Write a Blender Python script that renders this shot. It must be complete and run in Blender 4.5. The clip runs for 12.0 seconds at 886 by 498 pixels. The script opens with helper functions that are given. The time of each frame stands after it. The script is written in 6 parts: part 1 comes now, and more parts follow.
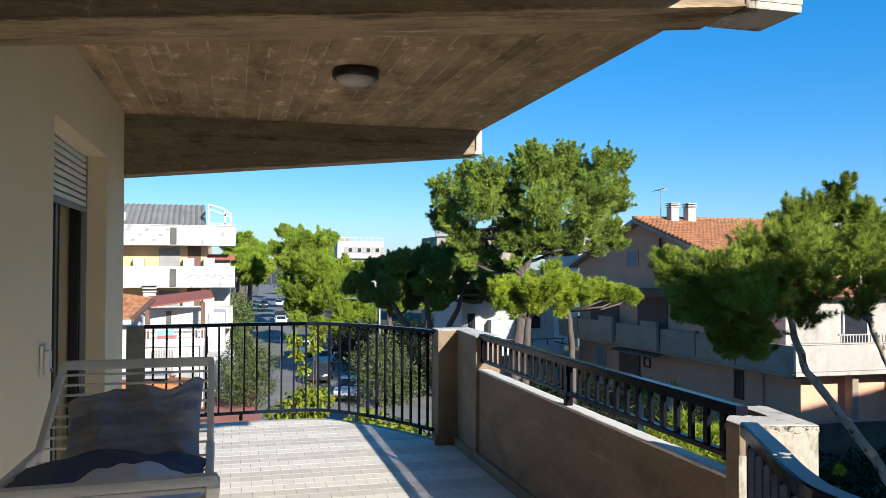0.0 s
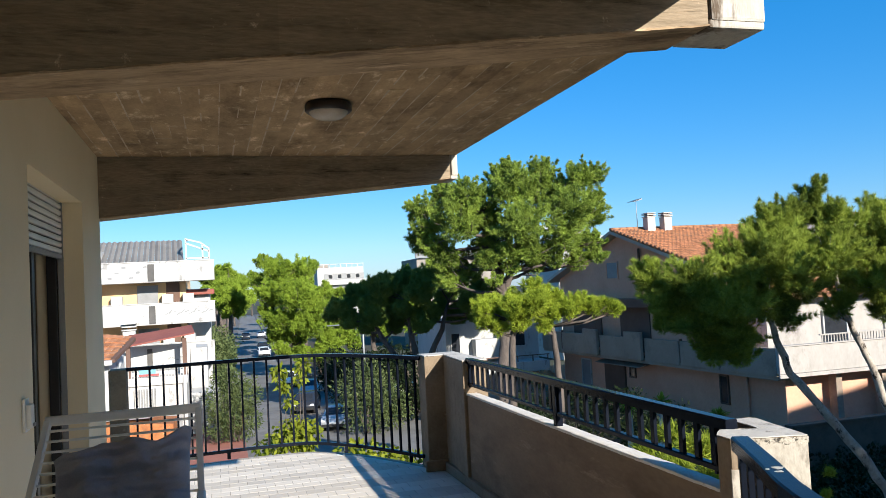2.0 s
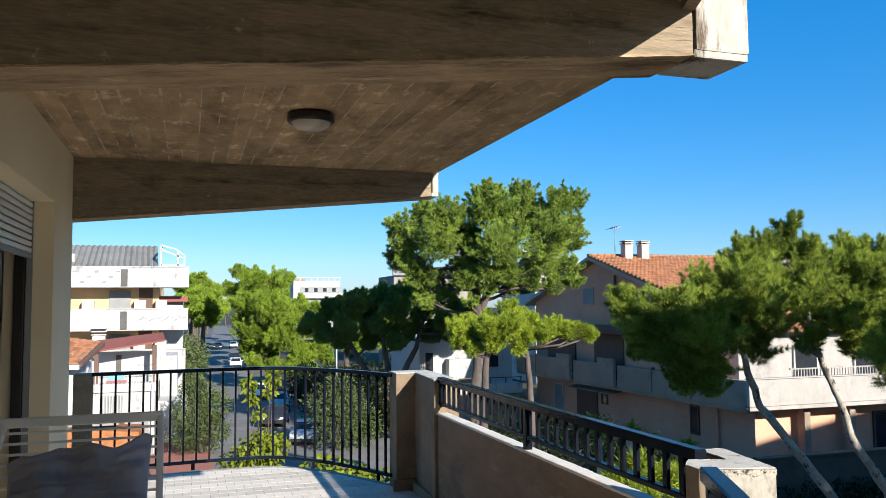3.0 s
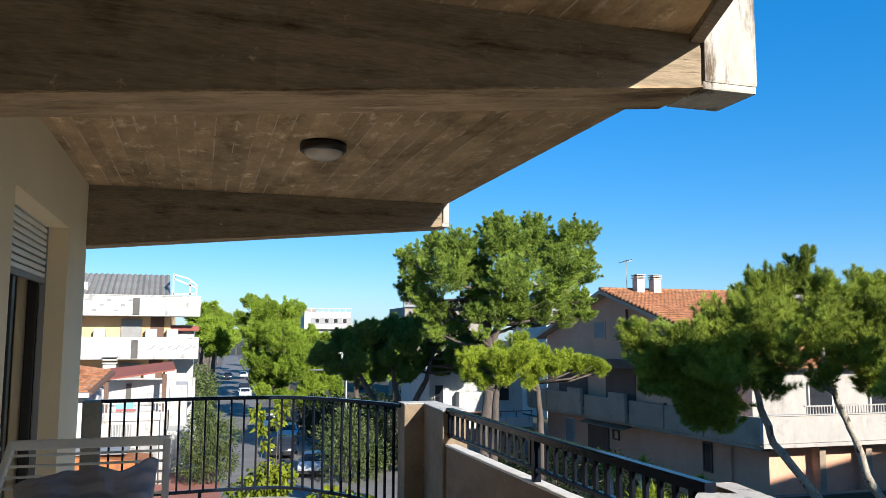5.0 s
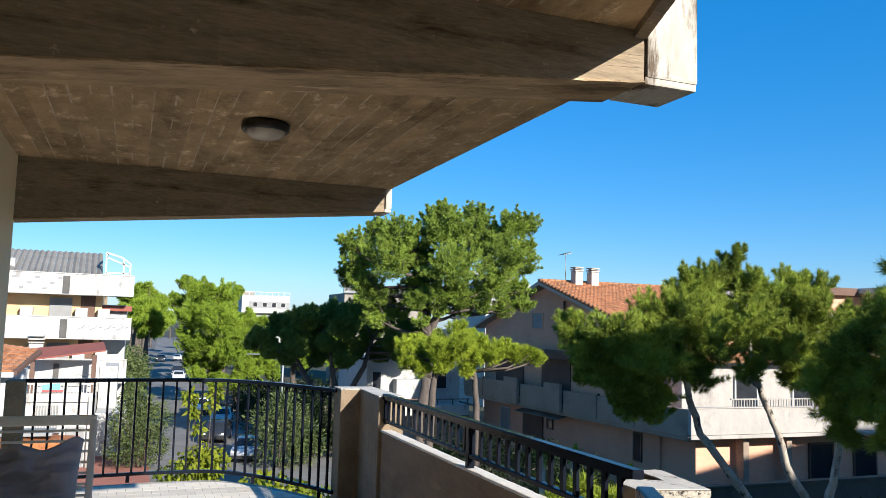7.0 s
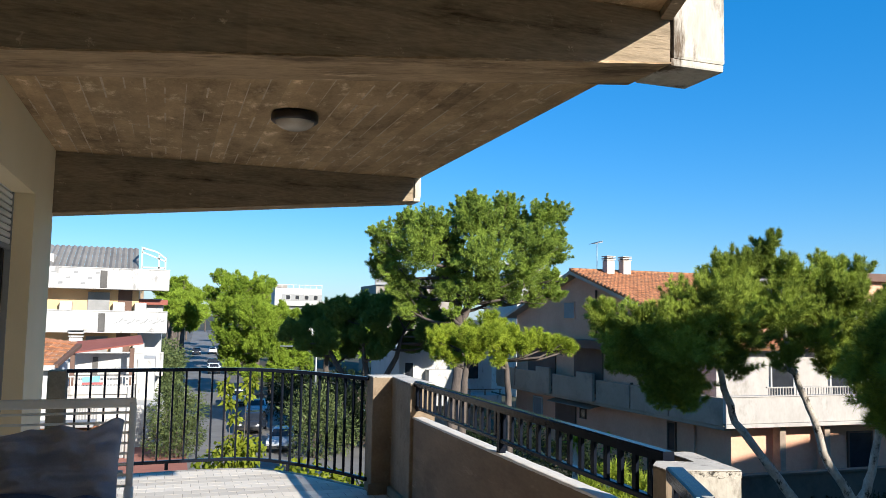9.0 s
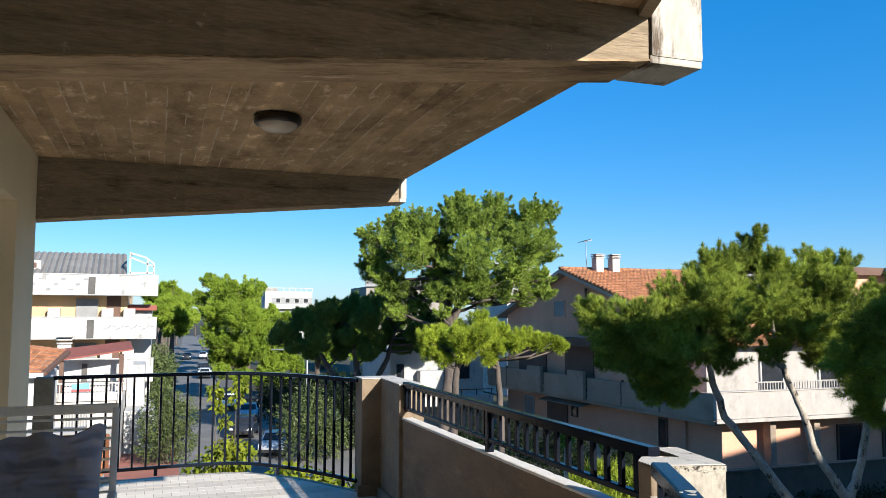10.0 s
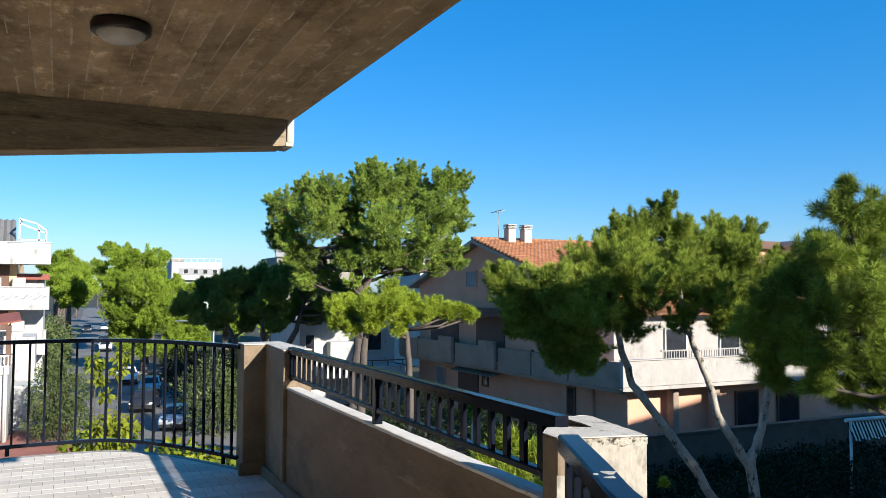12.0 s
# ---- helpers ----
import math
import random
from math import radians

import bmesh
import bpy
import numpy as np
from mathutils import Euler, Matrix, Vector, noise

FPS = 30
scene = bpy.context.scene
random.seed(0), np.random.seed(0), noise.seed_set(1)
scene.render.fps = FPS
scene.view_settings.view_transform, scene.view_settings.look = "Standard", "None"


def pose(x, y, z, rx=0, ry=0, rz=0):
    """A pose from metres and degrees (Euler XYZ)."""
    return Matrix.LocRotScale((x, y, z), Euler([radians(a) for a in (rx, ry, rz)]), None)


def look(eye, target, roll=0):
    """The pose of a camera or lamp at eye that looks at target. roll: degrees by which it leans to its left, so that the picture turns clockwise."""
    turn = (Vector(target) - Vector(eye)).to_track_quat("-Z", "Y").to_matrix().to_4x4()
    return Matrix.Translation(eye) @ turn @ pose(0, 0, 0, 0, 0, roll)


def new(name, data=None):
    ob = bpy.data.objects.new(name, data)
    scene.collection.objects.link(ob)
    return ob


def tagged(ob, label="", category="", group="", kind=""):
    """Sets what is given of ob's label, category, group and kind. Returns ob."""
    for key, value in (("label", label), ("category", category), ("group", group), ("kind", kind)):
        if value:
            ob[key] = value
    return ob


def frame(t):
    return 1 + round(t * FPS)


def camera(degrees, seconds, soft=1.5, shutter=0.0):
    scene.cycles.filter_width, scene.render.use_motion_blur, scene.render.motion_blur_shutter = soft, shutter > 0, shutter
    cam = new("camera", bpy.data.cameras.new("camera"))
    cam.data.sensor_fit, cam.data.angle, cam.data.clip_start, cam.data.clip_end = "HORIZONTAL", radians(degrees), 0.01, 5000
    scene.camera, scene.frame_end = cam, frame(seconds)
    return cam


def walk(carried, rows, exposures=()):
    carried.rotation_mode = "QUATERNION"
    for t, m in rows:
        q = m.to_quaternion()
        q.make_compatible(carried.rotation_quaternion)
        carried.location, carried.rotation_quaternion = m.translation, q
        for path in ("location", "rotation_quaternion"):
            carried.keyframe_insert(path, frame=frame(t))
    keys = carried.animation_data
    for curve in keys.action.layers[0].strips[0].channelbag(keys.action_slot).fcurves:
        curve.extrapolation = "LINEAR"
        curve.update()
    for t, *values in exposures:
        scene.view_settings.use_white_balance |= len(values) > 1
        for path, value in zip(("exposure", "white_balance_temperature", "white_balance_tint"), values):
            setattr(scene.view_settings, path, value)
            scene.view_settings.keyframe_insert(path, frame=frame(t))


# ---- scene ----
cam = camera(58.2, 12.0, soft=0.55)
PATH = [
    (0, (0.129, -0.145, 1.645), (0.634, 1.79, 1.688), 0.2),
    (0.5, (0.128, -0.126, 1.653), (0.706, 1.789, 1.621), 2.5),
    (1, (0.13, -0.137, 1.664), (0.728, 1.77, 1.74), 2.2),
    (1.5, (0.12, -0.136, 1.662), (0.759, 1.757, 1.755), 1.6),
    (2, (0.12, -0.148, 1.684), (0.675, 1.771, 1.778), -3.0),
    (2.5, (0.131, -0.129, 1.678), (0.713, 1.78, 1.809), -1.9),
    (4.5, (0.137, -0.12, 1.675), (0.753, 1.777, 1.824), 1.4),
    (5, (0.142, -0.136, 1.659), (0.72, 1.766, 1.879), 0.2),
    (5.5, (0.158, -0.142, 1.664), (0.87, 1.716, 1.876), 0.8),
    (6, (0.155, -0.14, 1.66), (0.905, 1.698, 1.905), 1.8),
    (6.5, (0.142, -0.148, 1.664), (0.854, 1.708, 1.884), 0.9),
    (7, (0.148, -0.133, 1.649), (0.865, 1.724, 1.841), 1.6),
    (7.5, (0.142, -0.14, 1.638), (0.781, 1.746, 1.824), 0.8),
    (9.5, (0.155, -0.169, 1.618), (0.803, 1.716, 1.784), 1.1),
    (10, (0.174, -0.177, 1.617), (0.844, 1.7, 1.787), 0.1),
    (10.5, (0.23, -0.196, 1.596), (0.848, 1.697, 1.785), -0.5),
    (11, (0.308, -0.137, 1.575), (0.954, 1.752, 1.683), -1.1),
    (11.5, (0.415, 0.141, 1.549), (1.337, 1.911, 1.687), 1.3),
    (12, (0.565, 0.395, 1.511), (1.434, 2.193, 1.612), 0.2),
]
walk(cam, [(t, look(eye, target, roll)) for t, eye, target, roll in PATH],
     exposures=[(0.0, 1.0, 6050, 10), (12.0, 1.0, 6050, 10)])

# ---- world, sun ----
SUN_TO = Vector((0.73, -2.25, 1.0)).normalized()
world = bpy.data.worlds.new("sky")
scene.world = world
world.use_nodes = True
wn = world.node_tree.nodes
wl = world.node_tree.links
sky = wn.new("ShaderNodeTexSky")
sky.sky_type = 'NISHITA'
sky.sun_disc = False
sky.sun_elevation = math.asin(SUN_TO.z)
sky.sun_rotation = math.atan2(SUN_TO.x, SUN_TO.y)
sky.altitude = 0
sky.air_density = 1.0
sky.dust_density = 0.35
sky.ozone_density = 4.0
tone = wn.new("ShaderNodeHueSaturation")
tone.inputs["Saturation"].default_value = 1.31
azure = wn.new("ShaderNodeMix")
azure.data_type = 'RGBA'
azure.inputs["Factor"].default_value = 0.30
azure.inputs["B"].default_value = (0.12, 2.7, 7.0, 1)
wl.new(sky.outputs["Color"], tone.inputs["Color"])
wl.new(tone.outputs["Color"], azure.inputs["A"])
wl.new(azure.outputs["Result"], wn["Background"].inputs["Color"])
wn["Background"].inputs["Strength"].default_value = 0.076
sun_data = bpy.data.lights.new("sun", "SUN")
sun_data.energy = 5.0
sun_data.angle = radians(0.5)
sun_data.color = (1.0, 0.91, 0.77)
sun_ob = new("sun", sun_data)
sun_ob.matrix_basis = look(SUN_TO * 60, (0, 0, 0))


# ---- materials ----
def mat(name, c1, c2, scale=3.0, rough=0.8, bump=0.2, fine=60.0, metal=0.0, stretch=(1, 1, 1), vary=None, amount=0.25,
        stain=None, stain_scale=0.8, stain_lo=0.55, stain_hi=0.75, spec=0.4,
        scuff=None, scuff_scale=3.0, scuff_lo=0.58, scuff_hi=0.72, scuff_stretch=(1, 1, 1)):
    """A surface with two scales of mottling, fine relief, and stains where asked."""
    m = bpy.data.materials.new(name)
    m.use_nodes = True
    n, l = m.node_tree.nodes, m.node_tree.links
    b = n["Principled BSDF"]
    tc = n.new("ShaderNodeTexCoord")
    mp = n.new("ShaderNodeMapping")
    mp.inputs["Scale"].default_value = stretch
    l.new(tc.outputs["Object"], mp.inputs["Vector"])
    n1 = n.new("ShaderNodeTexNoise")
    n1.inputs["Scale"].default_value = scale
    n1.inputs["Detail"].default_value = 6
    n1.inputs["Roughness"].default_value = 0.65
    l.new(mp.outputs["Vector"], n1.inputs["Vector"])
    n2 = n.new("ShaderNodeTexNoise")
    n2.inputs["Scale"].default_value = fine
    n2.inputs["Detail"].default_value = 4
    l.new(mp.outputs["Vector"], n2.inputs["Vector"])
    add = n.new("ShaderNodeMath")
    add.operation = 'MULTIPLY_ADD'
    add.inputs[1].default_value = 0.35
    l.new(n2.outputs["Fac"], add.inputs[0])
    l.new(n1.outputs["Fac"], add.inputs[2])
    ramp = n.new("ShaderNodeMapRange")
    ramp.inputs["From Min"].default_value = 0.42
    ramp.inputs["From Max"].default_value = 0.92
    l.new(add.outputs[0], ramp.inputs["Value"])
    mix = n.new("ShaderNodeMix")
    mix.data_type = 'RGBA'
    mix.inputs["A"].default_value = (*c1, 1)
    mix.inputs["B"].default_value = (*c2, 1)
    l.new(ramp.outputs["Result"], mix.inputs["Factor"])
    out = mix.outputs["Result"]
    if scuff:
        mp4 = n.new("ShaderNodeMapping")
        mp4.inputs["Scale"].default_value = scuff_stretch
        mp4.inputs["Location"].default_value = (3.1, 7.7, 1.3)
        l.new(tc.outputs["Object"], mp4.inputs["Vector"])
        n4 = n.new("ShaderNodeTexNoise")
        n4.inputs["Scale"].default_value = scuff_scale
        n4.inputs["Detail"].default_value = 9
        n4.inputs["Roughness"].default_value = 0.75
        l.new(mp4.outputs["Vector"], n4.inputs["Vector"])
        r4 = n.new("ShaderNodeMapRange")
        r4.inputs["From Min"].default_value = scuff_lo
        r4.inputs["From Max"].default_value = scuff_hi
        l.new(n4.outputs["Fac"], r4.inputs["Value"])
        m4 = n.new("ShaderNodeMix")
        m4.data_type = 'RGBA'
        l.new(r4.outputs["Result"], m4.inputs["Factor"])
        l.new(out, m4.inputs["A"])
        m4.inputs["B"].default_value = (*scuff, 1)
        out = m4.outputs["Result"]
    if stain:
        n3 = n.new("ShaderNodeTexNoise")
        n3.inputs["Scale"].default_value = stain_scale
        n3.inputs["Detail"].default_value = 8
        n3.inputs["Roughness"].default_value = 0.7
        l.new(mp.outputs["Vector"], n3.inputs["Vector"])
        r3 = n.new("ShaderNodeMapRange")
        r3.inputs["From Min"].default_value = stain_lo
        r3.inputs["From Max"].default_value = stain_hi
        l.new(n3.outputs["Fac"], r3.inputs["Value"])
        m3 = n.new("ShaderNodeMix")
        m3.data_type = 'RGBA'
        l.new(r3.outputs["Result"], m3.inputs["Factor"])
        l.new(out, m3.inputs["A"])
        m3.inputs["B"].default_value = (*stain, 1)
        out = m3.outputs["Result"]
    if vary:
        if vary == "object":
            rnd = n.new("ShaderNodeObjectInfo").outputs["Random"]
        else:
            rnd = n.new("ShaderNodeNewGeometry").outputs["Random Per Island"]
        rr = n.new("ShaderNodeMapRange")
        rr.inputs["To Min"].default_value = 1 - amount
        rr.inputs["To Max"].default_value = 1 + amount
        l.new(rnd, rr.inputs["Value"])
        hs = n.new("ShaderNodeHueSaturation")
        l.new(rr.outputs["Result"], hs.inputs["Value"])
        l.new(out, hs.inputs["Color"])
        out = hs.outputs["Color"]
    l.new(out, b.inputs["Base Color"])
    b.inputs["Roughness"].default_value = rough
    b.inputs["Metallic"].default_value = metal
    b.inputs["Specular IOR Level"].default_value = spec
    if bump:
        bp = n.new("ShaderNodeBump")
        bp.inputs["Strength"].default_value = bump
        bp.inputs["Distance"].default_value = 0.01
        l.new(add.outputs[0], bp.inputs["Height"])
        l.new(bp.outputs["Normal"], b.inputs["Normal"])
    return m


def leaf_mat(name, c1, c2, glow=0.35, rough=0.6):
    """Foliage: each leaf or needle its own tint, part of the light passing through."""
    m = bpy.data.materials.new(name)
    m.use_nodes = True
    n, l = m.node_tree.nodes, m.node_tree.links
    b = n["Principled BSDF"]
    geo = n.new("ShaderNodeNewGeometry")
    tc = n.new("ShaderNodeTexCoord")
    ns = n.new("ShaderNodeTexNoise")
    ns.inputs["Scale"].default_value = 0.9
    l.new(tc.outputs["Object"], ns.inputs["Vector"])
    ad = n.new("ShaderNodeMath")
    ad.operation = 'MULTIPLY_ADD'
    ad.inputs[1].default_value = 0.34
    l.new(geo.outputs["Random Per Island"], ad.inputs[0])
    l.new(ns.outputs["Fac"], ad.inputs[2])
    mr = n.new("ShaderNodeMapRange")
    mr.inputs["From Min"].default_value = 0.30
    mr.inputs["From Max"].default_value = 1.05
    l.new(ad.outputs[0], mr.inputs["Value"])
    mix = n.new("ShaderNodeMix")
    mix.data_type = 'RGBA'
    mix.inputs["A"].default_value = (*c1, 1)
    mix.inputs["B"].default_value = (*c2, 1)
    l.new(mr.outputs["Result"], mix.inputs["Factor"])
    l.new(mix.outputs["Result"], b.inputs["Base Color"])
    b.inputs["Roughness"].default_value = rough
    b.inputs["Specular IOR Level"].default_value = 0.12
    tr = n.new("ShaderNodeBsdfTranslucent")
    l.new(mix.outputs["Result"], tr.inputs["Color"])
    ms = n.new("ShaderNodeMixShader")
    ms.inputs["Fac"].default_value = glow
    l.new(b.outputs["BSDF"], ms.inputs[1])
    l.new(tr.outputs["BSDF"], ms.inputs[2])
    l.new(ms.outputs["Shader"], n["Material Output"].inputs["Surface"])
    return m


def glass_mat(name, tint, rough=0.03):
    m = bpy.data.materials.new(name)
    m.use_nodes = True
    b = m.node_tree.nodes["Principled BSDF"]
    b.inputs["Base Color"].default_value = (*tint, 1)
    b.inputs["Roughness"].default_value = rough
    b.inputs["Transmission Weight"].default_value = 1.0
    b.inputs["IOR"].default_value = 1.45
    return m


M_BOARD = mat("board_marked_concrete", (0.27, 0.182, 0.096), (0.56, 0.39, 0.217), 5.0, 0.88, 0.7, 75, stretch=(1, 0.5, 1), vary="island", amount=0.17,
              scuff=(0.80, 0.62, 0.40), scuff_scale=8.0, scuff_lo=0.55, scuff_hi=0.66, scuff_stretch=(1, 0.5, 1),
              stain=(0.18, 0.115, 0.057), stain_scale=3.0, stain_lo=0.52, stain_hi=0.68)
# Beam side toned darker than M_SOFFIT for its lesser light; stains are its own.
M_BEAM = mat("beam_side_shade_tone", (0.099, 0.074, 0.046), (0.387, 0.299, 0.200), 4.0, 0.88, 0.7, 60, stretch=(0.3, 1, 2.0), vary="island", amount=0.14,
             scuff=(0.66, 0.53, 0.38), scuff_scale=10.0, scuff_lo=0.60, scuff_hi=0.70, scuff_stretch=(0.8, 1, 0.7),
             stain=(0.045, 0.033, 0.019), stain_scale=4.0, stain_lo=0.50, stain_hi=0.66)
M_SOFFIT = mat("beam_soffit_lit_tone", (0.18, 0.123, 0.07), (0.54, 0.385, 0.23), 5.0, 0.88, 0.7, 60, stretch=(0.4, 1.8, 1.0), vary="island", amount=0.12,
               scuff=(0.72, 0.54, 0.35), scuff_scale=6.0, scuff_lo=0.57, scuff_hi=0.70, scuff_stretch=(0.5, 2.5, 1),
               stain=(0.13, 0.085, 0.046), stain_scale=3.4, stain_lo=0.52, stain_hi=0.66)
M_CONC = mat("weathered_concrete", (0.15, 0.108, 0.068), (0.27, 0.205, 0.137), 3.0, 0.88, 0.6, 50, scuff=(0.36, 0.285, 0.205), scuff_scale=6, scuff_lo=0.60, scuff_hi=0.74, stain=(0.09, 0.065, 0.04), stain_scale=2.6, stain_lo=0.55, stain_hi=0.75)
M_BLOCK = mat("pale_concrete", (0.33, 0.295, 0.24), (0.50, 0.455, 0.385), 3.0, 0.88, 0.7, 60, stretch=(1, 1, 0.5), scuff=(0.60, 0.56, 0.49), scuff_scale=9, scuff_lo=0.58, scuff_hi=0.7, stain=(0.15, 0.125, 0.095), stain_scale=8.0, stain_lo=0.51, stain_hi=0.66)
M_LICHEN = mat("black_lichen_cement", (0.30, 0.265, 0.21), (0.52, 0.475, 0.40), 12.0, 0.92, 0.9, 110, stain=(0.035, 0.03, 0.024), stain_scale=42.0, stain_lo=0.50, stain_hi=0.60)
M_CAP = mat("lichen_concrete", (0.42, 0.385, 0.33), (0.64, 0.60, 0.53), 6.0, 0.9, 0.8, 80, stain=(0.10, 0.09, 0.075), stain_scale=16.0, stain_lo=0.57, stain_hi=0.66)
M_COPING = mat("worn_pale_coping", (0.58, 0.54, 0.48), (0.76, 0.72, 0.65), 5.0, 0.9, 0.6, 70, stain=(0.30, 0.255, 0.20), stain_scale=9.0, stain_lo=0.60, stain_hi=0.72)
M_PARAPET = mat("parapet_render", (0.15, 0.101, 0.062), (0.25, 0.175, 0.111), 3.0, 0.88, 0.5, 45, stretch=(1, 0.5, 1.4), scuff=(0.34, 0.255, 0.175), scuff_scale=5, scuff_lo=0.58, scuff_hi=0.74, scuff_stretch=(1, 0.35, 2.0), stain=(0.12, 0.082, 0.05), stain_scale=2.4, stain_lo=0.54, stain_hi=0.74)
M_WALL = mat("cream_plaster", (0.70, 0.585, 0.38), (0.77, 0.65, 0.44), 1.2, 0.85, 0.12, 90)
M_TILE_L = mat("light_floor_tile", (0.66, 0.59, 0.495), (0.75, 0.68, 0.58), 3, 0.65, 0.12, 60, vary="object", amount=0.05, stain=(0.54, 0.45, 0.35), stain_scale=3.4, stain_lo=0.6, stain_hi=0.85)
M_TILE_D = mat("grey_floor_tile", (0.54, 0.48, 0.40), (0.63, 0.565, 0.475), 3, 0.65, 0.12, 60, vary="object", amount=0.06, stain=(0.46, 0.38, 0.29), stain_scale=3.4, stain_lo=0.6, stain_hi=0.85)
M_TILE_LI = mat("light_floor_tile_far", (0.66, 0.59, 0.495), (0.75, 0.68, 0.58), 3, 0.65, 0.12, 60, vary="island", amount=0.05)
M_TILE_DI = mat("grey_floor_tile_far", (0.54, 0.48, 0.40), (0.63, 0.565, 0.475), 3, 0.65, 0.12, 60, vary="island", amount=0.06)
M_GROUT = mat("grout", (0.23, 0.195, 0.155), (0.31, 0.27, 0.22), 6, 0.9, 0.3)
# Slight blue in the black paint stands for sky reflected along the rails.
M_RAIL = mat("black_iron_sky_tint", (0.005, 0.0065, 0.011), (0.011, 0.014, 0.022), 8, 0.17, 0.06, 90, spec=0.05, stain=(0.016, 0.012, 0.009), stain_scale=14, stain_lo=0.70, stain_hi=0.78)
M_GREYMETAL = mat("grey_painted_steel", (0.56, 0.54, 0.50), (0.66, 0.64, 0.60), 6, 0.45, 0.08, 90, stain=(0.22, 0.18, 0.14), stain_scale=10, stain_lo=0.66, stain_hi=0.75)
M_SHUTTER = mat("ivory_shutter", (0.66, 0.64, 0.58), (0.74, 0.72, 0.66), 4, 0.4, 0.05, 80)
M_DARKFRAME = mat("dark_window_frame", (0.02, 0.018, 0.016), (0.035, 0.03, 0.027), 6, 0.4, 0.05)
# Near-black room walls put the unlit interior's darkness into the colour.
M_ROOM = mat("room_wall_shade_dark", (0.035, 0.031, 0.028), (0.05, 0.046, 0.04), 2, 0.9, 0.05)
M_WHITEPLASTIC = mat("white_plastic", (0.62, 0.60, 0.55), (0.70, 0.68, 0.63), 6, 0.4, 0.03)
M_LAMPGLASS = mat("opal_glass", (0.42, 0.36, 0.29), (0.52, 0.455, 0.37), 6, 0.25, 0.02, spec=0.5)
M_LAMPRIM = mat("dark_lamp_rim", (0.016, 0.010, 0.007), (0.028, 0.017, 0.012), 8, 0.4, 0.05)
M_PILLOW = mat("blue_grey_cotton", (0.21, 0.20, 0.23), (0.34, 0.325, 0.36), 2.5, 0.95, 0.35, 220)
M_NAVY = mat("navy_cotton", (0.04, 0.05, 0.10), (0.08, 0.10, 0.18), 4, 0.95, 0.4, 200)
M_LILAC = mat("pale_lilac_cotton", (0.52, 0.52, 0.60), (0.64, 0.64, 0.72), 3, 0.95, 0.35, 200)
M_ASPHALT = mat("asphalt", (0.13, 0.125, 0.118), (0.21, 0.202, 0.192), 0.4, 0.9, 0.2, 12, stain=(0.09, 0.087, 0.083), stain_scale=0.3, stain_lo=0.55, stain_hi=0.7)
M_SOIL = mat("dry_soil", (0.03, 0.025, 0.016), (0.07, 0.058, 0.036), 0.5, 0.95, 0.3, 6, stain=(0.03, 0.045, 0.016), stain_scale=0.25, stain_lo=0.45, stain_hi=0.62)
M_FOOTWAY = mat("grey_footway", (0.10, 0.094, 0.086), (0.16, 0.15, 0.138), 0.8, 0.9, 0.2, 10, stain=(0.07, 0.066, 0.06), stain_scale=0.5, stain_lo=0.5, stain_hi=0.7)
M_REDPAVE = mat("red_paving", (0.25, 0.095, 0.07), (0.34, 0.14, 0.10), 1.2, 0.9, 0.2, 14)
M_WHITEWALL = mat("white_render", (0.40, 0.39, 0.365), (0.50, 0.49, 0.465), 0.7, 0.9, 0.1, 10, stretch=(1, 1, 0.5), stain=(0.27, 0.26, 0.245), stain_scale=1.8, stain_lo=0.57, stain_hi=0.64)
M_OFFWHITE = mat("offwhite_render", (0.31, 0.285, 0.255), (0.41, 0.38, 0.345), 1.6, 0.9, 0.1, 10, stretch=(1, 1, 0.5), stain=(0.22, 0.195, 0.165), stain_scale=1.2, stain_lo=0.55, stain_hi=0.72)
M_YELLOW = mat("apricot_render", (0.62, 0.40, 0.20), (0.72, 0.48, 0.26), 0.6, 0.9, 0.1, 10)
M_PINK = mat("salmon_render", (0.56, 0.30, 0.195), (0.68, 0.385, 0.26), 0.5, 0.9, 0.1, 8, stain=(0.50, 0.275, 0.18), stain_scale=0.4, stain_lo=0.55, stain_hi=0.8)
M_PANEL = mat("warm_balcony_render", (0.27, 0.205, 0.15), (0.37, 0.285, 0.215), 0.6, 0.9, 0.15, 9, stain=(0.19, 0.15, 0.115), stain_scale=0.9, stain_lo=0.52, stain_hi=0.75)
M_BARGE = mat("grey_beige_boards", (0.36, 0.31, 0.26), (0.48, 0.42, 0.36), 0.8, 0.85, 0.1, 12, stretch=(1, 0.3, 1))
M_CHIMNEY = mat("pale_chimney_render", (0.38, 0.34, 0.30), (0.48, 0.44, 0.395), 2.0, 0.9, 0.2, 12)
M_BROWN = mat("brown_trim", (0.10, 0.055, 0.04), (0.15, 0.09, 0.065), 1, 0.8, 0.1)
M_TERRA = mat("terracotta_tile", (0.28, 0.112, 0.048), (0.46, 0.205, 0.095), 1.4, 0.85, 0.2, 14, vary="island", amount=0.30, stain=(0.21, 0.125, 0.07), stain_scale=0.8, stain_lo=0.5, stain_hi=0.75)
M_GREYROOF = mat("grey_roof_sheet", (0.15, 0.138, 0.122), (0.23, 0.213, 0.19), 0.8, 0.8, 0.1, 10, vary="island", amount=0.1)
M_GREYPLASTER = mat("grey_render", (0.21, 0.185, 0.155), (0.31, 0.275, 0.235), 0.6, 0.9, 0.15, 9, stain=(0.11, 0.105, 0.095), stain_scale=0.5, stain_lo=0.55, stain_hi=0.8)
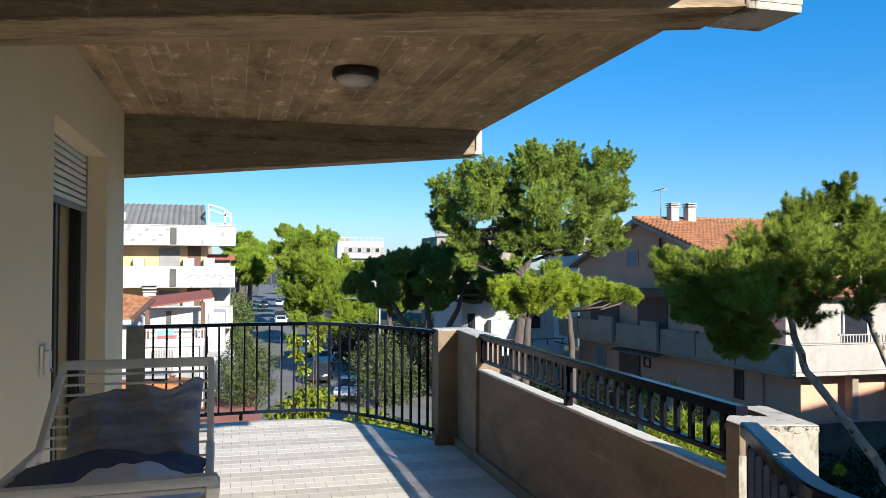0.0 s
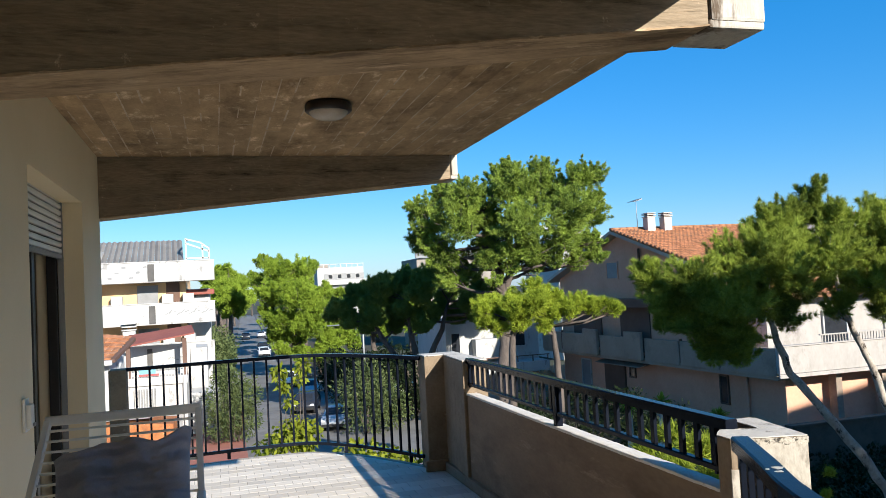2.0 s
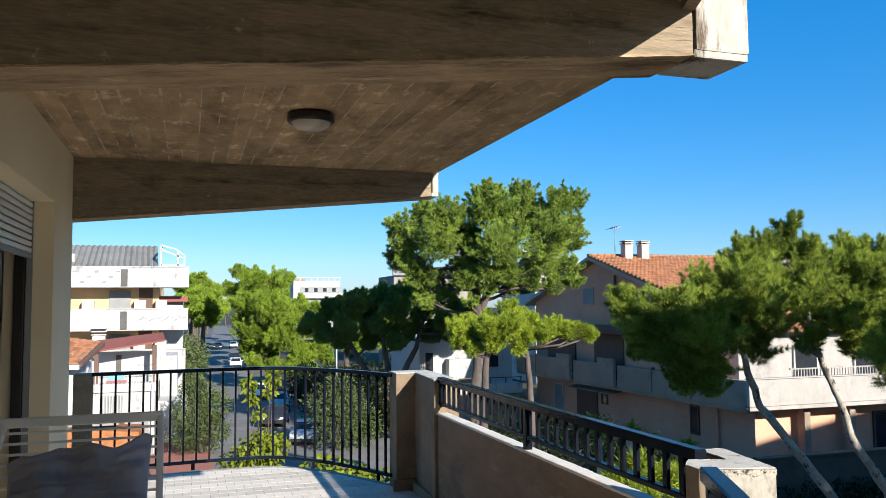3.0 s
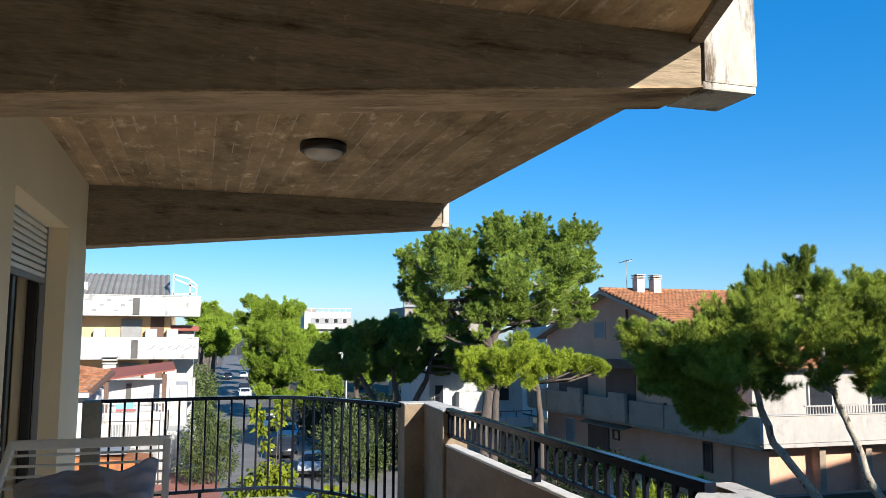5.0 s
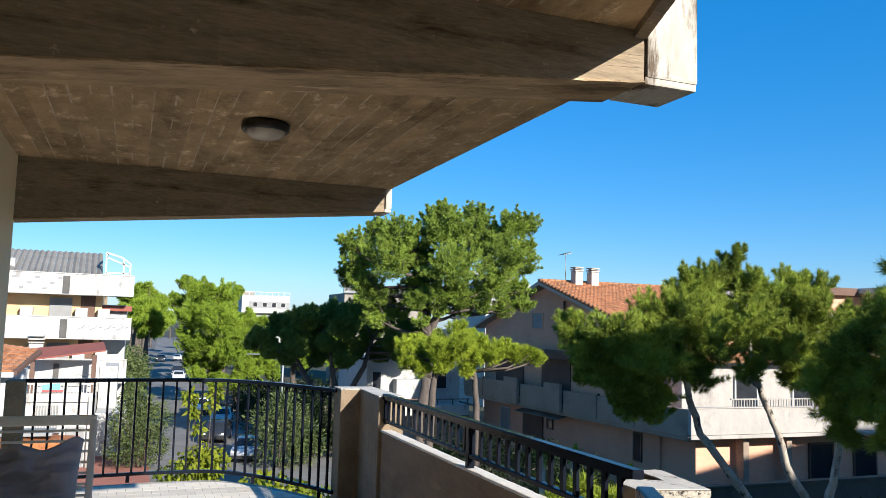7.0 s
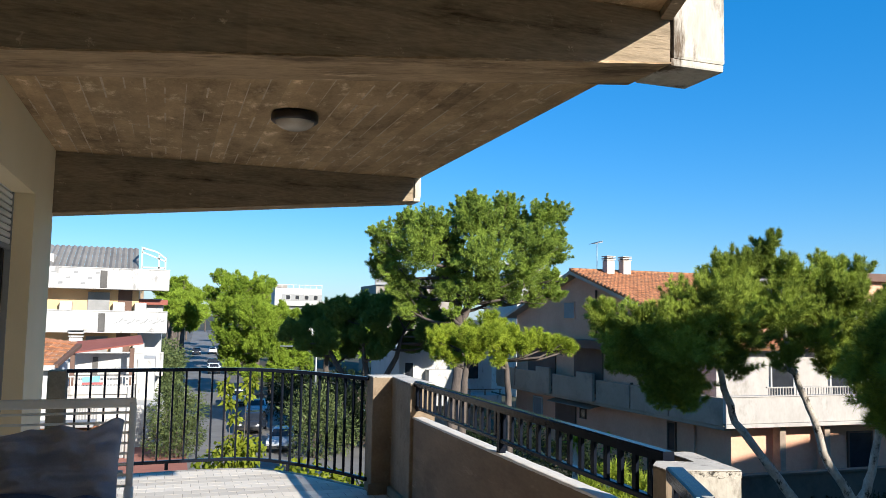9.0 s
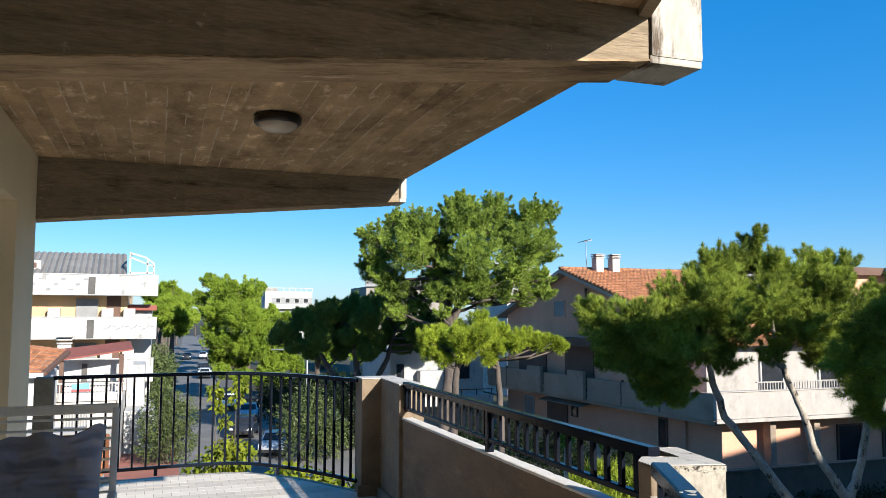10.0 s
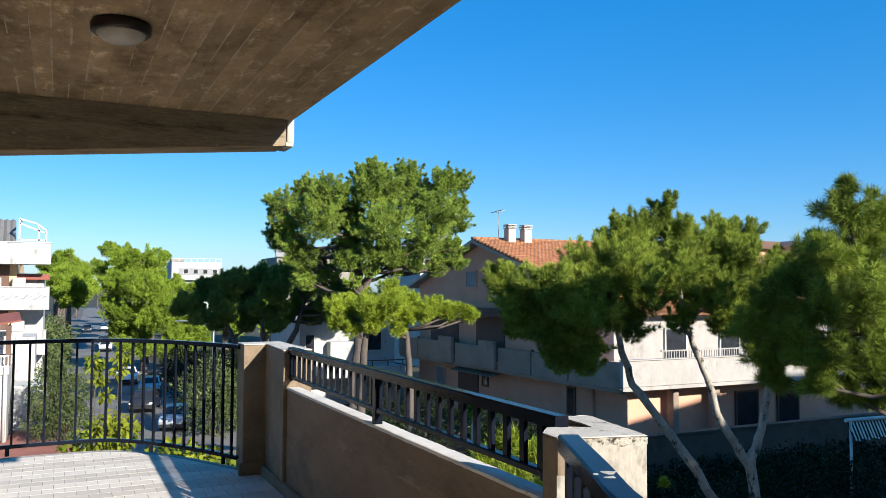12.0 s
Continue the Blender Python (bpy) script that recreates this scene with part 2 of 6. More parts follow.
# Grey render lowered in colour to carry the pines' shade; stains are its own.
M_SHADEWALL = mat("shade_toned_garden_render", (0.065, 0.05, 0.037), (0.11, 0.087, 0.064), 0.6, 0.9, 0.15, 9, stain=(0.04, 0.033, 0.025), stain_scale=0.9, stain_lo=0.5, stain_hi=0.75)
M_RIB = mat("dark_grey_rib", (0.07, 0.066, 0.06), (0.12, 0.113, 0.105), 1.5, 0.9, 0.1)
M_FIN = mat("cement_fin", (0.36, 0.28, 0.19), (0.68, 0.56, 0.41), 9.0, 0.9, 0.4, 60)
M_ENDBLOCK = mat("streaked_end_concrete", (0.29, 0.265, 0.225), (0.52, 0.485, 0.425), 6.0, 0.9, 0.8, 60, stretch=(1, 1, 0.22), scuff=(0.56, 0.52, 0.45), scuff_scale=7, scuff_lo=0.55, scuff_hi=0.70, stain=(0.10, 0.072, 0.048), stain_scale=7.0, stain_lo=0.50, stain_hi=0.60)
M_AWNING = mat("dark_red_awning", (0.20, 0.06, 0.045), (0.27, 0.09, 0.065), 1, 0.85, 0.1)
M_WINGLASS = mat("window_pane", (0.015, 0.017, 0.02), (0.03, 0.033, 0.04), 2, 0.12, 0.0, spec=0.35)
M_BLIND = mat("grey_blind", (0.20, 0.20, 0.20), (0.27, 0.27, 0.265), 2, 0.6, 0.05)
M_BARK = mat("pine_bark", (0.20, 0.17, 0.14), (0.52, 0.46, 0.39), 5, 0.95, 0.9, 28, stretch=(1, 1, 0.6), stain=(0.035, 0.027, 0.02), stain_scale=6, stain_lo=0.54, stain_hi=0.62)
M_BARKDARK = mat("dark_bark", (0.05, 0.04, 0.033), (0.15, 0.12, 0.10), 5, 0.95, 0.9, 28, stretch=(1, 1, 0.35))
M_PINE = leaf_mat("aleppo_needles", (0.026, 0.056, 0.010), (0.36, 0.47, 0.072), 0.05)
M_PINENEAR = leaf_mat("near_needles", (0.018, 0.038, 0.006), (0.42, 0.51, 0.072), 0.05)
M_PINESHORE = leaf_mat("shore_pine_needles", (0.022, 0.046, 0.007), (0.40, 0.49, 0.065), 0.08)
M_PINEDARK = leaf_mat("umbrella_needles", (0.04, 0.08, 0.02), (0.24, 0.33, 0.07), 0.15)
M_PINELIGHT = leaf_mat("young_needles", (0.11, 0.165, 0.014), (0.48, 0.56, 0.055), 0.22)
M_PINESTREET = leaf_mat("street_pine_needles", (0.09, 0.15, 0.014), (0.34, 0.45, 0.05), 0.2)
M_BUSH = leaf_mat("bush_leaves", (0.03, 0.052, 0.018), (0.17, 0.205, 0.075), 0.25)
# Green taken near black so the colour itself holds the garden's deep shade.
M_SHADEGREEN = leaf_mat("shade_toned_green_leaves", (0.005, 0.010, 0.003), (0.022, 0.035, 0.011), 0.1)
M_YELLOWLEAF = leaf_mat("yellowing_leaves", (0.07, 0.115, 0.012), (0.38, 0.40, 0.035), 0.4)
M_THUJA = leaf_mat("lime_thuja", (0.13, 0.19, 0.015), (0.38, 0.43, 0.05), 0.4)
M_TYRE = mat("tyre_rubber", (0.012, 0.012, 0.012), (0.022, 0.022, 0.022), 6, 0.85, 0.1)
M_RIM = mat("alloy_rim", (0.35, 0.35, 0.36), (0.45, 0.45, 0.46), 6, 0.3, 0.0, metal=0.8)
M_CARSILVER = mat("silver_car_paint", (0.42, 0.43, 0.45), (0.48, 0.49, 0.51), 3, 0.22, 0.0, metal=0.3)
M_CARWHITE = mat("white_car_paint", (0.72, 0.72, 0.72), (0.78, 0.78, 0.78), 3, 0.2, 0.0)
M_CARDARK = mat("dark_car_paint", (0.02, 0.022, 0.027), (0.03, 0.032, 0.038), 3, 0.2, 0.0)
M_CARRED = mat("red_car_paint", (0.25, 0.03, 0.02), (0.3, 0.04, 0.03), 3, 0.2, 0.0)
M_HEADLIGHT = mat("headlight_glass", (0.55, 0.56, 0.58), (0.65, 0.66, 0.68), 8, 0.1, 0.0, spec=0.8)
M_ORANGE = mat("rusty_orange_paint", (0.26, 0.085, 0.025), (0.44, 0.17, 0.055), 4.0, 0.8, 0.4, 20, scuff=(0.55, 0.36, 0.2), scuff_scale=4, scuff_lo=0.58, scuff_hi=0.68, stain=(0.16, 0.07, 0.035), stain_scale=3, stain_lo=0.52, stain_hi=0.66)
M_TURQ = mat("turquoise_tarp", (0.12, 0.30, 0.40), (0.2, 0.4, 0.5), 2, 0.6, 0.1)
M_REDCLOTH = mat("red_cloth", (0.32, 0.08, 0.08), (0.42, 0.13, 0.12), 2, 0.9, 0.1)
M_STREETPOLE = mat("galvanised_pole", (0.30, 0.31, 0.31), (0.40, 0.41, 0.41), 5, 0.5, 0.05, metal=0.5)


# ---- builders ----
def link_mesh(name, bm, material):
    me = bpy.data.meshes.new(name)
    bm.to_mesh(me)
    bm.free()
    me.materials.append(material)
    return me


def thing(name, base, label, category, group="", kind=""):
    """An Empty at the base of a thing, which parents its parts."""
    ob = new(name)
    ob.empty_display_size = 0.1
    ob.location = base
    return tagged(ob, label, category, group, kind)


def root_of(ob):
    while ob.parent:
        ob = ob.parent
    return ob


def part(name, bm, material, parent, label=""):
    """One mesh under a thing or a part; bm is in world coordinates."""
    bmesh.ops.translate(bm, verts=bm.verts, vec=-Vector(root_of(parent).location))
    ob = new(name, link_mesh(name, bm, material))
    ob.parent = parent
    return tagged(ob, label)


def solid(name, bm, material, label, category="", group="", kind=""):
    ob = new(name, link_mesh(name, bm, material))
    return tagged(ob, label, category, group, kind)


def B():
    return bmesh.new()


def box(bm, x0, x1, y0, y1, z0, z1, bevel=0.0, m=None):
    """A box, its edges rounded by bevel, turned by m."""
    r = bmesh.ops.create_cube(bm, size=1.0)
    vs = r["verts"]
    for v in vs:
        v.co = Vector((x0 + (v.co.x + 0.5) * (x1 - x0), y0 + (v.co.y + 0.5) * (y1 - y0), z0 + (v.co.z + 0.5) * (z1 - z0)))
    if bevel:
        es = list({e for v in vs for e in v.link_edges})
        vs = list({v for f in bmesh.ops.bevel(bm, geom=es, offset=bevel, segments=2, affect='EDGES', profile=0.6)["faces"] for v in f.verts} | {v for v in vs if v.is_valid})
    if m is not None:
        bmesh.ops.transform(bm, matrix=m, verts=vs)
    return bm


def prism(bm, poly, z0, z1, bevel=0.0):
    """An upright block over a plan polygon; z may vary by corner."""
    za = z0 if isinstance(z0, (list, tuple)) else [z0] * len(poly)
    zb = z1 if isinstance(z1, (list, tuple)) else [z1] * len(poly)
    lo = [bm.verts.new((p[0], p[1], z)) for p, z in zip(poly, za)]
    hi = [bm.verts.new((p[0], p[1], z)) for p, z in zip(poly, zb)]
    n = len(poly)
    fs = [bm.faces.new(lo[::-1]), bm.faces.new(hi)]
    for i in range(n):
        fs.append(bm.faces.new((lo[i], lo[(i + 1) % n], hi[(i + 1) % n], hi[i])))
    bmesh.ops.recalc_face_normals(bm, faces=fs)
    if bevel:
        es = list({e for f in fs for e in f.edges})
        bmesh.ops.bevel(bm, geom=es, offset=bevel, segments=2, affect='EDGES', profile=0.6)
    return bm


def tube(bm, pts, radii, n=8, wob=0.0, seed=0):
    """A round bar along a line of points, its radius given at each."""
    rng = random.Random(seed)
    pts = [Vector(p) for p in pts]
    if not isinstance(radii, (list, tuple)):
        radii = [radii] * len(pts)
    rings = []
    side = None
    for i, p in enumerate(pts):
        d = (pts[min(i + 1, len(pts) - 1)] - pts[max(i - 1, 0)]).normalized()
        if side is None:
            side = d.orthogonal().normalized()
        side = (side - d * side.dot(d)).normalized()
        up = d.cross(side)
        ring = []
        for k in range(n):
            a = 2 * math.pi * k / n
            r = radii[i] * (1 + wob * rng.uniform(-1, 1))
            ring.append(bm.verts.new(p + side * (r * math.cos(a)) + up * (r * math.sin(a))))
        rings.append(ring)
    for a, b in zip(rings, rings[1:]):
        for k in range(n):
            bm.faces.new((a[k], a[(k + 1) % n], b[(k + 1) % n], b[k])).smooth = True
    bm.faces.new(rings[0][::-1])
    bm.faces.new(rings[-1])
    return bm


def bar(bm, p, q, w, h, bevel=0.003):
    """A flat bar from p to q, w wide sideways and h high."""
    p, q = Vector(p), Vector(q)
    d = q - p
    m = Matrix.Translation((p + q) / 2) @ d.to_track_quat('X', 'Z').to_matrix().to_4x4()
    return box(bm, -d.length / 2, d.length / 2, -w / 2, w / 2, -h / 2, h / 2, bevel, m)


def strip(bm, line, w, z0, z1):
    """A rectangular rail along a bending plan line."""
    rings = []
    n = len(line)
    for i, p in enumerate(line):
        a, b = Vector(line[max(i - 1, 0)]), Vector(line[min(i + 1, n - 1)])
        d = (b - a).normalized()
        s = Vector((-d.y, d.x)) * w / 2
        rings.append([bm.verts.new((p[0] + s.x * u, p[1] + s.y * u, z)) for u, z in ((-1, z0), (1, z0), (1, z1 - 0.006), (0.8, z1), (-0.8, z1), (-1, z1 - 0.006))])
    for a, b in zip(rings, rings[1:]):
        for k in range(6):
            bm.faces.new((a[k], a[(k + 1) % 6], b[(k + 1) % 6], b[k]))
    bm.faces.new(rings[0][::-1])
    bm.faces.new(rings[-1])
    bmesh.ops.recalc_face_normals(bm, faces=bm.faces)
    return bm


def spline(pts, n=12):
    """A smooth line through plan points."""
    out = []
    P = [Vector(p) for p in pts]
    P = [2 * P[0] - P[1]] + P + [2 * P[-1] - P[-2]]
    for i in range(1, len(P) - 2):
        for k in range(n):
            t = k / n
            a, b, c, d = P[i - 1], P[i], P[i + 1], P[i + 2]
            out.append(0.5 * ((2 * b) + (c - a) * t + (2 * a - 5 * b + 4 * c - d) * t * t + (3 * b - a - 3 * c + d) * t ** 3))
    out.append(P[-2])
    return out


def along(line, step, start=0.0):
    """Points every step metres along a line, with the way the line runs there."""
    left, out = start, []
    for a, b in zip(line, line[1:]):
        a, b = Vector(a), Vector(b)
        ln = (b - a).length
        while left <= ln:
            out.append((a + (b - a) * (left / ln), (b - a).normalized()))
            left += step
        left -= ln
    return out


def tri_mesh(name, verts, size, material):
    """A mesh of loose faces with size corners each, from an array of corners."""
    me = bpy.data.meshes.new(name)
    nv = len(verts)
    me.vertices.add(nv)
    me.vertices.foreach_set("co", np.asarray(verts, np.float32).ravel())
    me.loops.add(nv)
    me.loops.foreach_set("vertex_index", np.arange(nv, dtype=np.int32))
    me.polygons.add(nv // size)
    me.polygons.foreach_set("loop_start", np.arange(0, nv, size, dtype=np.int32))
    me.update(calc_edges=True)
    me.materials.append(material)
    return me


def unit(v):
    return v / (np.linalg.norm(v, axis=-1, keepdims=True) + 1e-9)


def needles(lobes, per, blades, length, width, seed, shell=0.45, lift=0.5, subs=16, clump=(0.20, 0.36)):
    """Needle tufts round the lobes of a crown."""
    rng = np.random.default_rng(seed)
    out = []
    big = max(l[3] for l in lobes)
    small = []
    for x, y, z, r in lobes:
        for _ in range(subs):
            d = unit(rng.normal(size=3) + np.array([0, 0, 0.15]))
            s = r * rng.uniform(*clump)
            small.append((*(np.array([x, y, z]) + d * (r * 1.0 * rng.random() ** 0.45) * np.array([1, 1, 0.85])), s, r))
    for x, y, z, r, whole in small:
        n = max(6, int(per / subs * (whole / big) ** 1.6))
        d = unit(rng.normal(size=(n, 3)) + np.array([0, 0, 0.35]))
        ph = rng.uniform(0, 6.28, 3)
        lump = 1 + 0.2 * np.sin(d[:, 0] * 5 + ph[0]) * np.sin(d[:, 1] * 5 + ph[1]) + 0.14 * np.sin(d[:, 2] * 9 + ph[2]) * np.sin(d[:, 0] * 8 + ph[1])
        rad = r * lump * (shell + (1.08 - shell) * rng.random(n) ** 0.6)
        c = np.array([x, y, z]) + d * rad[:, None] * np.array([1.0, 1.0, 0.7])
        ax = unit(d * 0.8 + np.array([0, 0, lift]) + rng.normal(size=(n, 3)) * 0.35)
        c = np.repeat(c, blades, 0) + rng.normal(size=(n * blades, 3)) * length * 0.12
        dd = unit(np.repeat(ax, blades, 0) * 0.9 + rng.normal(size=(n * blades, 3)) * 0.62)
        sd = unit(np.cross(dd, rng.normal(size=dd.shape)))
        ln = length * rng.uniform(0.6, 1.25, (n * blades, 1))
        w = width * rng.uniform(0.7, 1.3, (n * blades, 1))
        out.append(np.stack([c - sd * w / 2, c + sd * w / 2, c + dd * ln], 1).reshape(-1, 3))
    return np.concatenate(out)


def sprays(lobes, branchlets, twigs, blades, twig, length, width, seed, up=0.45, flat=0.85, spread=0.5):
    """A feathery crown: branchlets out of each lobe, twigs along them, needles along the twigs."""
    rng = np.random.default_rng(seed)
    big = max(l[3] for l in lobes)
    out = []
    for x, y, z, r in lobes:
        nb = max(5, int(branchlets * (r / big) ** 1.7))
        d = unit(rng.normal(size=(nb, 3)) + np.array([0, 0, 0.25]))
        base = np.array([x, y, z]) + d * (r * rng.uniform(0.05, 0.78, (nb, 1))) * np.array([1, 1, flat])
        axis = unit(d * 0.8 + np.array([0, 0, up]) + rng.normal(size=(nb, 3)) * 0.35)
        lb = r * rng.uniform(0.22, 0.62, (nb, 1))
        lb *= np.where(rng.random((nb, 1)) < 0.10, 1.5, 1.0)
        nt = nb * twigs
        t = rng.random((nt, 1)) ** 0.8
        p = np.repeat(base, twigs, 0) + np.repeat(axis * lb, twigs, 0) * t + rng.normal(size=(nt, 3)) * r * 0.05
        tax = unit(np.repeat(axis, twigs, 0) * 0.8 + rng.normal(size=(nt, 3)) * spread + np.array([0, 0, up * 0.4]))
        tl = twig * rng.uniform(0.5, 1.25, (nt, 1))
        n = nt * blades
        s = rng.random((n, 1))
        c = np.repeat(p, blades, 0) + np.repeat(tax * tl, blades, 0) * s
        dd = unit(np.repeat(tax, blades, 0) * 0.85 + rng.normal(size=(n, 3)) * 0.5)
        sd = unit(np.cross(dd, rng.normal(size=dd.shape)))
        ln = length * rng.uniform(0.6, 1.25, (n, 1))
        w = width * rng.uniform(0.7, 1.3, (n, 1))
        out.append(np.stack([c - sd * w / 2, c + sd * w / 2, c + dd * ln], 1).reshape(-1, 3))
    return np.concatenate(out)


def boughs(lobes, per, tufts, blades, length, width, seed, up=0.5, under=-0.3, reach=(0.40, 0.70), fat=0.34, core=0.35, splay=0.55, leaders=1):
    """A pine crown: separate plumes out of each lobe, tufts of needles round each plume, a sparse core within, and a few upright leaders."""
    rng = np.random.default_rng(seed)
    big = max(l[3] for l in lobes)
    P, A = [], []
    for x, y, z, r in lobes:
        nb = max(5, int(per * (r / big) ** 1.6))
        d = unit(rng.normal(size=(nb, 3)) + np.array([0, 0, 0.30]))
        d[:, 2] = np.where(d[:, 2] < under, -d[:, 2], d[:, 2])
        axis = unit(d * 0.9 + np.array([0, 0, up]) + rng.normal(size=(nb, 3)) * 0.28)
        ln = r * rng.uniform(reach[0], reach[1], (nb, 1))
        base = np.array([x, y, z]) + d * (r * rng.uniform(0.30, 0.72, (nb, 1))) * np.array([1, 1, 0.8])
        if leaders:
            axis[:leaders] = unit(np.array([0, 0, 1.0]) + rng.normal(size=(leaders, 3)) * 0.16)
            base[:leaders] = np.array([x, y, z + r * 0.45]) + rng.normal(size=(leaders, 3)) * r * np.array([0.3, 0.3, 0.05])
            ln[:leaders] = r * rng.uniform(0.40, 0.75, (leaders, 1))
        nt = nb * tufts
        s = rng.random((nt, 1)) ** 0.85
        ax = np.repeat(axis, tufts, 0)
        side = unit(np.cross(ax, rng.normal(size=(nt, 3))))
        rad = np.repeat(ln * fat, tufts, 0) * (1.06 - s) ** 0.75 * rng.uniform(0.35, 1.0, (nt, 1))
        if leaders:
            rad[:leaders * tufts] *= 0.45
        P.append(np.repeat(base, tufts, 0) + ax * np.repeat(ln, tufts, 0) * s + side * rad)
        A.append(unit(ax * 0.75 + side * 0.9 * (1.1 - s) + np.array([0, 0, up * 0.5])))
        nc = int(nt * core)
        e = unit(rng.normal(size=(nc, 3)))
        P.append(np.array([x, y, z]) + e * (r * 0.62 * rng.random((nc, 1)) ** 0.5) * np.array([1, 1, 0.7]))
        A.append(unit(e + np.array([0, 0, up])))
    P, A = np.concatenate(P), np.concatenate(A)
    n = len(P) * blades
    c = np.repeat(P, blades, 0)
    dd = unit(np.repeat(A, blades, 0) * 0.9 + rng.normal(size=(n, 3)) * splay)
    c = c + dd * (length * 0.08) + rng.normal(size=(n, 3)) * length * 0.06
    sd = unit(np.cross(dd, rng.normal(size=dd.shape)))
    ln = length * rng.uniform(0.65, 1.2, (n, 1))
    w = width * rng.uniform(0.75, 1.25, (n, 1))
    return np.stack([c - sd * w / 2, c + sd * w / 2, c + dd * ln], 1).reshape(-1, 3)


def leaves(lobes, per, length, width, seed, droop=0.0, shell=0.3):
    """Broad leaves, each a folded diamond of four corners."""
    rng = np.random.default_rng(seed)
    out = []
    big = max(l[3] for l in lobes)
    for x, y, z, r in lobes:
        n = max(10, int(per * (r / big) ** 2))
        d = unit(rng.normal(size=(n, 3)))
        ph = rng.uniform(0, 6.28, 3)
        lump = 1 + 0.22 * np.sin(d[:, 0] * 5 + ph[0]) * np.sin(d[:, 2] * 6 + ph[1])
        c = np.array([x, y, z]) + d * (r * lump * (shell + (1.05 - shell) * rng.random(n) ** 0.6))[:, None]
        ax = unit(d * 0.6 + np.array([0, 0, -droop]) + rng.normal(size=(n, 3)) * 0.5)
        sd = unit(np.cross(ax, d + rng.normal(size=(n, 3)) * 0.5))
        nr = np.cross(ax, sd)
        ln = length * rng.uniform(0.6, 1.2, (n, 1))
        w = width * rng.uniform(0.7, 1.2, (n, 1))
        out.append(np.stack([c, c + ax * ln * 0.45 + sd * w / 2 + nr * w * 0.12, c + ax * ln, c + ax * ln * 0.45 - sd * w / 2 + nr * w * 0.12], 1).reshape(-1, 3))
    return np.concatenate(out)


def tree(name, label, trunks, lobes, bark, crown_verts, corners, leafmat, seed=0, limb=0.05, group="", reach=99.0):
    """Trunks (lines of x, y, z, radius), limbs from them to the lobes, and the crown."""
    base = Vector(trunks[0][0][:3])
    root = thing(name, base, label, "tree", group)
    rng = random.Random(seed)
    nodes = []
    for i, line in enumerate(trunks):
        bm = B()
        pts = [Vector(p[:3]) for p in line]
        rr = [p[3] for p in line]
        fine_p, fine_r = [], []
        for k in range(len(pts) - 1):
            for s in range(4):
                t = s / 4
                w = rr[k] * 0.25
                fine_p.append(pts[k].lerp(pts[k + 1], t) + Vector((rng.uniform(-w, w), rng.uniform(-w, w), 0)))
                fine_r.append(rr[k] + (rr[k + 1] - rr[k]) * t)
        fine_p.append(pts[-1])
        fine_r.append(rr[-1])
        tube(bm, fine_p, fine_r, 9, 0.14, seed + i)
        nodes += [(p, r) for p, r in list(zip(fine_p, fine_r))[len(fine_p) // 2:]]
        part("trunk", bm, bark, root)
    for x, y, z, r in lobes:
        bm = B()
        c = Vector((x, y, z))
        p, pr = min(nodes, key=lambda q: (q[0] - c).length + 2.0 * max(0, q[0].z - c.z + 0.15))
        if (c - p).length > reach:
            continue
        mid = p.lerp(c, 0.5) + Vector((rng.uniform(-.2, .2), rng.uniform(-.2, .2), -0.12)) * (c - p).length * 0.5
        r0 = min(pr * 0.6, limb)
        tube(bm, [p, mid, c], [r0, r0 * 0.75, r0 * 0.4], 6, 0.1, seed)
        for k in range(5):
            dv = Vector((rng.gauss(0, 1), rng.gauss(0, 1), rng.gauss(0.4, 0.8))).normalized() * r * 0.85
            s = mid.lerp(c, rng.uniform(0.2, 1))
            tube(bm, [s, s.lerp(c + dv, 0.5) + Vector((0, 0, -0.05 * r)), c + dv], [r0 * 0.4, r0 * 0.3, r0 * 0.12], 5, 0.1, seed + k)
        part("limb", bm, bark, root)
    me = tri_mesh("crown", crown_verts - np.array(base), corners, leafmat)
    ob = new("crown", me)
    ob.parent = root
    return root


# ---- the terrace: structure ----
FLOOR_EDGE = [(-0.95, 8.36), (0.0, 8.48), (0.5, 8.53), (1.06, 8.47), (1.49, 8.07), (1.80, 7.56), (1.98, 7.22)]
edge = spline(FLOOR_EDGE, 8)
SLAB = [(p.x, p.y) for p in edge] + [(2.12, 6.95), (2.12, 2.5), (1.66, 1.72), (1.6, 1.4), (1.75, 0.3), (1.9, -2.5), (-0.72, -2.5), (-0.72, 6.46), (-0.95, 6.46)]
floor = solid("floor", prism(B(), SLAB[::-1], -0.24, -0.0012), M_GROUT, "concrete terrace slab bedding pale rectangular tiles", "floor", kind="structure")

# outer lip of the slab under the railing
lip = B()
strip(lip, [Vector(p) + Vector((0.0, 0.03)) for p in edge], 0.08, -0.26, -0.006)
strip(lip, [Vector(p) + Vector((0.0, -0.04)) for p in edge if p.x < -0.12], 0.10, -0.02, 0.045)
solid("trim", lip, M_BLOCK, "pale concrete lip along the terrace edge", "trim", kind="structure")

# ceiling slab of board-marked concrete, board by board
ceil = B()
rngc = random.Random(4)


NEAR_EDGE = [(1.967, 2.42), (1.70, 1.70), (1.69, 1.30), (1.85, 0.40), (2.05, -0.8), (2.2, -2.6)]


